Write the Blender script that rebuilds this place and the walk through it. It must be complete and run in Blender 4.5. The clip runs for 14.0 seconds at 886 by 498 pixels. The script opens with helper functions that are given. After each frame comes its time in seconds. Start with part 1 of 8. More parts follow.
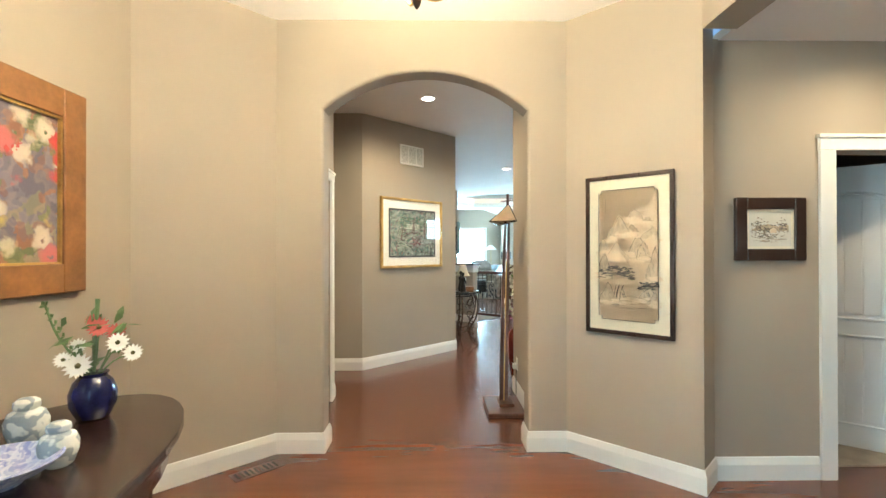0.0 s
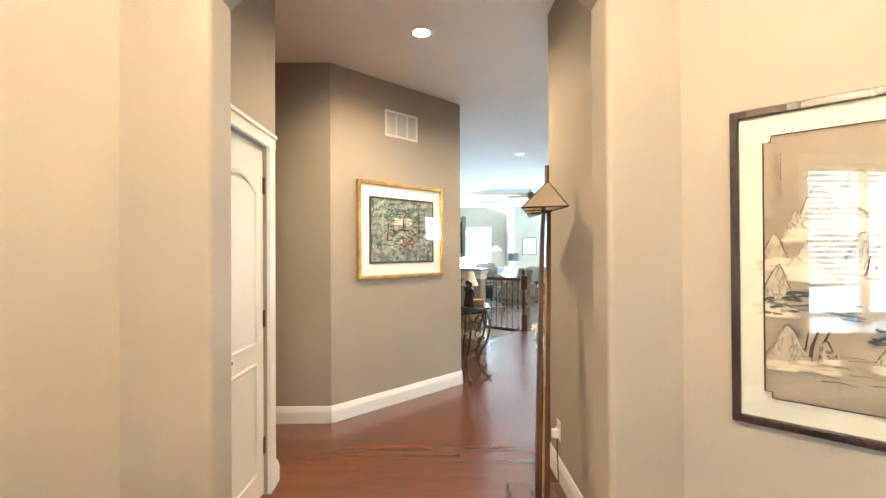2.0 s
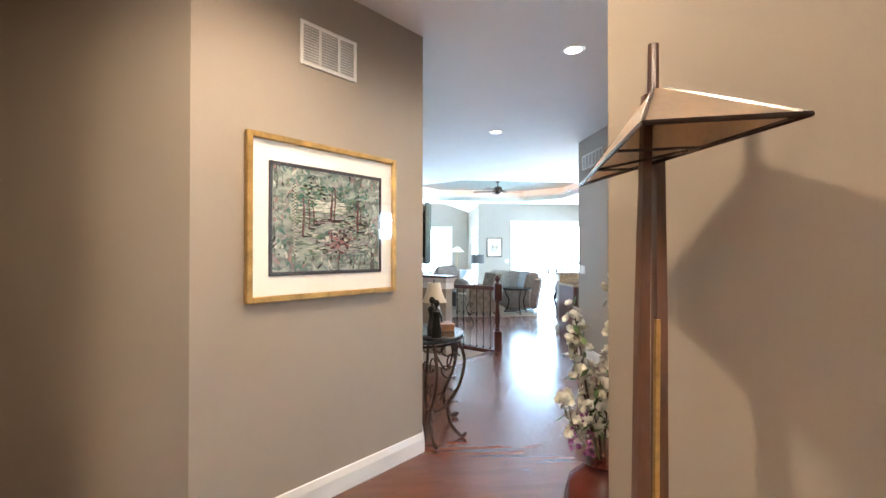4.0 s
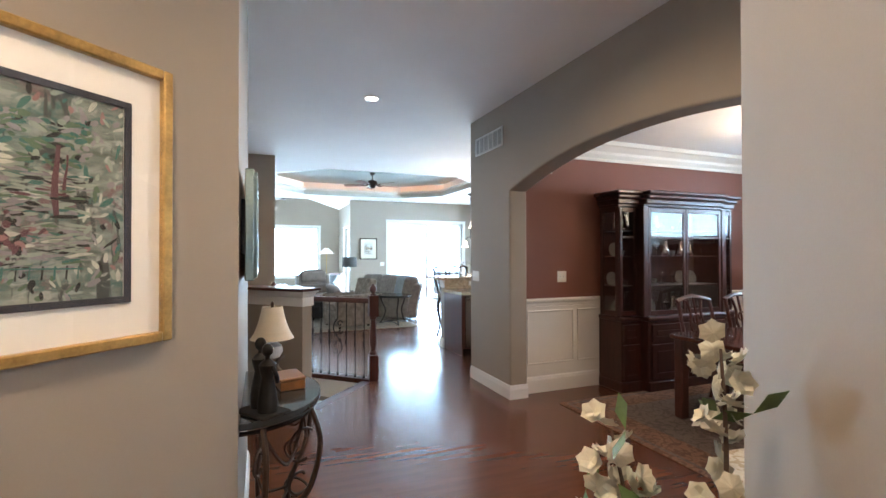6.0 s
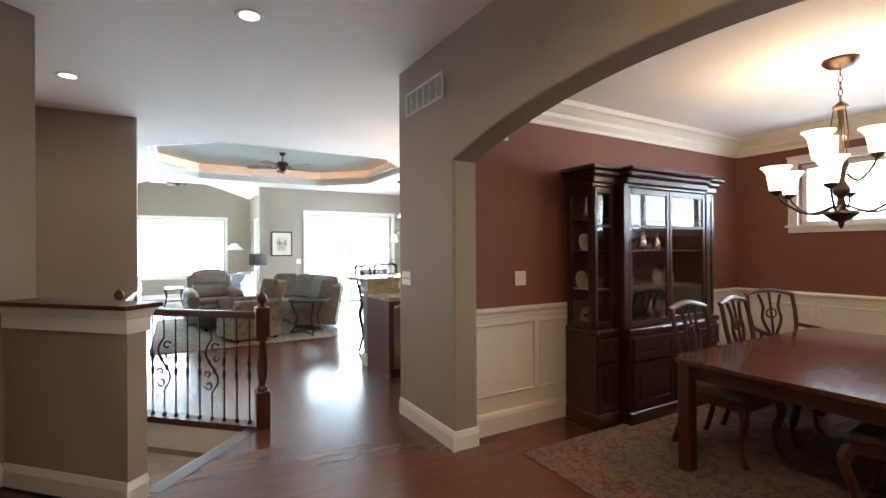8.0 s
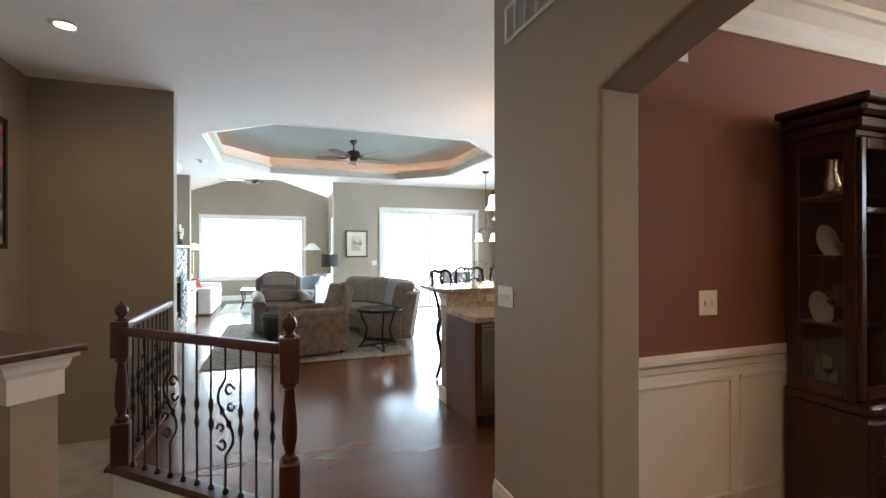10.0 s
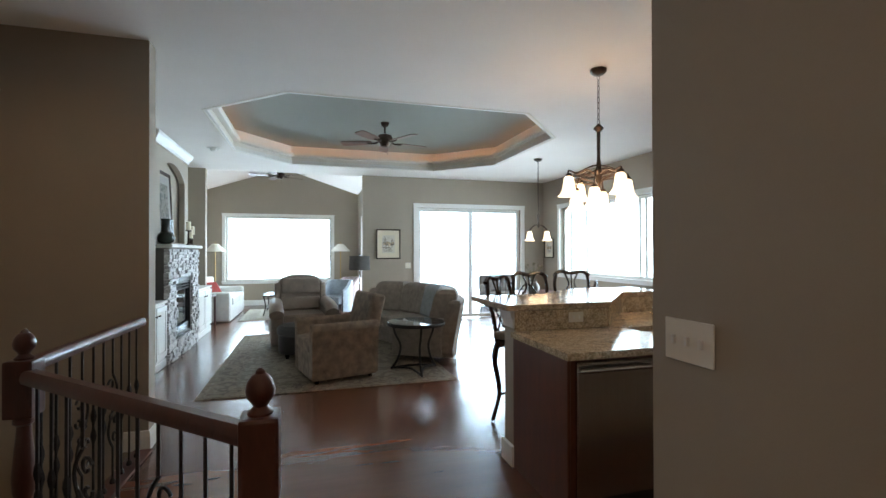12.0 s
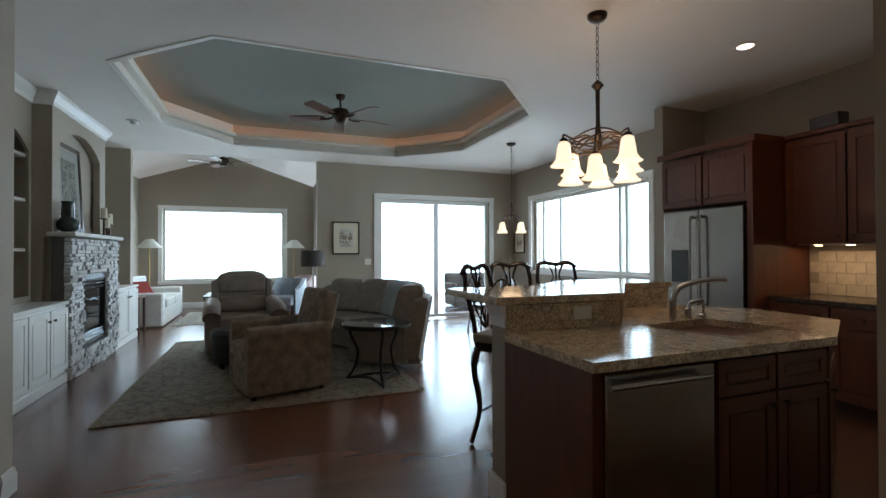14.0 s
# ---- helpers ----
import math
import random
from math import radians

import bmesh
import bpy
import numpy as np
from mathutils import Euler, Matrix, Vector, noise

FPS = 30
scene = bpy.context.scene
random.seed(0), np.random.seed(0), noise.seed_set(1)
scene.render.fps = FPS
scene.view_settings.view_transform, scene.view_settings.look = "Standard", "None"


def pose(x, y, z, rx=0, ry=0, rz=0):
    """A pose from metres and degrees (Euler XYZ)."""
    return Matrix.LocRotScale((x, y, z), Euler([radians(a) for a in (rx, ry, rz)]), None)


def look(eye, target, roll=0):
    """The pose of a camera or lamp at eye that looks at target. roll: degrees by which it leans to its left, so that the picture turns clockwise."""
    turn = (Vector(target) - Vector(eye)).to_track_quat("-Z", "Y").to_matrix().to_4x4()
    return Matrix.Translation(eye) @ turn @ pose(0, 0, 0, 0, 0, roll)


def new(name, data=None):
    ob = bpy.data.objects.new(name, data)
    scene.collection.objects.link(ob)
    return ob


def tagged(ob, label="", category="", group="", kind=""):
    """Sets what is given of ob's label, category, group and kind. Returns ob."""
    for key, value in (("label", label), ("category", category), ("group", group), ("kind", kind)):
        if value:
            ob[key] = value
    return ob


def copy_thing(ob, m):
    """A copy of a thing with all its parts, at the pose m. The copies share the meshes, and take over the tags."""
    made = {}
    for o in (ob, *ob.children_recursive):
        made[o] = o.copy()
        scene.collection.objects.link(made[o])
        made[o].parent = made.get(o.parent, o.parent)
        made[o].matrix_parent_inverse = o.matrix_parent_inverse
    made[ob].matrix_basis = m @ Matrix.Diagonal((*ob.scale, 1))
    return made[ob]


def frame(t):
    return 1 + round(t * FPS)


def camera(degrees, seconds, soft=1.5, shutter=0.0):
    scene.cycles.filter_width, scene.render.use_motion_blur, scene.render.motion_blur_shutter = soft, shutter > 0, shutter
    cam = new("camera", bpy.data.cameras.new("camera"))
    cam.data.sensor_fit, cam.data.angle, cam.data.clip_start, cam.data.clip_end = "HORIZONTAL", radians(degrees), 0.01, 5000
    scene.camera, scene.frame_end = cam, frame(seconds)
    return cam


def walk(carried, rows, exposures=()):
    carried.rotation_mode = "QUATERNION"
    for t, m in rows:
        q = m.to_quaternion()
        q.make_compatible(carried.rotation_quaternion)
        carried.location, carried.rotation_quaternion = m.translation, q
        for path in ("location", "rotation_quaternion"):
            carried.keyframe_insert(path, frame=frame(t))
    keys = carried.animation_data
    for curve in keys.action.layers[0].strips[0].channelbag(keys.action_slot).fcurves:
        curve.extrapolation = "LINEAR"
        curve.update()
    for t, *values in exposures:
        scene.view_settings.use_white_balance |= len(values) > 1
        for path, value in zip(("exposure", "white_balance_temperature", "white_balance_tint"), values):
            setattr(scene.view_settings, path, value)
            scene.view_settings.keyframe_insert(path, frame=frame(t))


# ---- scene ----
cam = camera(87.8, 14.0)
PATH = [
    (0, (0.046, 0.024, 1.389), (0.074, 2.023, 1.399), -0.1),
    (0.5, (0.033, 0.416, 1.39), (0.058, 2.416, 1.405), -0.2),
    (1, (0.043, 0.775, 1.41), (0.069, 2.775, 1.423), -0.5),
    (1.5, (0.072, 1.158, 1.407), (0.093, 3.157, 1.422), -0.2),
    (2, (0.071, 1.573, 1.418), (0.093, 3.573, 1.431), -0.3),
    (2.5, (0.075, 2.003, 1.413), (0.1, 4.003, 1.431), -0.2),
    (5, (0.178, 3.924, 1.456), (0.621, 5.874, 1.47), 0.1),
    (5.5, (0.242, 4.263, 1.455), (0.824, 6.176, 1.477), 0.1),
    (6, (0.398, 4.565, 1.462), (1.133, 6.425, 1.482), -0.1),
    (6.5, (0.541, 4.857, 1.454), (1.408, 6.659, 1.473), -0.0),
    (7, (0.651, 5.139, 1.456), (1.656, 6.869, 1.466), -0.1),
    (7.2, (0.719, 5.267, 1.447), (1.759, 6.976, 1.452), -0.2),
    (9.5, (1.412, 6.798, 1.46), (2.202, 8.636, 1.458), -0.3),
    (10, (1.525, 7.135, 1.46), (2.211, 9.013, 1.464), -0.1),
    (10.5, (1.593, 7.47, 1.452), (2.181, 9.382, 1.46), -0.2),
    (11, (1.652, 7.796, 1.456), (2.197, 9.72, 1.468), -0.2),
    (11.5, (1.693, 8.091, 1.466), (2.228, 10.018, 1.48), -0.0),
    (12, (1.734, 8.388, 1.446), (2.292, 10.308, 1.458), -0.1),
    (12.5, (1.794, 8.651, 1.426), (2.395, 10.558, 1.434), -0.1),
    (13, (1.871, 8.867, 1.403), (2.515, 10.76, 1.412), -0.2),
    (13.5, (1.902, 9.033, 1.35), (2.583, 10.914, 1.364), -0.0),
    (14, (1.917, 9.147, 1.313), (2.633, 11.015, 1.332), -0.2),
]
walk(cam, [(t, look(eye, target, roll)) for t, eye, target, roll in PATH],
     [(0, 0.74, 6000, -1), (1.5, 1.08, 6150, 2), (2.5, 1.12, 6400, 10), (5, 0.5, 5700, 14), (7, 0.08, 7000, 18), (9.5, -0.25, 7500, 21), (11, -0.65, 7500, 20), (12.5, -1.35, 7350, 19), (14, -1.95, 7400, 19)])

# ---- world, sun and large lights ----
world = bpy.data.worlds.new("sky")
scene.world = world
world.use_nodes = True
wn = world.node_tree
sky = wn.nodes.new("ShaderNodeTexSky")
sky.sky_type = "NISHITA"
sky.sun_disc = False
sky.sun_elevation, sky.sun_rotation = radians(60), radians(270)
wn.links.new(sky.outputs[0], wn.nodes["Background"].inputs[0])
wn.nodes["Background"].inputs[1].default_value = 0.12


def lamp(name, kind, where, energy, colour, size=0.1, target=None):
    d = bpy.data.lights.new(name, kind)
    d.energy, d.color = energy, colour
    if kind == "AREA":
        d.shape = "RECTANGLE"
        d.size, d.size_y = size
    elif kind == "SPOT":
        d.spot_size, d.spot_blend, d.shadow_soft_size = radians(166), 0.8, size
    elif kind == "SUN":
        d.angle = radians(0.5)
    else:
        d.shadow_soft_size = size
    ob = new(name, d)
    ob.matrix_world = look(where, target or (where[0], where[1] + 1e-4, where[2] - 1))
    return ob


lamp("sun", "SUN", (-20, 8, 34), 3.0, (1, 0.95, 0.88), target=(0, 8, 0))
WARM = (1.0, 0.75, 0.48)
DAY = (0.93, 0.97, 1.0)

# ---- materials ----
def mat(name, colour, rough=0.6, metal=0.0, vary=0.12, scale=6.0, fine=120.0, bump=0.02, spec=0.5, coat=0.0, obj_vary=0.0, isl_vary=0.0, stretch=(1, 1, 1)):
    m = bpy.data.materials.new(name)
    m.use_nodes = True
    nt = m.node_tree
    b = nt.nodes["Principled BSDF"]
    b.inputs["Metallic"].default_value = metal
    b.inputs["Specular IOR Level"].default_value = spec
    b.inputs["Coat Weight"].default_value = coat
    b.inputs["Coat Roughness"].default_value = 0.12
    tc = nt.nodes.new("ShaderNodeTexCoord")
    mp = nt.nodes.new("ShaderNodeMapping")
    mp.inputs["Scale"].default_value = stretch
    nt.links.new(tc.outputs["Object"], mp.inputs[0])
    n1, n2 = nt.nodes.new("ShaderNodeTexNoise"), nt.nodes.new("ShaderNodeTexNoise")
    n1.inputs["Scale"].default_value, n2.inputs["Scale"].default_value = scale, fine
    n1.inputs["Detail"].default_value = 5
    n2.inputs["Detail"].default_value = 3
    for n in (n1, n2):
        nt.links.new(mp.outputs[0], n.inputs[0])
    mx = nt.nodes.new("ShaderNodeMath")
    mx.operation = "MULTIPLY_ADD"
    nt.links.new(n2.outputs[0], mx.inputs[0])
    mx.inputs[1].default_value = 0.4
    nt.links.new(n1.outputs[0], mx.inputs[2])
    last = mx
    if obj_vary or isl_vary:
        src = nt.nodes.new("ShaderNodeObjectInfo") if obj_vary else nt.nodes.new("ShaderNodeNewGeometry")
        ad = nt.nodes.new("ShaderNodeMath")
        ad.operation = "MULTIPLY_ADD"
        nt.links.new(src.outputs["Random" if obj_vary else "Random Per Island"], ad.inputs[0])
        ad.inputs[1].default_value = obj_vary or isl_vary
        nt.links.new(mx.outputs[0], ad.inputs[2])
        last = ad
    rp = nt.nodes.new("ShaderNodeValToRGB")
    lo, hi = [max(0, c * (1 - vary * 2)) for c in colour], [min(1, c * (1 + vary * 2)) for c in colour]
    rp.color_ramp.elements[0].position, rp.color_ramp.elements[1].position = 0.35, 1.05 + (obj_vary or isl_vary)
    rp.color_ramp.elements[1].position = min(1.0, rp.color_ramp.elements[1].position)
    rp.color_ramp.elements[0].color, rp.color_ramp.elements[1].color = (*lo, 1), (*hi, 1)
    nt.links.new(last.outputs[0], rp.inputs[0])
    nt.links.new(rp.outputs[0], b.inputs["Base Color"])
    rr = nt.nodes.new("ShaderNodeMapRange")
    rr.inputs["To Min"].default_value, rr.inputs["To Max"].default_value = max(0.02, rough * 0.85), min(1, rough * 1.15)
    nt.links.new(n1.outputs[0], rr.inputs[0])
    nt.links.new(rr.outputs[0], b.inputs["Roughness"])
    if bump:
        bp = nt.nodes.new("ShaderNodeBump")
        bp.inputs["Strength"].default_value, bp.inputs["Distance"].default_value = min(1, bump * 10), 0.002
        nt.links.new(n2.outputs[0], bp.inputs["Height"])
        nt.links.new(bp.outputs[0], b.inputs["Normal"])
    return m


def glow(name, colour, strength):
    m = bpy.data.materials.new(name)
    m.use_nodes = True
    b = m.node_tree.nodes["Principled BSDF"]
    b.inputs["Base Color"].default_value = (*[c * 0.8 for c in colour], 1)
    b.inputs["Emission Color"].default_value = (*colour, 1)
    b.inputs["Emission Strength"].default_value = strength
    return m


def clear(name, colour=(1, 1, 1), rough=0.0):
    m = bpy.data.materials.new(name)
    m.use_nodes = True
    b = m.node_tree.nodes["Principled BSDF"]
    b.inputs["Base Color"].default_value = (*colour, 1)
    b.inputs["Transmission Weight"].default_value = 1
    b.inputs["Roughness"].default_value = rough
    b.inputs["IOR"].default_value = 1.45
    return m


PAINT = mat("taupe_wall_paint", (0.335, 0.284, 0.228), 0.75, vary=0.03, scale=1.5, fine=260, bump=0.012)
RUST = mat("rust_wall_paint", (0.20, 0.075, 0.048), 0.7, vary=0.05, scale=1.5, fine=260, bump=0.012)
CEIL = mat("ceiling_paint", (0.84, 0.805, 0.775), 0.85, vary=0.02, scale=1.5, fine=300, bump=0.012)
TRAYC = mat("tray_ceiling_paint", (0.23, 0.24, 0.21), 0.8, vary=0.03, scale=1.5, fine=300, bump=0.012)
TRIM = mat("white_trim_paint", (0.76, 0.75, 0.72), 0.35, vary=0.02, scale=2, fine=90, bump=0.004)
CREAM = mat("cream_panel_paint", (0.74, 0.70, 0.63), 0.4, vary=0.02, scale=2, fine=90, bump=0.004)
FLOORW = mat("cherry_floor_wood", (0.115, 0.04, 0.02), 0.25, vary=0.08, scale=2.2, fine=9, bump=0.0, coat=0.2, obj_vary=0.12, stretch=(0.5, 3.2, 1))
FLOORJ = mat("cherry_floor_wood_far", (0.115, 0.04, 0.02), 0.25, vary=0.08, scale=2.2, fine=9, bump=0.0, coat=0.2, isl_vary=0.12, stretch=(0.5, 3.2, 1))
CHERRY = mat("dark_cherry_wood", (0.06, 0.016, 0.010), 0.34, vary=0.2, scale=4, fine=30, bump=0.001, coat=0.12, stretch=(6, 6, 0.8))
CABW = mat("cabinet_cherry_wood", (0.1, 0.026, 0.012), 0.36, vary=0.2, scale=4, fine=30, bump=0.004, coat=0.15, stretch=(6, 6, 0.8))
DARKW = mat("espresso_wood", (0.025, 0.012, 0.009), 0.25, vary=0.3, scale=4, fine=30, bump=0.004, coat=0.3, stretch=(6, 6, 0.8))
IRON = mat("wrought_iron", (0.018, 0.015, 0.014), 0.45, metal=0.6, vary=0.3, scale=20, fine=150, bump=0.03)
BRONZE = mat("oil_rubbed_bronze", (0.06, 0.04, 0.03), 0.4, metal=0.8, vary=0.3, scale=20, fine=150, bump=0.01)
STEEL = mat("brushed_steel", (0.42, 0.4, 0.385), 0.24, metal=1.0, vary=0.06, scale=3, fine=80, bump=0.006, stretch=(20, 20, 0.5))
GOLD = mat("gilt_wood", (0.45, 0.28, 0.09), 0.4, metal=0.5, vary=0.25, scale=12, fine=90, bump=0.02)
CARPET = mat("beige_carpet", (0.36, 0.31, 0.25), 0.95, vary=0.15, scale=8, fine=400, bump=0.08)
GLASS = clear("window_glass")


def granite():
    m = mat("speckled_granite", (0.54, 0.41, 0.27), 0.12, vary=0.4, scale=14, fine=160, bump=0.0)
    nt = m.node_tree
    v = nt.nodes.new("ShaderNodeTexVoronoi")
    v.inputs["Scale"].default_value = 120
    tc = nt.nodes.new("ShaderNodeTexCoord")
    nt.links.new(tc.outputs["Object"], v.inputs["Vector"])
    rp = nt.nodes.new("ShaderNodeValToRGB")
    e = rp.color_ramp.elements
    e[0].position, e[0].color = 0.0, (0.05, 0.035, 0.025, 1)
    e[1].position, e[1].color = 1.0, (0.75, 0.66, 0.52, 1)
    e.new(0.25).color = (0.22, 0.15, 0.09, 1)
    e.new(0.5).color = (0.48, 0.38, 0.26, 1)
    sp = nt.nodes.new("ShaderNodeSeparateColor")
    nt.links.new(v.outputs["Color"], sp.inputs[0])
    nt.links.new(sp.outputs[0], rp.inputs[0])
    mx = nt.nodes.new("ShaderNodeMix")
    mx.data_type = "RGBA"
    mx.inputs[0].default_value = 0.5
    b = nt.nodes["Principled BSDF"]
    old = b.inputs["Base Color"].links[0].from_socket
    nt.links.new(old, mx.inputs[6])
    nt.links.new(rp.outputs[0], mx.inputs[7])
    nt.links.new(mx.outputs[2], b.inputs["Base Color"])
    return m


GRANITE = granite()


# ---- mesh helpers ----
def link(name, bm, material, parent=None, label="", smooth=False, at=None):
    me = bpy.data.meshes.new(name)
    bmesh.ops.recalc_face_normals(bm, faces=bm.faces[:])
    bm.to_mesh(me)
    bm.free()
    me.materials.append(material)
    if smooth:
        for p in me.polygons:
            p.use_smooth = True
        me.set_sharp_from_angle(angle=radians(38))
    ob = new(name, me)
    if at is not None:
        ob.matrix_world = at
    if parent is not None:
        ob.parent = parent
    if label:
        ob["label"] = label
    return ob


def part(name, bm, material, parent, label="", smooth=False):
    return link(name, bm, material, parent, label, smooth)


def thing(name, m, label, category, group=""):
    ob = new(name)
    ob.matrix_world = m
    ob.empty_display_size = 0.1
    return tagged(ob, label, category, group)


def structure(name, bm, material, label="", category="", smooth=False):
    return tagged(link(name, bm, material, None, "", smooth), label, category, kind="structure")


def box(x0, y0, z0, x1, y1, z1, bevel=0.0, bm=None, seg=1):
    own = bmesh.new()
    bmesh.ops.create_cube(own, size=1)
    for v in own.verts:
        v.co = Vector((x0 + (v.co.x + 0.5) * (x1 - x0), y0 + (v.co.y + 0.5) * (y1 - y0), z0 + (v.co.z + 0.5) * (z1 - z0)))
    if bevel:
        bmesh.ops.bevel(own, geom=own.edges[:], offset=bevel, segments=seg, affect="EDGES", profile=0.7)
    return merge(bm, own)


def merge(bm, own):
    if bm is None:
        return own
    me = bpy.data.meshes.new("temporary")
    own.to_mesh(me)
    own.free()
    bm.from_mesh(me)
    bpy.data.meshes.remove(me)
    return bm


def moved(bm, m):
    bm.transform(m)
    return bm


def prism(poly, z0, z1, bm=None, bevel=0.0, m=None):
    """An upright block over a plan."""
    own = bmesh.new()
    vs = [own.verts.new((p[0], p[1], z0)) for p in poly]
    f = own.faces.new(vs)
    r = bmesh.ops.extrude_face_region(own, geom=[f])
    for v in r["geom"]:
        if isinstance(v, bmesh.types.BMVert):
            v.co.z = z1
    if bevel:
        es = [e for e in own.edges if abs(e.verts[0].co.z - e.verts[1].co.z) < 1e-6]
        bmesh.ops.bevel(own, geom=es, offset=bevel, segments=2, affect="EDGES", profile=0.7)
    if m:
        own.transform(m)
    return merge(bm, own)


def lathe(profile, steps=20, bm=None, m=None, close=True):
    """A turned shape from (radius, height) pairs."""
    own = bmesh.new()
    rings = []
    for r, z in profile:
        rings.append([own.verts.new((r * math.cos(2 * math.pi * i / steps), r * math.sin(2 * math.pi * i / steps), z)) for i in range(steps)])
    for a, b in zip(rings, rings[1:]):
        for i in range(steps):
            j = (i + 1) % steps
            own.faces.new((a[i], a[j], b[j], b[i]))
    if close:
        own.faces.new(rings[0][::-1])
        own.faces.new(rings[-1])
    bmesh.ops.remove_doubles(own, verts=own.verts[:], dist=1e-5)
    if m:
        own.transform(m)
    return merge(bm, own)


def tube(pts, radius, bm=None, steps=8, m=None, flat=1.0):
    """A rod along points; radius may be a list."""
    own = bmesh.new()
    pts = [Vector(p) for p in pts]
    rads = radius if isinstance(radius, (list, tuple)) else [radius] * len(pts)
    rings, side = [], None
    for i, p in enumerate(pts):
        d = (pts[min(i + 1, len(pts) - 1)] - pts[max(i - 1, 0)]).normalized()
        if side is None:
            side = d.orthogonal().normalized()
        side = (side - d * side.dot(d)).normalized()
        up = d.cross(side)
        rings.append([own.verts.new(p + rads[i] * (math.cos(2 * math.pi * k / steps) * side + flat * math.sin(2 * math.pi * k / steps) * up)) for k in range(steps)])
    for a, b in zip(rings, rings[1:]):
        for k in range(steps):
            j = (k + 1) % steps
            own.faces.new((a[k], a[j], b[j], b[k]))
    own.faces.new(rings[0][::-1])
    own.faces.new(rings[-1])
    if m:
        own.transform(m)
    return merge(bm, own)


def curve(pts, n=6):
    """Points of a smooth line through pts."""
    pts = [Vector(p) for p in pts]
    out = []
    for i in range(len(pts) - 1):
        a, b, c, d = pts[max(i - 1, 0)], pts[i], pts[i + 1], pts[min(i + 2, len(pts) - 1)]
        for k in range(n):
            t = k / n
            out.append(0.5 * (2 * b + (c - a) * t + (2 * a - 5 * b + 4 * c - d) * t * t + (3 * b - a - 3 * c + d) * t ** 3))
    return out + [pts[-1]]


def moulding(path, profile, bm=None, closed=False):
    """A profile of (out, height) pairs carried along a plan line, out to the right of its direction, with mitred corners."""
    own = bmesh.new()
    n = len(path)
    rings = []
    for i in range(n):
        p = Vector(path[i])
        dirs = []
        if i > 0 or closed:
            dirs.append((p - Vector(path[i - 1])).normalized())
        if i < n - 1 or closed:
            dirs.append((Vector(path[(i + 1) % n]) - p).normalized())
        norms = [Vector((d.y, -d.x)) for d in dirs]
        nn = sum(norms, Vector((0, 0))).normalized()
        k = 1 / max(0.35, nn.dot(norms[0]))
        rings.append([own.verts.new((p.x + nn.x * k * o, p.y + nn.y * k * o, z)) for o, z in profile])
    m = len(profile)
    for i in range(n if closed else n - 1):
        a, b = rings[i], rings[(i + 1) % n]
        for k in range(m):
            j = (k + 1) % m
            own.faces.new((a[k], b[k], b[j], a[j]))
    if not closed:
        own.faces.new(rings[0])
        own.faces.new(rings[-1][::-1])
    return merge(bm, own)


def wall(name, p0, p1, z0, z1, thick, material=None, openings=(), label="", bm=None, round_ends=0.0):
    """A wall whose seen face runs from p0 to p1, with its body to the left; openings: (from, to, foot, head, rise of arch)."""
    a, b = Vector(p0), Vector(p1)
    L, d = (b - a).length, (b - a).normalized()
    nrm = Vector((-d.y, d.x))
    own = bmesh.new()

    def slab(poly):
        vs = [own.verts.new((a.x + d.x * s, a.y + d.y * s, z)) for s, z in poly]
        f = own.faces.new(vs)
        r = bmesh.ops.extrude_face_region(own, geom=[f])
        bmesh.ops.translate(own, vec=(nrm.x * thick, nrm.y * thick, 0), verts=[v for v in r["geom"] if isinstance(v, bmesh.types.BMVert)])

    def arch(o0, o1, head, rise):
        half, mid = (o1 - o0) / 2, (o0 + o1) / 2
        R = (half * half + rise * rise) / (2 * rise)
        xs = [-half + 2 * half * i / 24 for i in range(25)]
        return [(mid + x, head + rise - R + math.sqrt(R * R - x * x)) for x in xs]

    if round_ends:
        # one outline with its doorways cut out of the foot, and soft plaster edges
        poly = [(0, z0)]
        for o0, o1, foot, head, rise in sorted(openings):
            poly += [(o0, z0)] + arch(o0, o1, head, rise) + [(o1, z0)]
        slab(poly + [(L, z0), (L, z1), (0, z1)])
        inner = lambda q: any(o[0] - 1e-4 <= (Vector((q.co.x, q.co.y)) - a).dot(d) <= o[1] + 1e-4 and q.co.z < o[3] + o[4] + 1e-4 for o in openings)
        es = [e for e in own.edges if all(inner(q) for q in e.verts) and abs((e.verts[1].co - e.verts[0].co).normalized().dot(Vector((nrm.x, nrm.y, 0)))) < 0.5 and (e.verts[0].co.z > z0 + 1e-4 or e.verts[1].co.z > z0 + 1e-4)]
        bmesh.ops.bevel(own, geom=es, offset=round_ends, segments=4, affect="EDGES", profile=0.5)
        return structure(name, own, material or PAINT, label or "taupe painted plaster wall", "wall")
    s = 0.0
    for o0, o1, foot, head, rise in sorted(openings):
        if o0 > s:
            slab([(s, z0), (o0, z0), (o0, z1), (s, z1)])
        if foot > z0:
            slab([(o0, z0), (o1, z0), (o1, foot), (o0, foot)])
        if rise:
            arc = arch(o0, o1, head, rise)
            for p, q in zip(arc, arc[1:]):
                slab([p, q, (q[0], z1), (p[0], z1)])
        elif head < z1:
            slab([(o0, head), (o1, head), (o1, z1), (o0, z1)])
        s = o1
    if s < L:
        slab([(s, z0), (L, z0), (L, z1), (s, z1)])
    bmesh.ops.remove_doubles(own, verts=own.verts[:], dist=1e-5)
    if bm is not None:
        return merge(bm, own)
    return structure(name, own, material or PAINT, label or "taupe painted plaster wall", "wall")


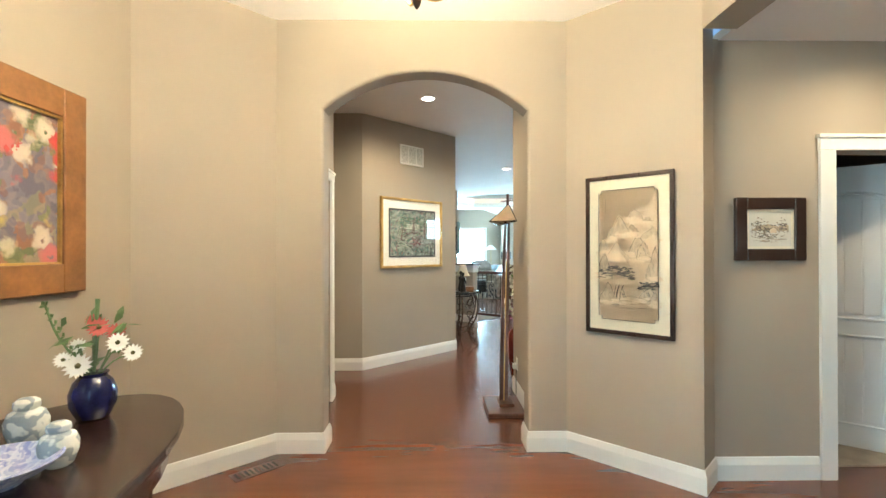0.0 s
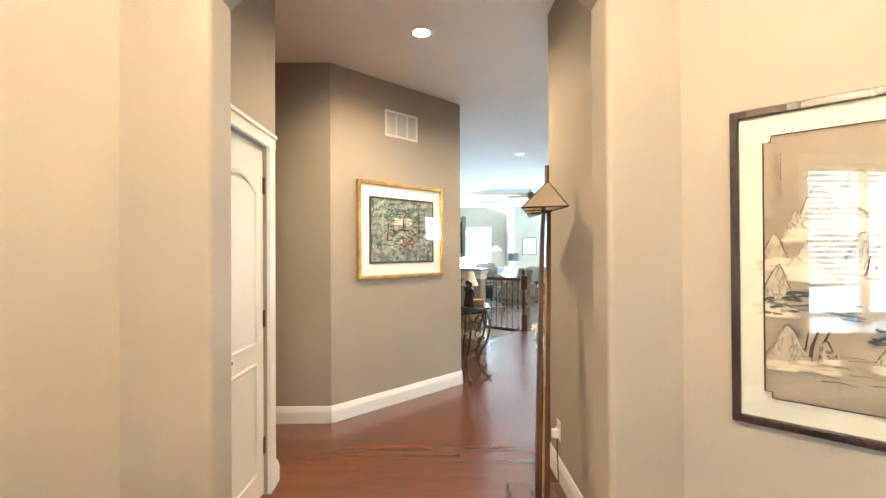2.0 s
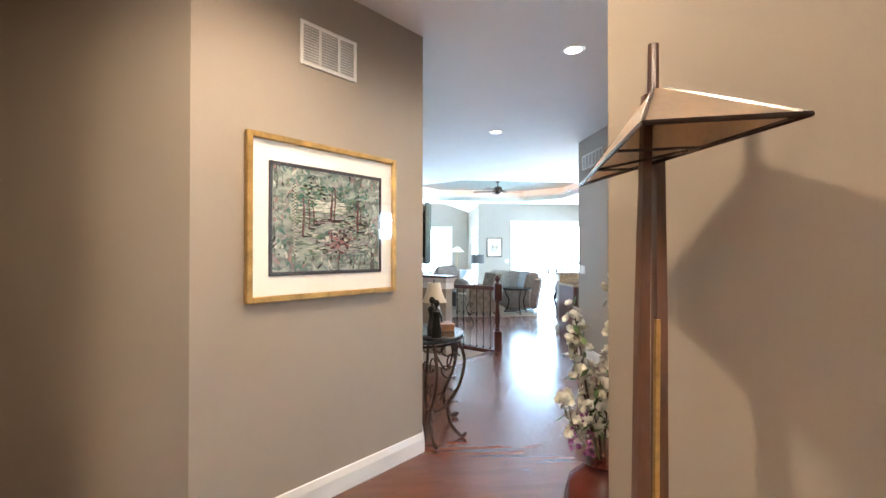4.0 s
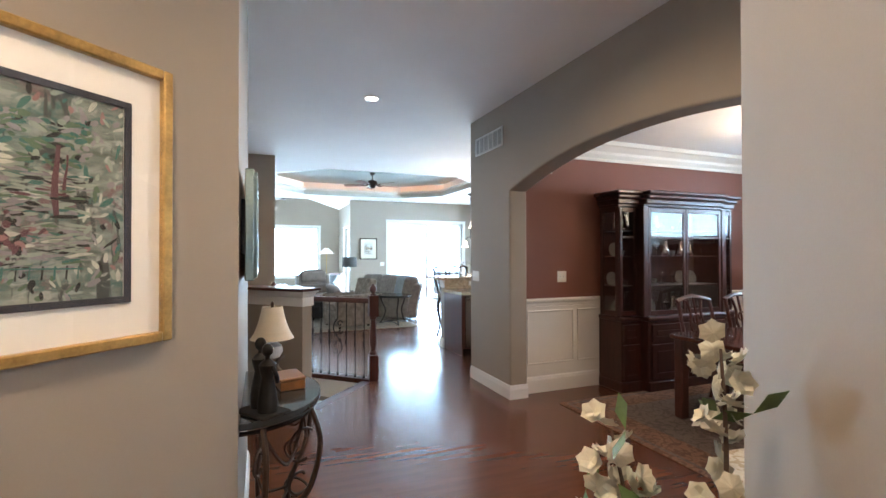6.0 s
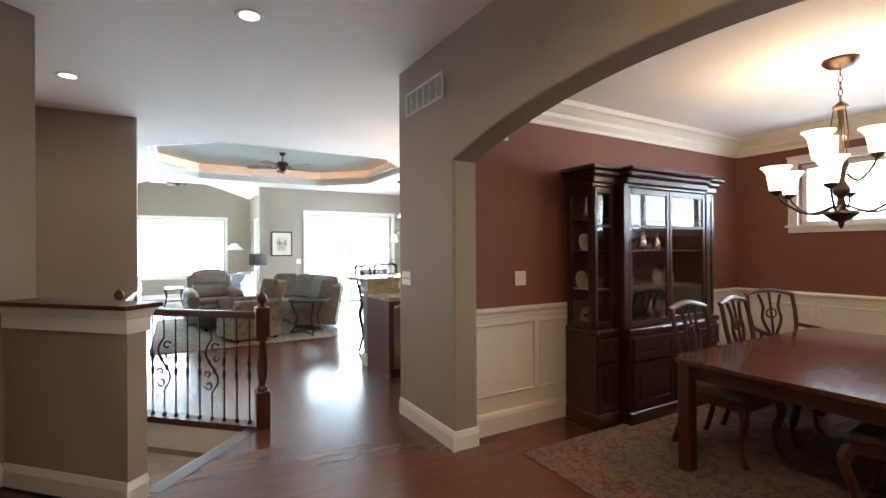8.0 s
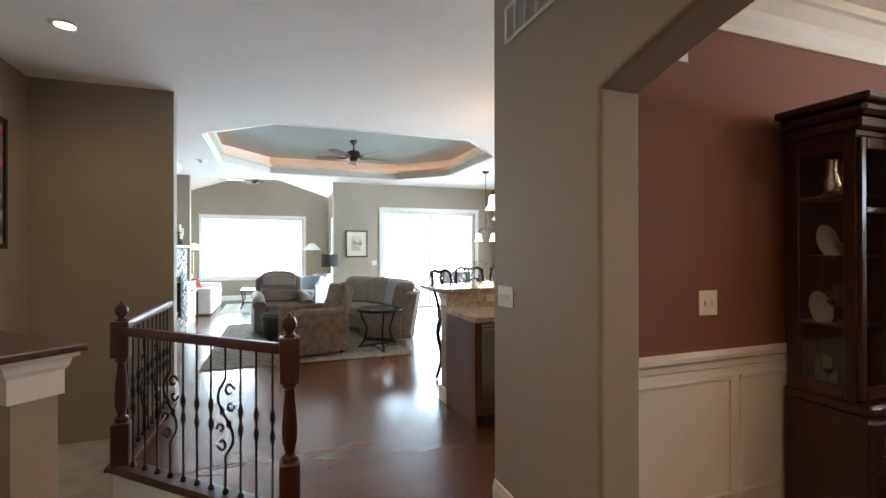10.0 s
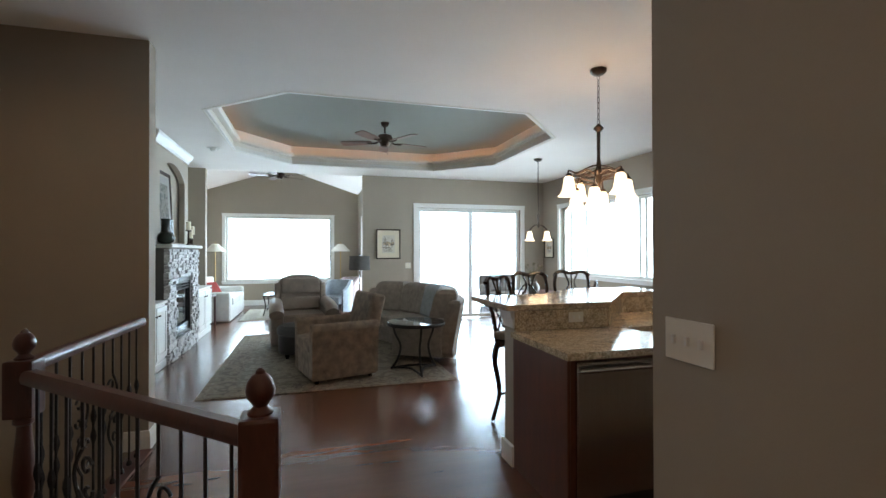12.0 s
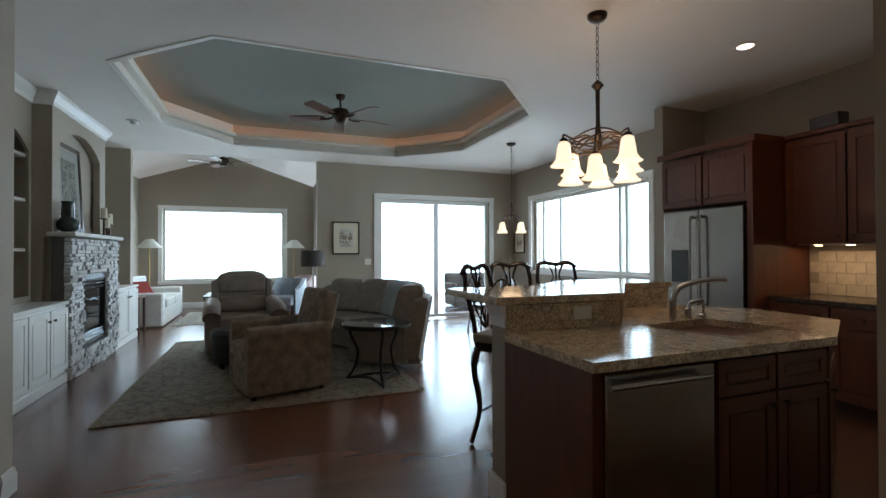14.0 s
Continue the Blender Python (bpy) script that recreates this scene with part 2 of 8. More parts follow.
# ---- structure: foyer and hall ----
H = 3.01
wall("wall_arch", (-1.06, 3.22), (0.95, 3.22), 0, 3.05, 0.18, openings=[(0.322, 1.743, 0, 2.371, 0.27)], round_ends=0.022, label="taupe wall with a wide arched opening to the hall")
wall("wall_foyer_right", (0.95, 3.22), (1.57, 2.63), 0, 3.05, 0.24)
wall("wall_foyer_left_angle", (-1.67, 2.63), (-1.06, 3.22), 0, 3.05, 0.15)
wall("wall_foyer_left", (-1.67, -2.0), (-1.67, 2.63), 0, 3.05, 0.15, openings=[(1.0, 2.4, 0.75, 2.25, 0)], label="taupe wall with a wide window behind a blind")
wall("wall_foyer_header", (1.57, 2.63), (1.57, 0.2), 2.66, 3.05, 0.2)
wall("wall_side_hall", (1.72, 2.8), (4.2, 2.8), 0, 2.68, 0.13, openings=[(0.75, 1.57, 0, 2.0, 0)])
wall("wall_side_hall_end", (4.2, 5.0), (4.2, -2.0), 0, 3.05, 0.15)
# the tall opening is unseen, added to let fill light into the foyer
wall("wall_entrance", (4.2, -2.0), (-1.67, -2.0), 0, 3.05, 0.2, openings=[(3.4, 4.4, 0.1, 2.5, 0)], label="taupe entrance wall with an added tall opening, out of view")
wall("wall_bedroom_back", (1.3, 4.95), (4.2, 4.95), 0, 2.67, 0.1, RUST, label="brown red bedroom wall")
wall("wall_bedroom_left", (1.3, 3.0), (1.3, 4.95), 0, 2.67, 0.08, RUST, label="brown red bedroom wall")
wall("wall_hall_left", (-0.94, 3.40), (-0.94, 4.45), 0, H, 0.13, openings=[(0.1, 0.9, 0, 2.04, 0)])
wall("wall_hall_left_return", (-1.07, 4.45), (-2.5, 4.45), 0, H, 0.1)
wall("wall_recess_end", (-2.5, 4.45), (-2.5, 5.43), 0, H, 0.1)
wall("wall_recess_back", (-2.5, 5.43), (-0.825, 5.43), 0, H, 0.15)
wall("wall_angle_picture", (-0.825, 5.43), (0.315, 6.54), 0, H, 0.15)
wall("wall_television", (0.315, 6.54), (0.315, 7.95), 0, H, 0.15)
wall("wall_television_return", (0.165, 7.95), (-0.9, 7.95), 0, H, 0.1)
wall("wall_alcove", (-0.9, 7.95), (-0.9, 8.69), 0, H, 0.1)
wall("wall_stair_angle", (-0.9, 8.69), (0.19, 9.78), 0, H, 0.14)
wall("wall_stair_left", (-0.54, 9.25), (-0.54, 12.25), -2.7, H, 0.12)
wall("wall_stair_back", (-0.54, 12.25), (0.6, 12.25), -2.7, H, 0.15)
wall("wall_hall_right", (0.82, 4.66), (0.82, 3.40), 0, H, 0.12)
wall("wall_hall_right_angle", (1.25, 5.17), (0.82, 4.66), 0, H, 0.12)
wall("wall_hall_south", (2.72, 5.17), (1.25, 5.17), 0, H, 0.12)
wall("wall_dining_arch", (2.72, 9.535), (2.72, 5.17), 0, H, 0.2, openings=[(0.92, 4.09, 0, 2.09, 0.25)], round_ends=0.02, label="taupe wall with a wide low arch to the dining room")

# ---- structure: dining room, kitchen, living room, sun room ----
wall("wall_dining_north", (2.92, 8.74), (6.7, 8.74), 0, 2.72, 0.1, RUST, label="rust red dining room wall")
wall("wall_dining_east", (6.7, 8.74), (6.7, 4.9), 0, 2.72, 0.2, RUST, openings=[(0.62, 3.0, 1.68, 2.33, 0)], label="rust red wall with a wide high window")
wall("wall_dining_south", (6.7, 4.9), (2.92, 4.9), 0, 2.72, 0.1, RUST, label="rust red dining room wall")
wall("wall_kitchen_south", (6.87, 9.535), (2.92, 9.535), 0, H, 0.12)
wall("wall_kitchen_east", (6.87, 17.85), (6.87, 9.46), 0, H, 0.2, openings=[(0.75, 3.78, 0.98, 2.36, 0)], label="taupe wall with a wide bank of windows")
wall("wall_refrigerator_stub", (6.2, 13.2), (6.87, 13.2), 0, H, 0.12)
wall("wall_living_left", (-0.62, 12.4), (-0.62, 17.83), 0, H, 0.12)
wall("wall_living_column", (-0.62, 17.83), (-0.12, 17.83), 0, 3.05, 0.15)
wall("wall_living_back", (2.78, 17.85), (6.87, 17.85), 0, 3.05, 0.15, openings=[(1.15, 3.52, 0, 2.38, 0)], label="taupe wall with sliding patio doors")
wall("wall_sun_left", (-0.9, 17.98), (-0.9, 21.85), 0, 3.1, 0.12)
wall("wall_sun_back", (-0.9, 21.85), (3.08, 21.85), 0, 3.05, 0.2, openings=[(0.48, 3.24, 0.66, 2.41, 0)], label="taupe gable wall with a large picture window")
wall("wall_sun_right", (3.08, 21.85), (3.08, 18.0), 0, 3.1, 0.2, openings=[(1.2, 3.4, 0.1, 2.3, 0)], label="taupe sun room wall with tall glazing")
g = bmesh.new()
v = [g.verts.new(p) for p in ((-0.9, 21.85, 3.05), (3.08, 21.85, 3.05), (3.08, 21.85, 3.1), (1.06, 21.85, 3.76), (-0.9, 21.85, 3.1))]
bmesh.ops.extrude_face_region(g, geom=[g.faces.new(v)])
for q in g.verts[5:]:
    q.co.y += 0.2
structure("wall_sun_gable", g, PAINT, "taupe gable wall under the vaulted ceiling", "wall")
g = bmesh.new()
v = [g.verts.new(p) for p in ((-0.9, 17.98, 3.02), (3.08, 17.98, 3.02), (3.08, 17.98, 3.1), (1.06, 17.98, 3.76), (-0.9, 17.98, 3.1))]
g.faces.new(v)
bmesh.ops.solidify(g, geom=g.faces[:], thickness=0.02)
structure("wall_sun_front_gable", g, CEIL, "white gable above the sun room opening", "wall")

# ceilings
def sheet(poly, z, hole=None, t=0.05):
    own = bmesh.new()
    loops = [poly] + ([hole] if hole else [])
    es = []
    for lp in loops:
        vs = [own.verts.new((x, y, z)) for x, y in lp]
        es += [own.edges.new((vs[i], vs[(i + 1) % len(vs)])) for i in range(len(vs))]
    bmesh.ops.triangle_fill(own, use_beauty=True, use_dissolve=False, edges=es)
    r = bmesh.ops.extrude_face_region(own, geom=own.faces[:])
    bmesh.ops.translate(own, vec=(0, 0, t), verts=[v for v in r["geom"] if isinstance(v, bmesh.types.BMVert)])
    return own


TRAY = [(1.52, 13.1), (4.12, 13.1), (4.99, 14.02), (4.99, 16.1), (4.05, 17.04), (1.42, 17.04), (0.6, 16.05), (0.6, 13.95)]
structure("ceiling_foyer", sheet([(-1.8, -2.2), (1.75, -2.2), (1.75, 3.3), (-1.8, 3.3)], 2.995), CEIL, "white painted foyer ceiling", "ceiling")
structure("ceiling_side_hall", sheet([(1.765, -2.2), (4.3, -2.2), (4.3, 5.0), (1.2, 5.0), (1.2, 3.47), (1.765, 2.9)], 2.672), CEIL, "white painted low ceiling", "ceiling")
structure("ceiling_main", sheet([(-2.6, 3.34), (1.0, 3.34), (1.0, 5.0), (7.05, 5.0), (7.05, 17.95), (-0.8, 17.95), (-0.8, 12.5), (-2.6, 12.5)], H, TRAY), CEIL, "white painted ceiling with an octagonal tray", "ceiling")
structure("ceiling_dining", sheet([(2.8, 4.8), (6.9, 4.8), (6.9, 8.84), (2.8, 8.84)], 2.71), CEIL, "cream white dining room ceiling", "ceiling")
TR2 = [(x + (2.79 - x) * 0.09, y + (15.07 - y) * 0.1) for x, y in TRAY]
structure("ceiling_tray", sheet([(0.5, 13.0), (5.1, 13.0), (5.1, 17.15), (0.5, 17.15)], 3.34), TRAYC, "grey green tray ceiling panel", "ceiling")
b = moulding(TRAY, [(0, H - 0.005), (0.0, 3.335), (-0.02, 3.335), (-0.02, H - 0.005)], closed=True)
structure("trim_tray_side", b, CREAM, "cream side of the ceiling tray", "trim")
g = bmesh.new()
for x0, x1 in ((-0.95, 1.06), (3.13, 1.06)):
    vs = [g.verts.new(p) for p in ((x0, 17.9, 3.08), (x1, 17.9, 3.76), (x1, 22.1, 3.76), (x0, 22.1, 3.08))]
    g.faces.new(vs)
bmesh.ops.solidify(g, geom=g.faces[:], thickness=0.04)
structure("ceiling_sun_room", g, CEIL, "white vaulted sun room ceiling", "ceiling")

# floor slab round the stairwell
WELL = [(0.92, 9.12), (1.52, 9.82), (0.52, 10.82), (0.56, 12.25), (-0.54, 12.25), (-0.54, 9.25), (0.19, 9.78)]
b = sheet([(-2.6, -2.2), (7.1, -2.2), (7.1, 22.1), (-2.6, 22.1)], -0.22, [(x - 0.03 * (x == -0.54), y + 0.03 * (y == 12.25)) for x, y in WELL], 0.205)
structure("floor_slab", b, DARKW, "floor deck below the wood planks", "floor")
# ---- daylight outside ----
def backdrop(name, p0, p1, z0, z1, strength):
    g = bmesh.new()
    g.faces.new([g.verts.new(p) for p in ((*p0, z0), (*p1, z0), (*p1, z1), (*p0, z1))])
    return structure(name, g, glow(name + "_glow", (0.56, 0.82, 1.0), strength), "bright hazy daylight outside the windows", "backdrop")


DAYLIGHT = 44
backdrop("backdrop_sun_back", (-3, 25), (5.6, 25), -1, 4.5, DAYLIGHT)
backdrop("backdrop_patio", (3.3, 24.5), (13, 24.5), -1, 5.5, DAYLIGHT)
backdrop("backdrop_east", (10.5, 25), (10.5, 11.5), -1, 5.5, DAYLIGHT)
backdrop("backdrop_dining", (8.5, 9.2), (8.5, 4.2), -0.5, 4.5, 17)
# unseen glowing sheet behind the added entrance opening, weak fill for the foyer
backdrop("backdrop_entrance_fill", (5.5, -4), (-3, -4), -0.5, 4.5, 3.0)
backdrop("backdrop_foyer_side", (-4, -3.5), (-4, 2.5), -0.5, 4.5, 11)
structure("ground", box(-25, -25, -0.4, 40, 55, -0.3), mat("pale_patio_ground", (0.45, 0.43, 0.39), 0.9, vary=0.15), "pale ground outside", "ground")

# ---- baseboards, casings, crowns ----
BASE = [(0, 0), (0.016, 0), (0.016, 0.095), (0.011, 0.115), (0.006, 0.135), (0, 0.14)]


def baseboard(path):
    structure("baseboard", moulding(path, BASE), TRIM, "white painted moulded baseboard", "baseboard")


baseboard([(-1.67, -2), (-1.67, 2.63), (-1.06, 3.22), (-0.738, 3.22), (-0.738, 3.40), (-0.94, 3.40)])
baseboard([(0.82, 3.40), (0.683, 3.40), (0.683, 3.22), (0.95, 3.22), (1.57, 2.63), (1.735, 2.8), (2.37, 2.8)])
baseboard([(-0.94, 4.39), (-0.94, 4.45), (-2.5, 4.45), (-2.5, 5.43), (-0.825, 5.43), (0.315, 6.54), (0.315, 7.95), (-0.9, 7.95), (-0.9, 8.69), (0.05, 9.64)])
baseboard([(1.25, 5.17), (0.82, 4.66), (0.82, 3.40)])
baseboard([(2.72, 9.535), (2.72, 8.615), (2.92, 8.615)])
baseboard([(2.72, 5.445), (2.72, 5.17), (1.25, 5.17)])
baseboard([(0.44, 12.25), (0.6, 12.25), (0.6, 12.4), (-0.3, 12.4)])
baseboard([(-0.14, 17.83), (-0.12, 17.83), (-0.12, 17.98), (-0.9, 17.98), (-0.9, 21.85), (3.08, 21.85), (3.08, 20.7)])
baseboard([(3.08, 18.0), (2.78, 18.0), (2.78, 17.85), (3.83, 17.85)])
baseboard([(6.4, 17.85), (6.87, 17.85), (6.87, 13.35)])


def casing(name, a, b, z0, z1, normal, width=0.09, sill=False, label="white painted moulded casing"):
    """A flat frame round an opening from a to b in plan; normal points into the room."""
    a, b, n = Vector(a), Vector(b), Vector(normal)
    d = (b - a).normalized()
    root = tagged(new(name), label, "casing", kind="structure")

    def bar(s0, s1, za, zb, t):
        p = a + d * s0
        q = a + d * s1
        g = prism([p + n * 0.002, q + n * 0.002, q + n * t, p + n * t], za, zb, bevel=0.004)
        part("casing_board", g, TRIM, root)

    L = (b - a).length
    bar(-width, 0, z0, z1, 0.022)
    bar(L, L + width, z0, z1, 0.022)
    bar(-width - 0.004, L + width + 0.004, z1, z1 + width, 0.024)
    bar(-width - 0.012, L + width + 0.012, z1 + width - 0.02, z1 + width + 0.002, 0.034)
    if sill:
        bar(-width, L + width, z0 - 0.075, z0 - 0.02, 0.02)
        bar(-width - 0.02, L + width + 0.02, z0 - 0.02, z0 + 0.005, 0.05)
    return root


def window(name, a, b, z0, z1, normal, depth, mullions=(), label="white framed window with clear panes", bar=0.05):
    """Frame, mullions and panes set back in the opening."""
    a, b, n = Vector(a), Vector(b), Vector(normal)
    d, L = (b - a).normalized(), (b - a).length
    root = tagged(new(name), label, "window", kind="structure")
    o = a - n * depth

    def blk(nm, s0, s1, za, zb, t0, t1, m):
        p, q = o + d * s0, o + d * s1
        return part(nm, prism([p - n * t1, q - n * t1, q - n * t0, p - n * t0], za, zb, bevel=0.003), m, root)

    blk("window_frame", 0.003, bar, z0 + 0.003, z1 - 0.003, 0, 0.06, TRIM)
    blk("window_frame", L - bar, L - 0.003, z0 + 0.003, z1 - 0.003, 0, 0.06, TRIM)
    blk("window_frame", bar, L - bar, z0 + 0.003, z0 + bar, 0, 0.06, TRIM)
    blk("window_frame", bar, L - bar, z1 - bar, z1 - 0.003, 0, 0.06, TRIM)
    cuts = [bar] + [x for m in mullions for x in (m - bar * 0.6, m + bar * 0.6)] + [L - bar]
    for m in mullions:
        blk("mullion", m - bar * 0.6, m + bar * 0.6, z0 + bar, z1 - bar, 0.002, 0.058, TRIM)
    for s0, s1 in zip(cuts[::2], cuts[1::2]):
        g = blk("pane", s0 - 0.004, s1 + 0.004, z0 + bar - 0.004, z1 - bar + 0.004, 0.026, 0.032, GLASS)
        g.visible_shadow = False
    return root


casing("trim_patio_door", (3.93, 17.85), (6.3, 17.85), 0, 2.38, (0, -1))
window("window_patio_door", (3.93, 17.85), (6.3, 17.85), 0.02, 2.38, (0, -1), 0.06, (1.2,), "white framed sliding glass patio doors", 0.075)
casing("trim_sun_window", (-0.42, 21.85), (2.34, 21.85), 0.66, 2.41, (0, -1), 0.08, True)
window("window_sun_back", (-0.42, 21.85), (2.34, 21.85), 0.66, 2.41, (0, -1), 0.1, (), "large white framed picture window")
casing("trim_dinette_window", (6.87, 17.1), (6.87, 14.07), 0.98, 2.36, (-1, 0), 0.09, True)
window("window_dinette", (6.87, 17.1), (6.87, 14.07), 0.98, 2.36, (-1, 0), 0.08, (0.28, 0.84, 2.36, 2.5), "white framed bank of casement windows")
casing("trim_sun_side", (3.08, 20.65), (3.08, 18.45), 0.1, 2.3, (-1, 0), 0.08)
window("window_sun_side", (3.08, 20.65), (3.08, 18.45), 0.1, 2.3, (-1, 0), 0.1, (1.1,), "white framed tall sun room glazing")
casing("trim_dining_window", (6.7, 8.12), (6.7, 5.74), 1.68, 2.33, (-1, 0), 0.085, True)
window("window_dining", (6.7, 8.12), (6.7, 5.74), 1.68, 2.33, (-1, 0), 0.08, (0.79, 1.58), "white framed wide high window")
# glazing of the added opening, never in view
window("window_entrance_added", (0.8, -2.0), (-0.2, -2.0), 0.1, 2.5, (0, 1), 0.08, (0.5,), "white framed glazing added out of view to light the foyer")
window("window_side", (-1.67, -1.0), (-1.67, 0.4), 0.75, 2.25, (1, 0), 0.09, (0.7,), "white framed foyer window")
casing("trim_side_window", (-1.67, -1.0), (-1.67, 0.4), 0.75, 2.25, (1, 0), 0.08, True)
sl = tagged(new("window_blind"), "white slatted blind half raised over the foyer window", "blind", kind="structure")
for i in range(22):
    part("slat", moved(box(-0.02, -0.66, -0.001, 0.02, 0.66, 0.002), pose(-1.71, -0.3, 1.08 + i * 0.053, 0, 48)), TRIM, sl)

# door to the side room and the closed hall door
casing("trim_side_door", (2.47, 2.8), (3.29, 2.8), 0, 2.0, (0, -1), 0.095)
casing("trim_hall_door", (-0.94, 3.56), (-0.94, 4.3), 0, 2.04, (1, 0), 0.085)


def panel_door(name, m, w, h, label, knob_side, hinges=False, beads=5):
    """A white two-panel door with an arched upper panel and beaded boards; local x across, front at -y."""
    root = tagged(new(name), label, "door", kind="structure")
    root.matrix_world = m
    slab = part("door_leaf", box(0, 0, 0, w, 0.036, h, 0.003), TRIM, root)
    for z0, z1, rise in ((0.16, 0.78, 0), (0.9, h - 0.28, 0.09)):
        x0, x1 = 0.12, w - 0.12
        outer = [(x0, z0), (x1, z0), (x1, z1)] + [(x1 + (x0 - x1) * i / 12, z1 + rise * math.sin(math.pi * i / 12)) for i in range(1, 12)] + [(x0, z1)]
        ring = [(x, -0.002, z) for x, z in outer]
        part("panel_moulding", tube(ring + ring[:1], 0.011, steps=6), TRIM, root)
        n = beads
        for i in range(n):
            xa, xb = x0 + 0.03 + (x1 - x0 - 0.06) * i / n, x0 + 0.03 + (x1 - x0 - 0.06) * (i + 1) / n
            part("panel_board", box(xa + 0.003, -0.005, z0 + 0.03, xb - 0.003, 0.001, z1 - 0.02 + rise * 0.8 * math.sin(math.pi * (i + 0.5) / n), 0.002), TRIM, root)
    kx = w - 0.065 if knob_side > 0 else 0.065
    part("door_handle", tube([(kx, -0.05, 0.9), (kx - knob_side * 0.05, -0.056, 0.905), (kx - knob_side * 0.11, -0.055, 0.888)], 0.009, lathe([(0.028, 0), (0.028, 0.008), (0.01, 0.012), (0.01, 0.05)], 14, m=pose(kx, 0, 0.9, 90))), BRONZE, root, "dark bronze lever handle", True)
    if hinges:
        hx = 0.0 if knob_side > 0 else w
        for z in (0.28, 1.02, 1.8):
            part("hinge", box(hx - 0.012, -0.008, z - 0.05, hx + 0.012, 0.004, z + 0.05, 0.003), BRONZE, root, "dark bronze hinge")
    return root


panel_door("door_hall", pose(-0.955, 4.29, 0.012, 0, 0, -90) @ pose(0, 0, 0, 0, 0, 180) @ pose(-0.72, 0, 0), 0.72, 2.015, "closed white painted two panel hall door with dark hinges", -1, True, 1)
panel_door("door_side", pose(3.27, 2.96, 0.012, 0, 0, 140) @ pose(0.79, 0, 0, 0, 0, 180), 0.79, 1.97, "open white painted two panel bedroom door", 1)

# dining room: crown, chair rail, wainscot
D = [(2.92, 4.9), (2.92, 8.74), (6.7, 8.74), (6.7, 4.9)]
CROWN = [(0, 2.5), (0.015, 2.5), (0.02, 2.53), (0.05, 2.57), (0.055, 2.6), (0.1, 2.655), (0.12, 2.665), (0.125, 2.708), (0, 2.708)]
structure("trim_dining_crown", moulding(D, CROWN, closed=True), CREAM, "cream painted stepped crown moulding", "trim")
RAILP = [(0, 0.9), (0.014, 0.905), (0.016, 0.935), (0.034, 0.95), (0.036, 0.968), (0.012, 0.98), (0, 0.985)]
WB = [(0, 0), (0.02, 0), (0.02, 0.13), (0.012, 0.155), (0.0, 0.17)]
for nm, pth in (("north", [(2.92, 8.74), (6.7, 8.74), (6.7, 4.9)]),):
    structure("trim_chair_rail", moulding(pth, RAILP), CREAM, "cream painted chair rail", "trim")
    structure("baseboard", moulding([(p[0] - (0.012 if p[0] > 6 else 0), p[1] - (0.012 if p[1] > 8 else 0)) for p in pth], WB), CREAM, "cream painted tall baseboard", "baseboard")
structure("trim_wainscot", prism([(2.92, 8.728), (6.688, 8.728), (6.688, 8.738), (2.92, 8.738)], 0, 0.9), CREAM, "cream painted wainscot panelling", "wainscot")
structure("trim_wainscot_east", prism([(6.688, 4.9), (6.698, 4.9), (6.698, 8.738), (6.688, 8.738)], 0, 0.9), CREAM, "cream painted wainscot panelling", "wainscot")


def panel_frame(p, q, z0, z1):
    p, q = Vector(p), Vector(q)
    pts = [(*p, z0), (*q, z0), (*q, z1), (*p, z1), (*p, z0)]
    g = bmesh.new()
    for a, c in zip(pts, pts[1:]):
        g = tube([a, c], 0.011, g, 6)
    structure("trim_panel_frame", g, CREAM, "cream painted raised panel frame", "trim")


for x0, x1 in ((2.99, 3.565), (3.63, 4.2), (4.27, 5.2), (5.26, 6.1), (6.16, 6.62)):
    panel_frame((x0, 8.727), (x1, 8.727), 0.3, 0.85)
for y0, y1 in ((8.6, 8.0), (7.93, 7.3), (7.23, 6.6), (6.53, 5.9)):
    panel_frame((6.687, y0), (6.687, y1), 0.3, 0.85)

# tray: two-step crown, cove ledge and a warm rope light
structure("trim_tray_crown", moulding(TRAY, [(0.0, H), (-0.055, H), (-0.055, 3.03), (-0.03, 3.045), (-0.03, 3.075), (0.0, 3.1)][::-1], closed=True), TRIM, "white stepped crown round the ceiling tray", "trim")
structure("trim_tray_cove", moulding(TRAY, [(-0.004, 3.14), (-0.1, 3.14), (-0.115, 3.15), (-0.12, 3.19), (-0.108, 3.19), (-0.1, 3.155), (-0.004, 3.155)], closed=True), CREAM, "cream light cove inside the ceiling tray", "trim")
RP = [Vector((x + (2.79 - x) * 0.026, y + (15.07 - y) * 0.03, 3.165)) for x, y in TRAY]
rope = link("rope_light", tube(RP + RP[:1], 0.007, steps=6), glow("rope_glow", (1, 0.55, 0.33), 12))
tagged(rope, "warm glowing rope light lying in the tray cove", "rope light")
# ---- stairwell, half wall and railing ----
u = Vector((-0.70, 0.714))
v = Vector((0.714, 0.70))
hw0 = Vector((0.75, 8.945))
hwl = 0.98
hw = [hw0, hw0 + u * hwl, hw0 + u * hwl + v * 0.125, hw0 + v * 0.125]
root = tagged(new("half_wall"), "taupe half wall beside the stairs with white moulding and a wood cap", "half wall", kind="structure")
part("wall_body", prism(hw, -2.7, 1.02), PAINT, root)
loop = [hw[1], hw[0], hw[3], hw[2]]
loop = [(p.x, p.y) for p in loop]
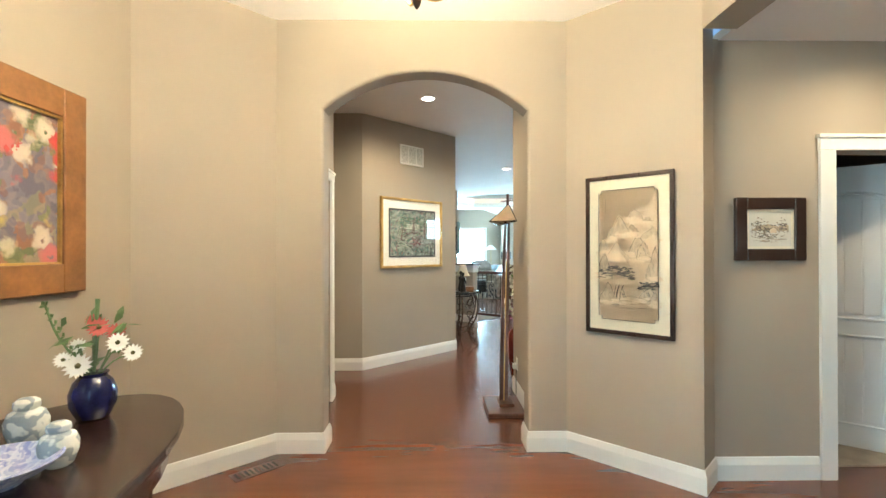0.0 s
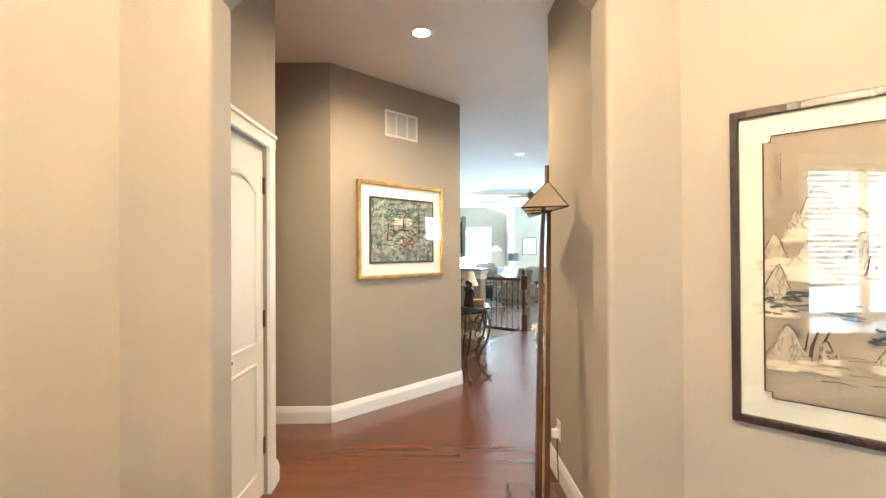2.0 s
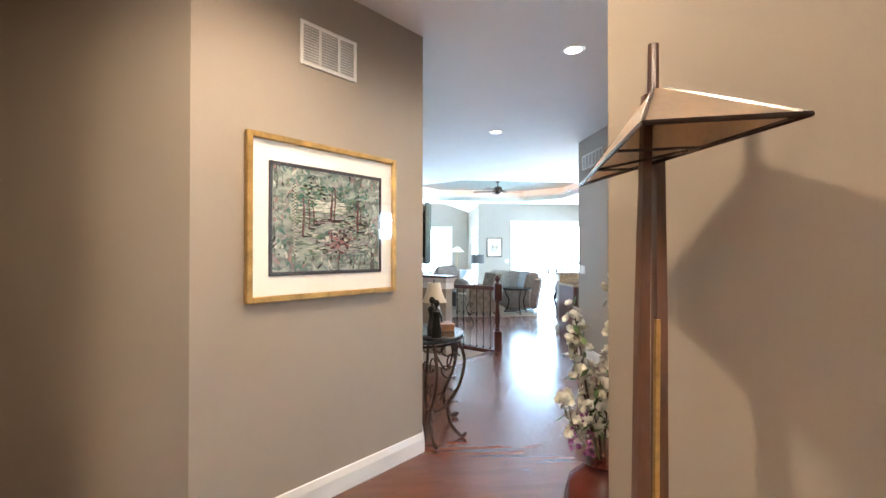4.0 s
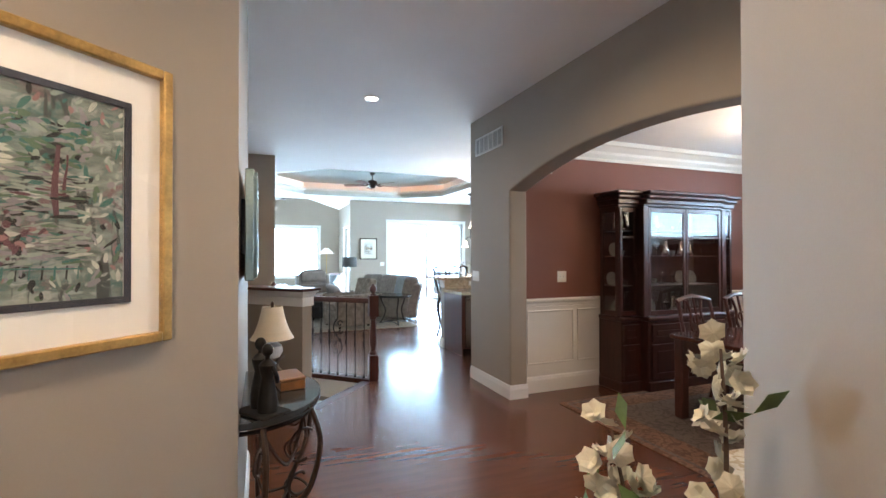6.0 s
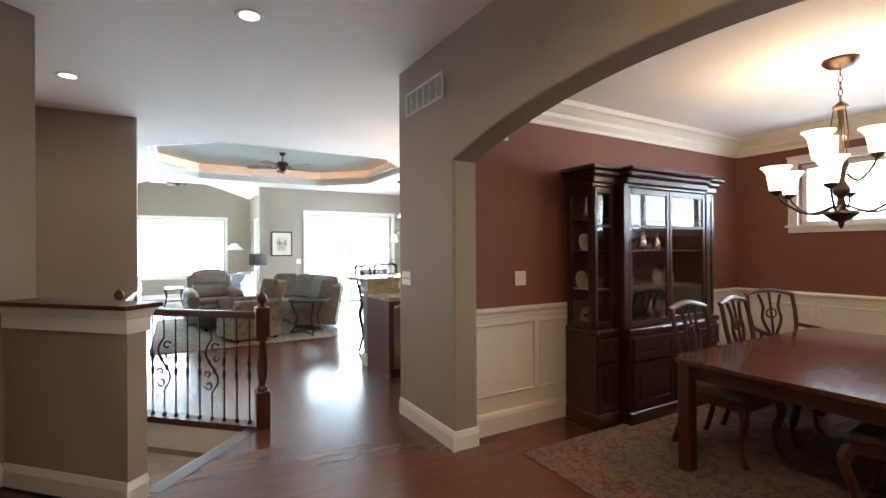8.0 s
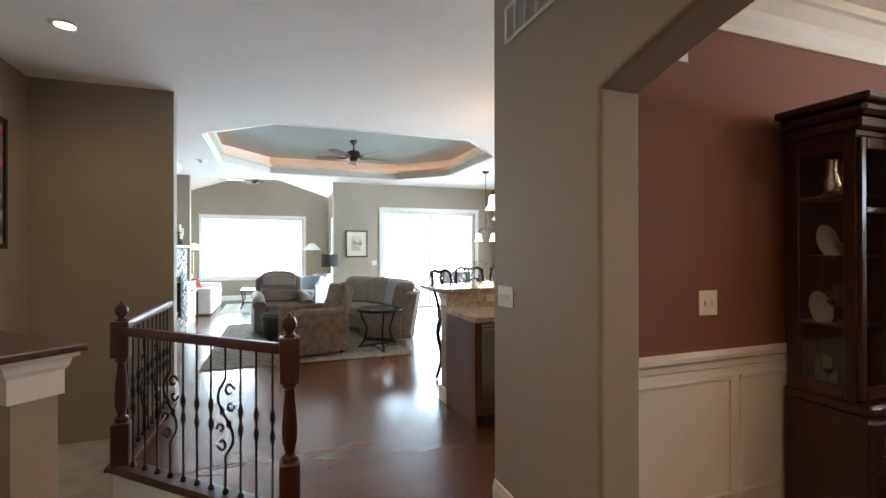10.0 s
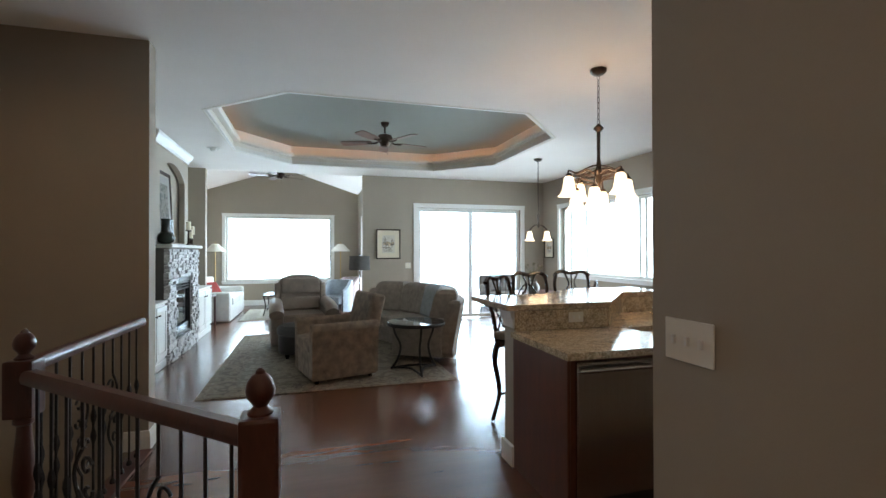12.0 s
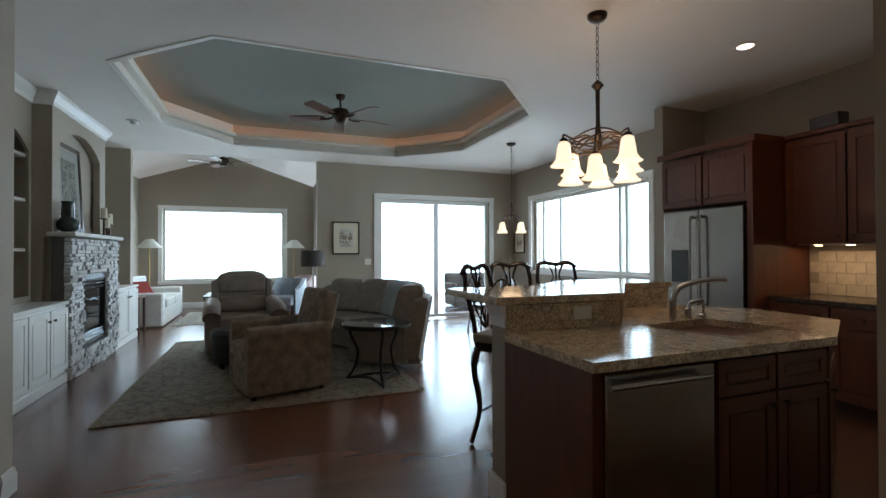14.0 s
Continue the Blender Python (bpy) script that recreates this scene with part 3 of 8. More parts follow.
part("cap_moulding", moulding(loop[::-1], [(0, 0.98), (-0.014, 0.98), (-0.014, 1.06), (-0.024, 1.075), (-0.03, 1.1), (-0.045, 1.105), (-0.045, 1.118), (0, 1.118)]), TRIM, root, "white cap moulding")
part("baseboard_strip", moulding(loop[:3][::-1], [(-o, z) for o, z in BASE]), TRIM, root, "white baseboard")
c = [hw[1] - v * 0.06, hw[0] - v * 0.06 - u * 0.06, hw[3] + v * 0.06 - u * 0.06, hw[2] + v * 0.06]
part("wood_cap", prism(c, 1.119, 1.145, bevel=0.006), CHERRY, root, "dark cherry wood cap")

A, B, C = Vector((1.60, 9.80)), Vector((0.55, 10.81)), Vector((0.58, 12.2))


def newel(name, p, h=1.03, half=False):
    root = thing(name, pose(p.x, p.y, 0), "dark cherry turned newel post with an acorn finial", "newel post", "stair newels")
    s = 0.054
    part("base_block", box(-s, -s, 0, s, s, 0.3, 0.006), CHERRY, root)
    part("turned_shaft", lathe([(0.03, 0.295), (0.042, 0.305), (0.042, 0.33), (0.026, 0.345), (0.026, 0.36), (0.04, 0.42), (0.043, 0.48), (0.036, 0.58), (0.028, 0.66), (0.026, 0.7), (0.04, 0.712), (0.04, 0.73), (0.028, 0.745)], 20), CHERRY, root, smooth=True)
    part("top_block", box(-s, -s, 0.74, s, s, 0.985, 0.012, seg=2), CHERRY, root)
    part("finial", lathe([(0.034, 0.98), (0.036, 0.992), (0.026, 1.0), (0.02, 1.008), (0.026, 1.018), (0.039, 1.036), (0.041, 1.056), (0.035, 1.078), (0.024, 1.094), (0.014, 1.1), (0.013, 1.108), (0.004, 1.116)], 20), CHERRY, root, smooth=True)
    return root


newel("newel_post", A)
newel("newel_post", B)


def scroll(cx, cz, d):
    """A basket of mirrored S scrolls in an iron baluster, in the plane of the rail."""
    g = None

    def rod(pts, r, g):
        return tube([(p[0] * d.x + cx.x, p[0] * d.y + cx.y, p[1]) for p in pts], r, g, 6)

    def curl(x, z, r, start, turns, sgn, n=20):
        return [(x + sgn * r * (1 - 0.7 * i / n) * math.cos(start + turns * i / n), z + r * (1 - 0.7 * i / n) * math.sin(start + turns * i / n)) for i in range(n + 1)]

    for sgn in (1, -1):
        # the long S that swings from the top of one side to the foot of the other
        g = rod([(sgn * 0.062 * math.sin(math.pi * k / 12), cz + sgn * (0.225 - 0.225 * k / 12)) for k in range(13)], 0.0078, g)
        # two curls riding inside it and one thrown out at the waist
        g = rod(curl(-sgn * 0.03, cz + sgn * 0.16, 0.042, 0.4 if sgn > 0 else -0.4, sgn * 5.6, -sgn), 0.007, g)
        g = rod(curl(-sgn * 0.038, cz + sgn * 0.072, 0.034, 0.2 if sgn > 0 else -0.2, -sgn * 5.4, -sgn), 0.007, g)
        g = rod(curl(sgn * 0.034, cz + sgn * 0.03, 0.028, 1.2 * sgn, sgn * 5.0, sgn), 0.006, g)
    return g


def railing(P, Q, n, scrolls, h=0.89):
    d = (Q - P).normalized()
    L = (Q - P).length
    nn = Vector((-d.y, d.x))
    root = thing("stair_railing", pose(0, 0, 0), "dark cherry handrail with twisted black iron balusters", "railing", "stair railings")
    hp = [(0.03, 0), (0.034, 0.02), (0.028, 0.045), (0.018, 0.055), (-0.018, 0.055), (-0.028, 0.045), (-0.034, 0.02), (-0.03, 0)]
    g = bmesh.new()
    ra = [g.verts.new((P.x + d.x * 0.04 + nn.x * o, P.y + d.y * 0.04 + nn.y * o, h + z)) for o, z in hp]
    rb = [g.verts.new((Q.x - d.x * 0.04 + nn.x * o, Q.y - d.y * 0.04 + nn.y * o, h + z)) for o, z in hp]
    for i in range(len(hp)):
        j = (i + 1) % len(hp)
        g.faces.new((ra[i], rb[i], rb[j], ra[j]))
    g.faces.new(ra)
    g.faces.new(rb)
    part("handrail", g, CHERRY, root, "dark cherry handrail", True)
    part("shoe_rail", prism([P + nn * 0.06, P - nn * 0.06, Q - nn * 0.06, Q + nn * 0.06], 0.002, 0.022, bevel=0.005), CHERRY, root)
    for i in range(n):
        p = P + d * (L * (i + 1) / (n + 1))
        if i in scrolls:
            g = tube([(p.x, p.y, 0.02), (p.x, p.y, 0.25)], 0.0075, None, 4)
            g = tube([(p.x, p.y, 0.7), (p.x, p.y, h + 0.01)], 0.0075, g, 4)
            g = merge(g, scroll(p, 0.47, d))
        else:
            g = tube([(p.x, p.y, 0.02), (p.x, p.y, h + 0.01)], 0.0075, None, 4)
            for zc in (0.41, 0.52):
                zs = [(0.007, zc - 0.042), (0.013, zc - 0.022), (0.0165, zc), (0.013, zc + 0.022), (0.007, zc + 0.042)]
                g = lathe(zs, 6, g, pose(p.x, p.y, 0))
        part("baluster", g, IRON, root, "twisted black iron baluster" if i not in scrolls else "black iron scroll baluster")
        part("baluster_shoe", lathe([(0.017, 0.02), (0.018, 0.035), (0.011, 0.05), (0.008, 0.052)], 8, m=pose(p.x, p.y, 0)), IRON, root)


railing(A, B, 11, {3, 7})
railing(B, C, 10, {3, 6}, 0.925)

# nosing and skirt round the well, steps with carpet
nose = bmesh.new()
for p, q in (((1.56, 9.84), (0.50, 10.86)), ((0.51, 10.8), (0.58, 12.24)), ((0.86, 9.06), (1.58, 9.86))):
    p, q = Vector(p), Vector(q)
    d = (q - p).normalized()
    n2 = Vector((-d.y, d.x)) * 0.06
    nose = prism([p + n2, p - n2, q - n2, q + n2], -0.03, 0.003, nose, 0.006)
structure("trim_stair_nosing", nose, CHERRY, "dark cherry nosing round the stairwell", "trim")
sk = bmesh.new()
for p, q in ((A, B), (B, C)):
    d = (q - p).normalized()
    n2 = Vector((-d.y, d.x))
    p, q = p + n2 * 0.03, q + n2 * 0.03
    sk = prism([p, q, q + n2 * 0.02, p + n2 * 0.02], -0.24, -0.03, sk)
structure("trim_stair_skirt", sk, TRIM, "white painted skirt below the railing", "trim")
sk = bmesh.new()
for p, q in ((A, B), (B, C)):
    d = (q - p).normalized()
    n2 = Vector((-d.y, d.x))
    sk = prism([p + n2 * 0.012, q + n2 * 0.012, q + n2 * 0.03, p + n2 * 0.03], -2.7, -0.23, sk)
structure("wall_stair_below", sk, PAINT, "taupe wall below the railing", "wall")
st = tagged(new("stairs"), "beige carpeted stairs going down", "stairs", kind="structure")
e0, e1 = Vector((0.92, 9.13)), Vector((1.53, 9.82))
for i in range(7):
    o = u * (0.255 * i + 0.03)
    o2 = u * (0.255 * (i + 1) + 0.05)
    if i < 5:
        part("step", prism([e0 + o, e1 + o, e1 + o2, e0 + o2], -0.185 * (i + 1) - 0.3, -0.185 * (i + 1), bevel=0.015), CARPET, st)
structure("floor_stair_landing", box(-0.6, 9.0, -1.3, 1.6, 12.3, -1.11), CARPET, "beige carpeted stair landing", "floor")
structure("trim_stair_wall_skirt", box(-0.535, 10.3, -1.1, -0.515, 12.24, -0.62, 0.004), TRIM, "white stair skirt board", "trim")
structure("trim_stair_back_skirt", box(-0.5, 12.228, -1.1, 0.55, 12.246, -0.92, 0.004), TRIM, "white stair skirt board", "trim")
# ---- kitchen ----
def raised_front(root, name, p, q, z0, z1, n, m=None, knob=None, label=""):
    """A cabinet door with a raised panel, on the plan line p to q, n pointing out of it."""
    p, q, n = Vector(p), Vector(q), Vector(n)
    d = (q - p).normalized()
    m = m or CABW

    def slab(s0, s1, za, zb, t0, t1, bv):
        a, c = p + d * s0, q - d * s1
        return prism([a + n * t0, c + n * t0, c + n * t1, a + n * t1], za, zb, bevel=bv)

    door = part(name, slab(0.003, 0.003, z0, z1, 0.002, 0.018, 0.003), m, root, label)
    w = min(0.06, (q - p).length * 0.2, (z1 - z0) * 0.3)
    part("panel", slab(w + 0.012, w + 0.012, z0 + w + 0.012, z1 - w - 0.012, 0.016, 0.025, 0.006), m, door)
    for s0, s1, za, zb in ((0.003, (q - p).length - w, z0, z1), ((q - p).length - w, 0.003, z0, z1), (w, w, z0, z0 + w), (w, w, z1 - w, z1)):
        part("rail", slab(s0, s1, za, zb, 0.0175, 0.027, 0.003), m, door)
    if knob:
        k = p + d * knob[0] + n * 0.027
        ax = Vector((n.x, n.y, 0)).to_track_quat("Z", "Y").to_matrix().to_4x4()
        part("knob", lathe([(0.005, 0), (0.005, 0.012), (0.014, 0.018), (0.015, 0.024), (0.008, 0.03)], 12, m=Matrix.Translation((k.x, k.y, knob[1])) @ ax), BRONZE, door, "dark bronze knob", True)
    return door


pen = thing("kitchen_peninsula", pose(0, 0, 0), "dark cherry kitchen peninsula base with panelled doors", "kitchen cabinet")
BODY = [(3.07, 10.572), (4.42, 10.572), (4.98, 10.85), (5.08, 11.4), (4.78, 11.84), (4.38, 11.84), (3.79, 11.235), (3.07, 11.235)]
part("body", prism(BODY, 0.1, 0.868), CABW, pen)
part("toe_kick", prism([(3.09, 10.64), (4.4, 10.64), (4.92, 10.92), (5.0, 11.38), (4.74, 11.8), (4.39, 11.8), (3.78, 11.2), (3.09, 11.2)], 0.0, 0.1), DARKW, pen)
part("end_panel", box(3.052, 10.557, 0.0, 3.072, 11.235, 0.868, 0.003), CABW, pen)
for x0, x1, k in ((3.69, 4.05, 0.32), (4.06, 4.41, 0.04)):
    raised_front(pen, "drawer_front", (x0, 10.572), (x1, 10.572), 0.7, 0.855, (0, -1))
    raised_front(pen, "cabinet_door", (x0, 10.572), (x1, 10.572), 0.12, 0.69, (0, -1), knob=(k, 0.64))
n3 = Vector((0.447, -0.894))
raised_front(pen, "drawer_front", (4.44, 10.582), (4.96, 10.842), 0.7, 0.855, n3)
raised_front(pen, "cabinet_door", (4.44, 10.582), (4.96, 10.842), 0.12, 0.69, n3, knob=(0.05, 0.64))

dw = thing("dishwasher", pose(0, 0, 0), "brushed steel dishwasher built into the peninsula", "dishwasher")
part("door_panel", box(3.105, 10.544, 0.115, 3.67, 10.57, 0.855, 0.006), STEEL, dw)
part("kick_plate", box(3.12, 10.573, 0.01, 3.66, 10.67, 0.11), DARKW, dw)
g = tube([(3.09, 10.502, 0.815), (3.6, 10.502, 0.815)], 0.012)
for x in (3.13, 3.56):
    g = tube([(x, 10.502, 0.815), (x, 10.547, 0.815)], 0.009, g)
part("handle", g, STEEL, dw, "steel bar handle", True)

# knee wall with granite splash and the raised bar
kn = tagged(new("knee_wall"), "taupe knee wall under the raised granite bar", "half wall", kind="structure")
KP = [(3.06, 11.24), (3.78, 11.24), (4.36, 11.86), (4.8, 11.86)]
part("wall_body", prism([*KP, (4.8, 12.0), (4.3, 12.0), (3.72, 11.39), (3.06, 11.39)], 0, 1.04), PAINT, kn)
part("cap_moulding", moulding([(3.06, 11.4), (3.06, 11.23)], [(0, 0.93), (0.01, 0.93), (0.012, 0.98), (0.024, 1.0), (0.03, 1.03), (0.036, 1.045), (0, 1.045)][::-1]), TRIM, kn, "white cap moulding")
part("cap_moulding", moulding([(3.06, 11.4), (3.06, 11.23)][::-1], [(0, 0.93), (0.01, 0.93), (0.012, 0.98), (0.024, 1.0), (0.03, 1.03), (0.036, 1.045), (0, 1.045)]), TRIM, kn, "white cap moulding")
part("baseboard_strip", moulding([(3.7, 11.395), (3.06, 11.395), (3.06, 11.235)], [(-o, z) for o, z in BASE][::-1]), TRIM, kn, "white baseboard")
part("baseboard_block", box(3.035, 11.225, 0, 3.06, 11.405, 0.14, 0.004), TRIM, kn, "white baseboard")

ct = thing("granite_counter", pose(0, 0, 0), "speckled tan granite counter with a raised bar", "counter")
TOP = [(3.035, 10.527), (4.46, 10.527), (5.1, 10.86), (5.18, 11.42), (4.85, 11.858), (4.36, 11.858), (3.782, 11.238), (3.035, 11.238)]
HOLE = [(3.93, 10.72), (4.53, 10.79), (4.42, 11.2), (3.86, 11.14)]
part("counter_top", sheet(TOP, 0.87, HOLE, 0.04), GRANITE, ct)
sp = bmesh.new()
for p, q in zip(KP, KP[1:]):
    p, q = Vector(p), Vector(q)
    d = (q - p).normalized()
    n2 = Vector((d.y, -d.x))
    sp = prism([p + n2 * 0.002, q + n2 * 0.002, q + n2 * 0.022, p + n2 * 0.022], 0.911, 1.045, sp)
part("splash", sp, GRANITE, ct)
part("bar_top", prism([(2.99, 11.2), (3.795, 11.2), (4.375, 11.83), (4.83, 11.83), (4.83, 12.3), (4.15, 12.3), (3.62, 11.89), (2.99, 11.89)], 1.05, 1.09, bevel=0.008), GRANITE, ct)

SINKS = mat("satin_sink_steel", (0.55, 0.54, 0.52), 0.3, metal=1.0, vary=0.05, scale=3, fine=80, bump=0.004)
sink = thing("sink", pose(0, 0, 0), "brushed steel double bowl undermount sink", "sink")
for P4 in ([(3.915, 10.7), (4.2, 10.735), (4.12, 11.185), (3.845, 11.16)], [(4.22, 10.735), (4.545, 10.77), (4.435, 11.22), (4.14, 11.185)]):
    g = bmesh.new()
    lo = [g.verts.new((x, y, 0.69)) for x, y in P4]
    hi = [g.verts.new((x, y, 0.868)) for x, y in P4]
    g.faces.new(lo)
    for i in range(4):
        j = (i + 1) % 4
        g.faces.new((lo[i], lo[j], hi[j], hi[i]))
    bmesh.ops.solidify(g, geom=g.faces[:], thickness=0.004)
    part("bowl", g, SINKS, sink)
part("divider", prism([(4.195, 10.735), (4.225, 10.735), (4.145, 11.185), (4.115, 11.185)], 0.8, 0.872, bevel=0.006), SINKS, sink)
fa = thing("faucet", pose(4.22, 11.26, 0.91, 0, 0, -25), "brushed nickel kitchen faucet with a long curved spout", "faucet")
part("spout", tube(curve([(0, 0, 0), (0, 0, 0.1), (0.03, -0.0, 0.18), (0.1, -0.02, 0.22), (0.22, -0.05, 0.245), (0.28, -0.06, 0.24)]), [0.02] * 8 + [0.016] * 23, steps=12), STEEL, fa, smooth=True)
part("lever", tube(curve([(0.1, 0.02, 0), (0.1, 0.02, 0.06), (0.12, 0.02, 0.1), (0.18, 0.0, 0.115)]), [0.02] * 7 + [0.013] * 12, steps=10), STEEL, fa, smooth=True)
part("soap_pump", lathe([(0.018, 0), (0.018, 0.02), (0.008, 0.03), (0.008, 0.07), (0.02, 0.075), (0.02, 0.085), (0.005, 0.09)], 12, m=pose(0.2, 0.05, 0)), STEEL, fa, smooth=True)


def wall_plate(name, m, w, h, toggles, label, category):
    """A white plate on a wall; local x across, z up, front at -y."""
    root = thing(name, m, label, category)
    part("plate", box(-w / 2, -0.006, -h / 2, w / 2, 0, h / 2, 0.002), CREAM, root)
    for i in range(toggles):
        x = (i - (toggles - 1) / 2) * 0.046
        part("toggle", box(x - 0.006, -0.016, -0.012, x + 0.006, -0.005, 0.012, 0.002), TRIM, root)
    return root


wall_plate("outlet", pose(3.52, 11.216, 0.99), 0.115, 0.07, 2, "white double outlet set in the granite splash", "outlet")
wall_plate("light_switch", pose(2.718, 9.395, 1.203, 0, 0, -90), 0.165, 0.115, 3, "white triple switch plate on the taupe wall", "light switch")
wall_plate("light_switch", pose(3.43, 8.738, 1.21), 0.115, 0.118, 2, "white switch plate on the rust wall", "light switch")
wall_plate("light_switch", pose(3.72, 17.848, 1.16), 0.12, 0.115, 2, "white switch plate beside the patio doors", "light switch")
op = wall_plate("outlet", pose(0.818, 4.43, 0.31, 0, 0, -90), 0.075, 0.12, 2, "white outlet on the hall wall with a plug", "outlet")
part("plug", box(-0.022, -0.045, -0.045, 0.022, -0.0065, 0.005, 0.008, seg=2), TRIM, op, "white plug in adapter", True)

# refrigerator, tall panel, cabinets, tiles
fr = thing("refrigerator", pose(0, 0, 0), "brushed steel french door refrigerator with a water dispenser", "refrigerator")
part("body", box(6.1, 12.13, 0.02, 6.84, 13.05, 1.76, 0.006), mat("dark_grey_case", (0.08, 0.08, 0.085), 0.5), fr)
for y0, y1 in ((12.135, 12.6), (12.61, 13.045)):
    d0 = part("door", box(6.04, y0, 0.62, 6.098, y1, 1.755, 0.012, seg=2), STEEL, fr)
    hy = y1 - 0.05 if y0 < 12.3 else y0 + 0.05
    part("handle", tube(curve([(6.035, hy, 0.75), (5.985, hy, 0.82), (5.985, hy, 1.6), (6.035, hy, 1.67)]), 0.012), STEEL, d0, "tall steel bar handle", True)
part("freezer_drawer", box(6.04, 12.135, 0.05, 6.098, 13.045, 0.61, 0.012, seg=2), STEEL, fr)
part("dispenser", box(6.032, 12.72, 1.0, 6.045, 12.94, 1.34, 0.004), mat("black_plastic", (0.02, 0.02, 0.022), 0.3), fr, "black water dispenser panel")

tp = thing("tall_cabinet", pose(0, 0, 0), "cherry cabinet over and beside the refrigerator", "cabinet")
part("side_panel", box(6.07, 12.06, 0, 6.86, 12.12, 2.34, 0.003), CABW, tp)
part("body", box(6.18, 12.12, 1.8, 6.86, 13.19, 2.34, 0.003), CABW, tp)
raised_front(tp, "cabinet_door", (6.18, 13.17), (6.18, 12.66), 1.81, 2.32, (-1, 0), knob=(0.46, 1.86))
raised_front(tp, "cabinet_door", (6.18, 12.64), (6.18, 12.13), 1.81, 2.32, (-1, 0), knob=(0.05, 1.86))
part("crown", moulding([(6.86, 12.06), (6.1, 12.06), (6.1, 13.19)][::-1], [(0, 2.34), (0.0, 2.35), (-0.02, 2.37), (-0.05, 2.4), (-0.05, 2.41), (0, 2.41)]), CABW, tp)
for i in range(4):
    y1 = 12.05 - i * 0.5
    wc = thing("wall_cabinet", pose(0, 0, 0), "cherry wall cabinet with a raised panel door", "cabinet", "kitchen wall cabinets")
    part("body", box(6.52, y1 - 0.497, 1.39, 6.866, y1, 2.36, 0.002), CABW, wc)
    raised_front(wc, "cabinet_door", (6.52, y1 - 0.005), (6.52, y1 - 0.492), 1.395, 2.33, (-1, 0), knob=(0.44 if i % 2 == 0 else 0.05, 1.45))
    part("crown", box(6.49, y1 - 0.497, 2.362, 6.866, y1, 2.41, 0.012), CABW, wc)
    bc = thing("base_cabinet", pose(0, 0, 0), "cherry base cabinet with a drawer above a door", "cabinet", "kitchen base cabinets")
    part("body", box(6.27, y1 - 0.497, 0.1, 6.866, y1, 0.868, 0.002), CABW, bc)
    part("toe_kick", box(6.34, y1 - 0.49, 0, 6.86, y1, 0.1), DARKW, bc)
    raised_front(bc, "drawer_front", (6.27, y1 - 0.005), (6.27, y1 - 0.492), 0.7, 0.855, (-1, 0), knob=(0.24, 0.78))
    raised_front(bc, "cabinet_door", (6.27, y1 - 0.005), (6.27, y1 - 0.492), 0.12, 0.69, (-1, 0), knob=(0.44 if i % 2 == 0 else 0.05, 0.63))
ct2 = link("wall_counter", box(6.235, 10.05, 0.87, 6.866, 12.055, 0.91, 0.006), mat("dark_granite", (0.06, 0.05, 0.045), 0.15, vary=0.5, scale=30, fine=200, bump=0))
tagged(ct2, "dark granite counter along the kitchen wall", "counter")
radio = thing("radio", pose(6.62, 11.75, 2.41, 0, 0, 80), "small dark box on top of the wall cabinets", "radio")
part("case", box(-0.13, -0.06, 0, 0.13, 0.06, 0.13, 0.012, seg=2), DARKW, radio)
part("dial", box(-0.1, -0.063, 0.03, 0.02, -0.058, 0.1, 0.003), BRONZE, radio)
uc = thing("under_cabinet_light", pose(0, 0, 0), "warm under cabinet light strip", "light")
part("housing", box(6.6, 10.3, 1.376, 6.66, 12.0, 1.389, 0.002), TRIM, uc)
for y in (11.85, 11.6, 11.35, 11.05):
    part("lens", lathe([(0.03, 1.369), (0.03, 1.376)], 14, m=pose(6.63, y, 0)), glow("puck_glow", (1, 0.78, 0.5), 30), uc)
lamp("under_cabinet_lamp", "AREA", (6.63, 11.2, 1.36), 9, WARM, (0.08, 1.6))

# ---- hanging lights ----
SHADE = glow("frosted_glass_lit", (1.0, 0.85, 0.64), 4.5)


def bell(up=False, s=1.0):
    prof = [(0.02, 0), (0.03, -0.01), (0.036, -0.05), (0.042, -0.09), (0.058, -0.115), (0.07, -0.125), (0.066, -0.123), (0.054, -0.11), (0.038, -0.088), (0.03, -0.05), (0.024, -0.012)]
    return [(r * s, (-z if up else z) * s) for r, z in prof]


def chain(z0, z1, g=None):
    n = max(2, int((z1 - z0) / 0.045))
    for i in range(n):
        z = z0 + (z1 - z0) * (i + 0.5) / n
        ring = [(0.011 * math.cos(a), 0, z + 0.028 * math.sin(a)) for a in [2 * math.pi * k / 8 for k in range(9)]]
        if i % 2:
            ring = [(p[1], p[0], p[2]) for p in ring]
        g = tube(ring, 0.003, g, 4)
    return g


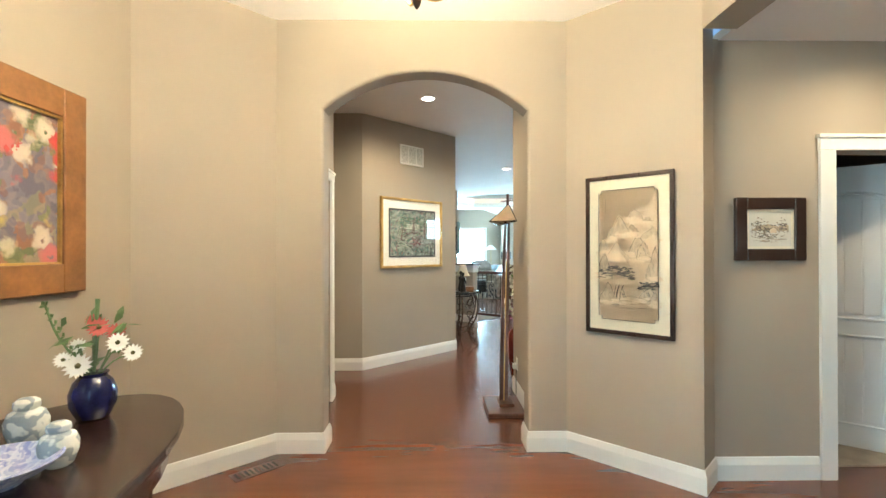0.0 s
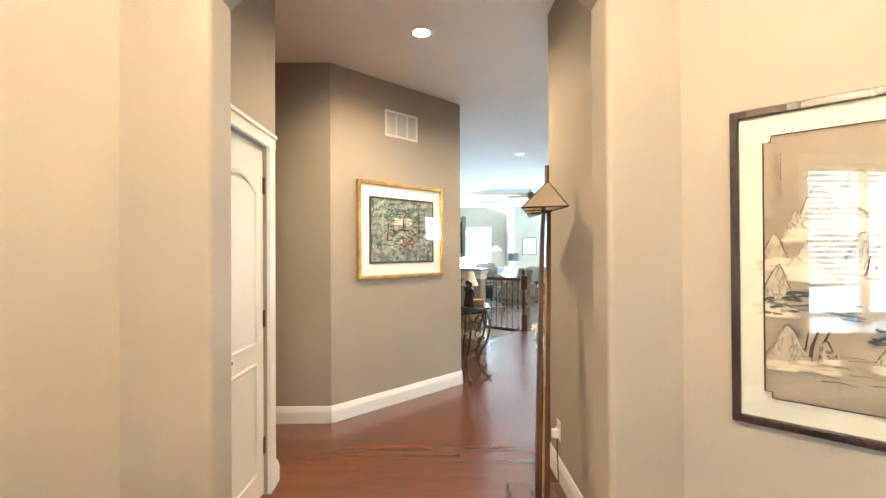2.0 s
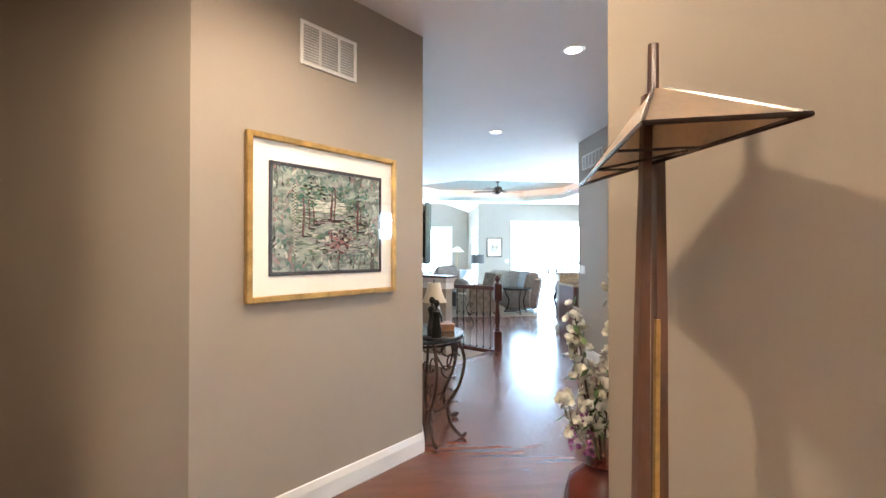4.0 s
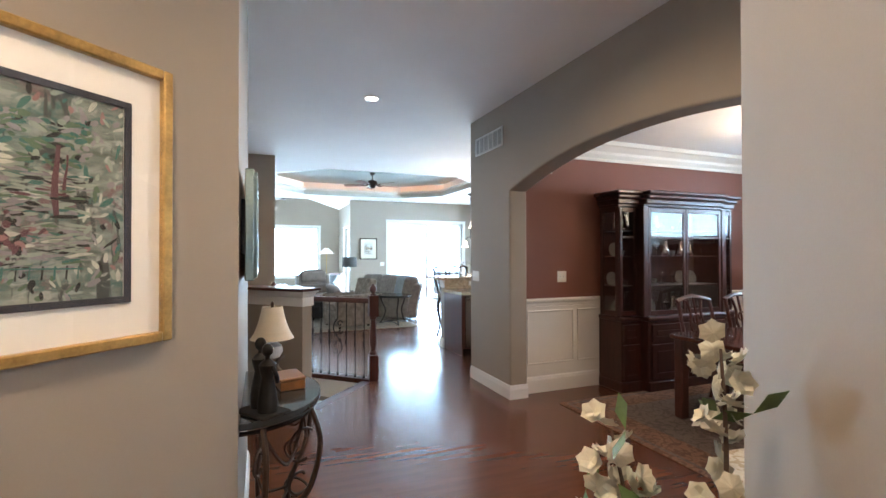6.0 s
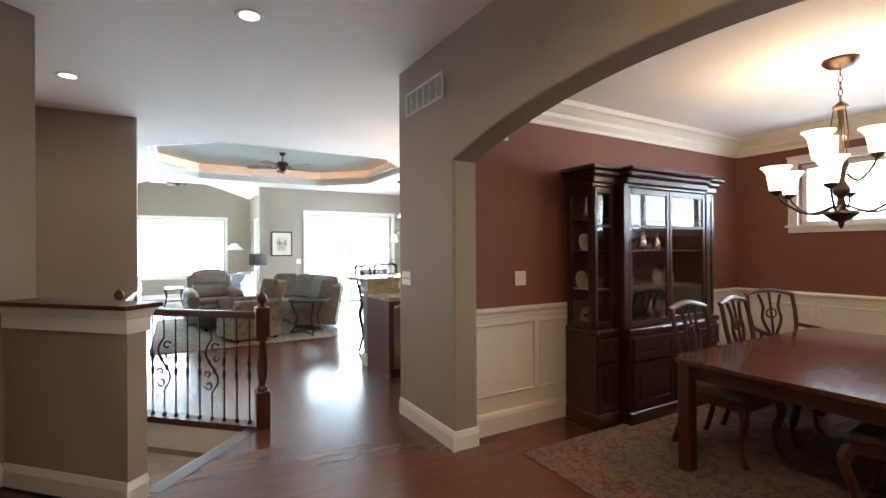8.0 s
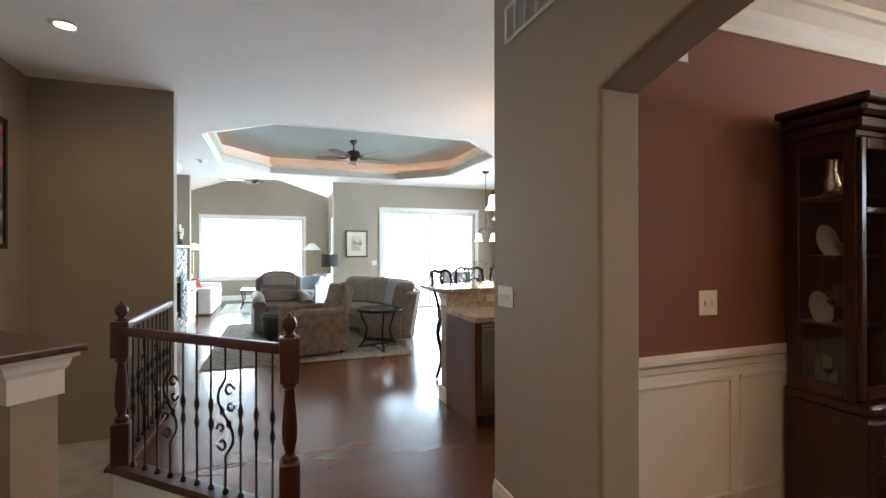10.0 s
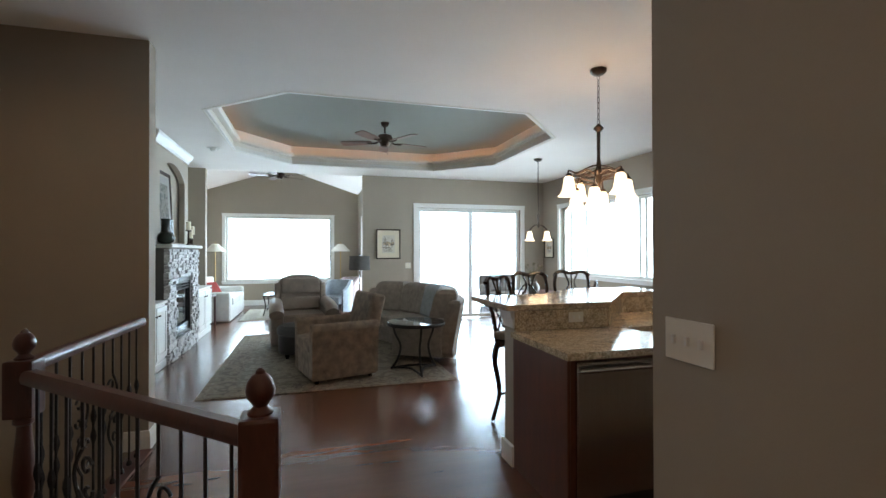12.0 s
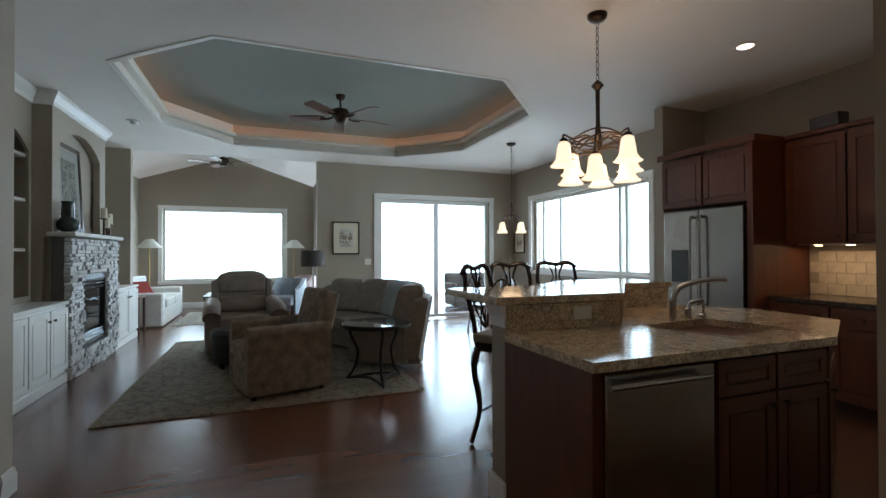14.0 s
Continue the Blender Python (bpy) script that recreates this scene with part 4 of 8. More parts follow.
ch = thing("chandelier", pose(4.116, 11.8, 0), "bronze chandelier with downward frosted bell shades over the bar", "chandelier")
part("canopy", lathe([(0.01, 2.955), (0.05, 2.965), (0.068, 2.985), (0.07, 3.008)], 20), BRONZE, ch, smooth=True)
part("chain", chain(2.53, 2.96), BRONZE, ch)
part("stem", lathe([(0.008, 2.54), (0.03, 2.52), (0.044, 2.5), (0.03, 2.485), (0.016, 2.47), (0.014, 2.25), (0.022, 2.16), (0.03, 2.1), (0.02, 2.04), (0.008, 2.0)], 14), BRONZE, ch, smooth=True)
for k in range(8):
    a = 2 * math.pi * k / 8
    r = 0.29 if k % 2 == 0 else 0.19
    z = 2.075 if k % 2 == 0 else 1.975
    ca, sa = math.cos(a), math.sin(a)
    part("arm", tube(curve([(0.02 * ca, 0.02 * sa, 2.1), (0.1 * ca, 0.1 * sa, 2.14), (0.2 * ca, 0.2 * sa, z + 0.03), (r * ca, r * sa, z + 0.05), (r * ca, r * sa, z)]), 0.007, steps=6), BRONZE, ch, smooth=True)
    sh = part("shade", lathe(bell(s=1.32), 18, m=pose(r * ca, r * sa, z), close=False), SHADE, ch, "lit frosted glass bell shade", True)
    part("cap", lathe([(0.012, z + 0.03), (0.026, z + 0.02), (0.028, z - 0.005)], 10, m=pose(r * ca, r * sa, 0)), BRONZE, sh)
for j in range(3):
    ring = [(0.2 * math.cos(t), 0.2 * math.sin(t), 2.07 + 0.03 * j + 0.02 * math.sin(3 * t + j)) for t in [2 * math.pi * q / 40 for q in range(41)]]
    part("scroll_ring", tube(ring, 0.006, steps=6), BRONZE, ch, smooth=True)
lamp("kitchen_chandelier_lamp", "POINT", (4.116, 11.8, 2.0), 30, WARM, 0.2)

pd = thing("dinette_pendant", pose(5.447, 15.4, 0), "bronze pendant with small frosted bell shades over the breakfast table", "pendant light")
part("canopy", lathe([(0.01, 2.96), (0.06, 2.98), (0.075, 3.008)], 18), BRONZE, pd, smooth=True)
part("chain", chain(2.1, 2.97), BRONZE, pd)
part("stem", lathe([(0.006, 2.1), (0.018, 2.05), (0.012, 1.95), (0.02, 1.88), (0.008, 1.84)], 10), BRONZE, pd, smooth=True)
for k in range(4):
    a = 2 * math.pi * k / 4 + 0.3
    ca, sa = math.cos(a), math.sin(a)
    part("arm", tube(curve([(0.01 * ca, 0.01 * sa, 1.9), (0.1 * ca, 0.1 * sa, 1.88), (0.19 * ca, 0.19 * sa, 1.82), (0.2 * ca, 0.2 * sa, 1.77)]), 0.006, steps=6), BRONZE, pd, smooth=True)
    part("shade", lathe(bell(s=1.2), 16, m=pose(0.2 * ca, 0.2 * sa, 1.78), close=False), SHADE, pd, "lit frosted glass bell shade", True)
lamp("dinette_lamp", "POINT", (5.447, 15.4, 1.5), 8, WARM, 0.15)

dc = thing("dining_chandelier", pose(4.85, 7.12, 0), "aged bronze two tier chandelier with frosted glass cups", "chandelier")
part("canopy", lathe([(0.01, 2.64), (0.07, 2.66), (0.1, 2.69), (0.1, 2.708)], 22), BRONZE, dc, smooth=True)
part("chain", chain(2.42, 2.65), BRONZE, dc)
part("stem", lathe([(0.006, 2.43), (0.04, 2.4), (0.045, 2.385), (0.02, 2.37), (0.012, 2.3), (0.012, 2.1), (0.03, 2.06), (0.045, 2.0), (0.03, 1.96), (0.02, 1.9), (0.05, 1.84), (0.05, 1.82), (0.02, 1.78), (0.03, 1.7), (0.09, 1.69), (0.1, 1.675), (0.06, 1.64), (0.02, 1.62), (0.012, 1.59), (0.004, 1.575)], 18), BRONZE, dc, smooth=True)
for k in range(3):
    a = 2 * math.pi * k / 3
    part("rod", tube([(0.035 * math.cos(a), 0.035 * math.sin(a), 2.39), (0.06 * math.cos(a), 0.06 * math.sin(a), 2.2), (0.035 * math.cos(a), 0.035 * math.sin(a), 2.02)], 0.004, steps=5), BRONZE, dc)
for n, r, z, off in ((6, 0.37, 1.87, 0.2), (3, 0.18, 2.08, 0.7)):
    for k in range(n):
        a = 2 * math.pi * k / n + off
        ca, sa = math.cos(a), math.sin(a)
        part("arm", tube(curve([(0.03 * ca, 0.03 * sa, z - 0.14), (r * 0.5 * ca, r * 0.5 * sa, z - 0.19), (r * 0.9 * ca, r * 0.9 * sa, z - 0.1), (r * ca, r * sa, z - 0.02)]), 0.008, steps=6), BRONZE, dc, smooth=True)
        part("shade", lathe(bell(True, 1.35), 18, m=pose(r * ca, r * sa, z - 0.03), close=False), SHADE, dc, "lit frosted glass cup shade", True)
        part("cup", lathe([(0.01, z - 0.06), (0.035, z - 0.04), (0.04, z - 0.025)], 10, m=pose(r * ca, r * sa, 0)), BRONZE, dc)
lamp("dining_chandelier_lamp", "POINT", (4.85, 7.12, 2.25), 38, (1, 0.78, 0.5), 0.25)

# recessed lights
LIT = glow("recessed_lamp_glow", (1, 0.9, 0.75), 14)
# the last, in the side hall, is unseen, added to warm the walls there
for x, y, z, e in ((-0.04, 4.9, H, 98), (1.486, 6.63, H, 88), (1.42, 9.08, H, 20), (0.17, 11.0, H, 30), (5.6, 11.78, H, 30), (2.6, 2.25, 2.67, 40)):
    rl = thing("recessed_light", pose(x, y, z), "round recessed ceiling light with a white trim ring", "ceiling light", "recessed lights")
    part("trim_ring", lathe([(0.062, 0.0), (0.062, -0.005), (0.085, -0.006), (0.092, -0.001), (0.092, 0.0)], 24, close=False), TRIM, rl, smooth=True)
    part("lens", lathe([(0.061, -0.002), (0.061, 0.0)], 24), LIT, rl)
    lamp("recessed_lamp", "SPOT", (x, y, z - 0.03), e, WARM, 0.06)
rl = thing("eyeball_light", pose(0.35, 15.99, H), "white adjustable eyeball ceiling light", "ceiling light")
part("trim_ring", lathe([(0.05, 0), (0.05, -0.012), (0.085, -0.01), (0.09, 0)], 20, close=False), TRIM, rl, smooth=True)
part("eyeball", lathe([(0.048, -0.005), (0.045, -0.03), (0.03, -0.045), (0.005, -0.05)], 18), TRIM, rl, smooth=True)


def fan(p, z_top, z, label, turn, r=0.66):
    f = thing("ceiling_fan", pose(p[0], p[1], 0), label, "ceiling fan", "ceiling fans")
    part("canopy", lathe([(0.02, z_top - 0.07), (0.05, z_top - 0.05), (0.065, z_top)], 18), BRONZE, f, smooth=True)
    part("downrod", lathe([(0.012, z + 0.1), (0.012, z_top - 0.06)], 10), BRONZE, f)
    part("motor", lathe([(0.03, z - 0.08), (0.06, z - 0.07), (0.075, z - 0.03), (0.11, z), (0.12, z + 0.04), (0.1, z + 0.09), (0.03, z + 0.12)], 22), BRONZE, f, smooth=True)
    part("pull_chain", tube([(0.04, 0, z - 0.08), (0.04, 0, z - 0.2)], 0.002, None, 4), BRONZE, f)
    wood = mat("fan_blade_wood", (0.11, 0.045, 0.03), 0.35, vary=0.2)
    for k in range(5):
        a = 72 * k + turn
        m = pose(0, 0, z - 0.01, 0, 0, a) @ pose(0, 0, 0, 10)
        bl = part("blade", prism([(0.2, -0.05), (0.3, -0.068), (r - 0.03, -0.075), (r, -0.05), (r, 0.05), (r - 0.03, 0.075), (0.3, 0.068), (0.2, 0.05)], 0, 0.008, m=m), wood, f)
        part("blade_iron", tube([m @ Vector((0.09, 0, 0.01)), m @ Vector((0.16, 0, -0.012)), m @ Vector((0.26, 0, -0.006))], 0.012, steps=6), BRONZE, bl)
    return f


fan((2.8, 15.1), 3.34, 3.06, "dark bronze ceiling fan with five wood blades under the tray", 12)
fan((1.06, 19.9), 3.72, 3.25, "dark bronze ceiling fan under the vaulted ceiling", 40)

# bar stools with carved backs
def stool(m):
    s = thing("bar_stool", m, "dark carved wooden bar stool with curved legs", "bar stool", "stools at the bar")
    part("seat", box(-0.2, -0.2, 0.7, 0.2, 0.2, 0.76, 0.025, seg=3), mat("stool_cushion", (0.2, 0.17, 0.13), 0.8), s, "padded beige seat", True)
    part("apron", box(-0.19, -0.19, 0.64, 0.19, 0.19, 0.702, 0.008), DARKW, s)
    for x, y in ((-0.17, -0.17), (0.17, -0.17), (-0.17, 0.17), (0.17, 0.17)):
        part("leg", tube(curve([(x, y, 0.66), (x * 1.12, y * 1.12, 0.52), (x * 0.95, y * 0.95, 0.25), (x * 1.2, y * 1.2, 0.01)]), [0.028] * 6 + [0.022] * 6 + [0.018] * 7, steps=8), DARKW, s, smooth=True)
    for x in (-1, 1):
        part("back_post", tube(curve([(x * 0.17, 0.18, 0.68), (x * 0.15, 0.22, 0.85), (x * 0.19, 0.25, 1.05), (x * 0.17, 0.28, 1.2)]), 0.018, steps=8), DARKW, s, smooth=True)
    part("crest", tube(curve([(-0.2, 0.28, 1.17), (-0.12, 0.29, 1.22), (0, 0.295, 1.2), (0.12, 0.29, 1.22), (0.2, 0.28, 1.17)]), 0.02, steps=8), DARKW, s, smooth=True)
    for x in (-0.06, 0.0, 0.06):
        part("splat", tube(curve([(x * 0.4, 0.2, 0.78), (x * 1.6, 0.24, 0.95), (x * 0.5, 0.27, 1.08), (x * 1.2, 0.29, 1.2)]), 0.009, steps=6), DARKW, s, smooth=True)
    for z, k in ((0.22, 0.16), (0.3, 0.17)):
        part("stretcher", tube([(-k, -k if z > 0.25 else k, z), (k, -k if z > 0.25 else k, z)], 0.011, steps=6), DARKW, s)
    return s


s0 = stool(pose(3.52, 12.0, 0, 0, 0, 35))
copy_thing(s0, pose(3.95, 12.55, 0, 0, 0, -5))
copy_thing(s0, pose(4.5, 12.75, 0, 0, 0, -20))
# ---- living room ----
def fabric(name, colour, vary=0.2, scale=14, fine=300, rough=0.9):
    m = mat(name, colour, rough, vary=vary, scale=scale, fine=fine, bump=0.06, spec=0.2)
    return m


TAPE = fabric("patterned_tan_fabric", (0.21, 0.165, 0.13), 0.3, 11)
LEATH = mat("taupe_leather", (0.22, 0.175, 0.145), 0.45, vary=0.15, scale=8, fine=120, bump=0.03)
BLACKL = mat("black_leather", (0.02, 0.018, 0.017), 0.4, vary=0.2, scale=10, fine=150, bump=0.03)
SOFAF = fabric("grey_tan_sofa_fabric", (0.27, 0.235, 0.205), 0.15)
SLIP = fabric("white_slipcover", (0.66, 0.65, 0.62), 0.05)


def rug(name, x0, y0, x1, y1, z, field, border, label, fringe=True, rz=0):
    cx, cy = (x0 + x1) / 2, (y0 + y1) / 2
    w, h = (x1 - x0) / 2, (y1 - y0) / 2
    root = thing(name, pose(cx, cy, z, 0, 0, rz), label, "rug")
    part("border", box(-w, -h, 0.001, w, h, 0.011, 0.004), border, root)
    part("field", box(-w + 0.32, -h + 0.32, 0.011, w - 0.32, h - 0.32, 0.0135, 0.001), field, root)
    part("guard_stripe", merge(merge(merge(box(-w + 0.05, -h + 0.05, 0.011, w - 0.05, -h + 0.08, 0.0128), box(-w + 0.05, h - 0.08, 0.011, w - 0.05, h - 0.05, 0.0128)), box(-w + 0.05, -h + 0.08, 0.011, -w + 0.08, h - 0.08, 0.0128)), box(w - 0.08, -h + 0.08, 0.011, w - 0.05, h - 0.08, 0.0128)), field, root)
    return root


def figured(name, c1, c2, c3, scale):
    """A woven floral field from cells and waves."""
    m = mat(name, c1, 0.95, vary=0.2, scale=9, fine=350, bump=0.08, spec=0.1)
    nt = m.node_tree
    tc = nt.nodes.new("ShaderNodeTexCoord")
    vo = nt.nodes.new("ShaderNodeTexVoronoi")
    vo.inputs["Scale"].default_value = scale
    vo.feature = "SMOOTH_F1"
    no = nt.nodes.new("ShaderNodeTexNoise")
    no.inputs["Scale"].default_value = scale * 1.3
    nt.links.new(tc.outputs["Object"], vo.inputs["Vector"])
    nt.links.new(tc.outputs["Object"], no.inputs["Vector"])
    ad = nt.nodes.new("ShaderNodeMath")
    ad.operation = "ADD"
    nt.links.new(vo.outputs["Distance"], ad.inputs[0])
    nt.links.new(no.outputs[0], ad.inputs[1])
    sn = nt.nodes.new("ShaderNodeMath")
    sn.operation = "PINGPONG"
    nt.links.new(ad.outputs[0], sn.inputs[0])
    sn.inputs[1].default_value = 0.22
    rp = nt.nodes.new("ShaderNodeValToRGB")
    e = rp.color_ramp.elements
    rp.color_ramp.interpolation = "EASE"
    e[0].position, e[0].color = 0.25 * 0.22, (*c2, 1)
    e[1].position, e[1].color = 0.2, (*c1, 1)
    e.new(0.12).color = (*c3, 1)
    nt.links.new(sn.outputs[0], rp.inputs[0])
    mx = nt.nodes.new("ShaderNodeMix")
    mx.data_type = "RGBA"
    mx.inputs[0].default_value = 0.65
    b = nt.nodes["Principled BSDF"]
    old = b.inputs["Base Color"].links[0].from_socket
    nt.links.new(old, mx.inputs[6])
    nt.links.new(rp.outputs[0], mx.inputs[7])
    nt.links.new(mx.outputs[2], b.inputs["Base Color"])
    return m


RUGF = figured("rug_field_sage", (0.21, 0.18, 0.135), (0.14, 0.115, 0.09), (0.26, 0.22, 0.165), 5)
RUGB = figured("rug_border_tan", (0.19, 0.155, 0.115), (0.11, 0.085, 0.07), (0.26, 0.21, 0.155), 7)
rug("area_rug", 0.66, 13.34, 3.34, 17.0, 0, RUGF, RUGB, "large sage and tan patterned area rug under the seating")

def armchair(m):
    """A round-armed chair; front at -y."""
    c = thing("armchair", m, "tan patterned upholstered armchair with rolled arms", "armchair")
    part("base", box(-0.36, -0.38, 0.04, 0.36, 0.36, 0.34, 0.03, seg=2), TAPE, c, smooth=True)
    part("seat_cushion", box(-0.26, -0.4, 0.33, 0.26, 0.24, 0.47, 0.05, seg=3), TAPE, c, smooth=True)
    for s in (-1, 1):
        arc = [(-0.06, 0.06), (-0.06, 0.55), (-0.05, 0.62), (0.0, 0.655), (0.055, 0.64), (0.075, 0.59), (0.06, 0.52), (0.055, 0.06)]
        g = bmesh.new()
        f0 = [g.verts.new((s * (0.31 + x), -0.39, z)) for x, z in arc]
        bmesh.ops.extrude_face_region(g, geom=[g.faces.new(f0)])
        for q in g.verts[8:]:
            q.co.y = 0.38
        bmesh.ops.bevel(g, geom=g.edges[:], offset=0.02, segments=2, affect="EDGES", profile=0.7)
        part("arm", g, TAPE, c, "rolled patterned arm", True)
    bk = moved(box(-0.29, -0.08, 0.0, 0.29, 0.1, 0.6, 0.07, seg=3), pose(0, 0.28, 0.36, -14))
    part("backrest", bk, TAPE, c, smooth=True)
    for x, y in ((-0.3, -0.32), (0.3, -0.32), (-0.3, 0.3), (0.3, 0.3)):
        part("foot", lathe([(0.02, 0), (0.03, 0.05)], 10, m=pose(x, y, 0)), DARKW, c)
    return c


armchair(pose(2.04, 13.95, 0.011, 0, 0, -74.5))

rc = thing("recliner", pose(1.63, 16.0, 0.011, 0, 0, 6), "taupe leather recliner with padded arms and a tall back", "recliner")
part("base", box(-0.36, -0.36, 0.05, 0.36, 0.36, 0.36, 0.03, seg=2), LEATH, rc, smooth=True)
part("seat_cushion", box(-0.3, -0.42, 0.34, 0.3, 0.25, 0.5, 0.06, seg=3), LEATH, rc, smooth=True)
part("footrest", box(-0.3, -0.44, 0.12, 0.3, -0.36, 0.4, 0.03, seg=3), LEATH, rc, smooth=True)
for s in (-1, 1):
    part("arm", merge(box(min(s * 0.3, s * 0.48), -0.36, 0.05, max(s * 0.3, s * 0.48), 0.36, 0.54, 0.04, seg=2), tube(curve([(s * 0.4, -0.42, 0.5), (s * 0.4, -0.3, 0.57), (s * 0.39, 0.1, 0.6), (s * 0.38, 0.34, 0.6)]), 0.105, steps=14)), LEATH, rc, "padded leather arm", True)
part("backrest", moved(prism([(-0.34, 0), (0.34, 0), (0.38, 0.3), (0.36, 0.5), (0.29, 0.6), (0.15, 0.645), (-0.15, 0.645), (-0.29, 0.6), (-0.36, 0.5), (-0.38, 0.3)], -0.1, 0.12, bevel=0.06), pose(0, 0.32, 0.42, 78)), LEATH, rc, smooth=True)
part("head_pillow", moved(box(-0.3, -0.15, 0.33, 0.3, 0.0, 0.58, 0.065, seg=4), pose(0, 0.3, 0.42, -12)), LEATH, rc, "padded leather head pillow", True)
part("lumbar_roll", moved(box(-0.31, -0.13, 0.06, 0.31, 0.02, 0.28, 0.06, seg=3), pose(0, 0.3, 0.42, -12)), LEATH, rc, smooth=True)
for s in (-1, 1):
    part("wing", moved(box(s * 0.35 - 0.05, -0.16, 0.05, s * 0.35 + 0.05, 0.1, 0.5, 0.048, seg=3), pose(0, 0.34, 0.42, -12)), LEATH, rc, smooth=True)

ot = thing("ottoman", pose(1.62, 15.05, 0.011), "round black leather ottoman on small feet", "ottoman")
part("cushion", lathe([(0.28, 0.3), (0.31, 0.33), (0.31, 0.4), (0.27, 0.44), (0.05, 0.455)], 28), BLACKL, ot, smooth=True)
part("drum", lathe([(0.28, 0.07), (0.29, 0.09), (0.29, 0.3), (0.27, 0.31)], 28), BLACKL, ot, smooth=True)
for k in range(4):
    a = k * math.pi / 2 + 0.7
    part("foot", lathe([(0.015, 0), (0.028, 0.03), (0.03, 0.075)], 10, m=pose(0.22 * math.cos(a), 0.22 * math.sin(a), 0)), DARKW, ot)

# curved sofa in segments round a centre
so = thing("curved_sofa", pose(1.99, 15.02, 0.011), "grey tan curved sectional sofa with loose back cushions", "sofa")


def sector(r0, r1, a0, a1, z0, z1, bevel, n=8):
    poly = [(r1 * math.cos(radians(a0 + (a1 - a0) * i / n)), r1 * math.sin(radians(a0 + (a1 - a0) * i / n))) for i in range(n + 1)]
    poly += [(r0 * math.cos(radians(a1 + (a0 - a1) * i / n)), r0 * math.sin(radians(a1 + (a0 - a1) * i / n))) for i in range(n + 1)]
    g = prism(poly, z0, z1)
    bmesh.ops.bevel(g, geom=[e for e in g.edges if e.calc_face_angle(0) > 0.5], offset=bevel, segments=3, affect="EDGES", profile=0.7)
    return g


def lean(g, z0, k, r):
    """Tip a curved part outwards above z0 and round its top."""
    for q in g.verts:
        d = Vector((q.co.x, q.co.y))
        if q.co.z > z0 and d.length > 0:
            d = d.normalized() * (d.length + (q.co.z - z0) * k)
            q.co.x, q.co.y = d.x, d.y
    return g


part("base", sector(0.98, 1.8, -31, 62, 0.05, 0.28, 0.03, 20), SOFAF, so, smooth=True)
part("back_frame", lean(sector(1.62, 1.8, -33, 64, 0.09, 0.8, 0.075, 20), 0.2, 0.2, 0), SOFAF, so, smooth=True)
for a0, a1 in ((-35, -28), (57, 64)):
    part("arm", sector(0.98, 1.66, a0, a1, 0.06, 0.56, 0.075, 4), SOFAF, so, "rounded sofa arm", True)
for i in range(3):
    a0 = -28 + i * 28.3
    part("seat_cushion", sector(0.95, 1.62, a0 + 0.4, a0 + 27.9, 0.27, 0.45, 0.06, 8), SOFAF, so, smooth=True)
BLUEC = fabric("blue_grey_cushion", (0.3, 0.33, 0.34), 0.1)
for i in range(4):
    a0 = -28 + i * 21.2
    part("back_cushion", lean(sector(1.42, 1.72, a0, a0 + 20.8, 0.43, 0.93, 0.13, 6), 0.45, 0.25, 0), BLUEC if i == 1 else SOFAF, so, "plump back cushion", True)

# round glass-topped side table
tb = thing("side_table", pose(2.965, 13.78, 0.011), "round black iron side table with a glass top and curved legs", "side table")
part("rim", lathe([(0.31, 0.56), (0.345, 0.565), (0.35, 0.58), (0.345, 0.595), (0.31, 0.59)], 36, close=False), IRON, tb, smooth=True)
part("glass_top", lathe([(0.336, 0.59), (0.34, 0.594), (0.34, 0.6), (0.336, 0.604)], 36), mat("dark_glass", (0.02, 0.03, 0.035), 0.04, vary=0.05, bump=0), tb)
for k in range(3):
    a = 2 * math.pi * k / 3 + 0.5
    ca, sa = math.cos(a), math.sin(a)
    part("leg", tube(curve([(0.3 * ca, 0.3 * sa, 0.57), (0.27 * ca, 0.27 * sa, 0.45), (0.2 * ca, 0.2 * sa, 0.3), (0.24 * ca, 0.24 * sa, 0.13), (0.32 * ca, 0.32 * sa, 0.02)]), 0.014, steps=8), IRON, tb, smooth=True)
    b2 = a + 2 * math.pi / 3
    part("stretcher", tube(curve([(0.3 * ca, 0.3 * sa, 0.03), (0.1 * math.cos(a + 1.05), 0.1 * math.sin(a + 1.05), 0.06), (0.3 * math.cos(b2), 0.3 * math.sin(b2), 0.03)]), 0.014, steps=6), IRON, tb, smooth=True)

def floor_lamp(name, m, h, r0, r1, hs, shade_m, pole_m, label):
    l = thing(name, m, label, "lamp")
    part("base", lathe([(0.14, 0), (0.14, 0.015), (0.03, 0.03), (0.012, 0.05)], 22), pole_m, l, smooth=True)
    part("pole", lathe([(0.011, 0.04), (0.011, h + 0.02)], 10), pole_m, l)
    part("shade", lathe([(r0, h - hs), (r1, h), (r1 - 0.004, h), (r0 - 0.004, h - hs)], 28, close=False), shade_m, l, "fabric shade", True)
    part("finial", lathe([(0.008, h + 0.02), (0.012, h + 0.035), (0.003, h + 0.05)], 8), pole_m, l)
    return l


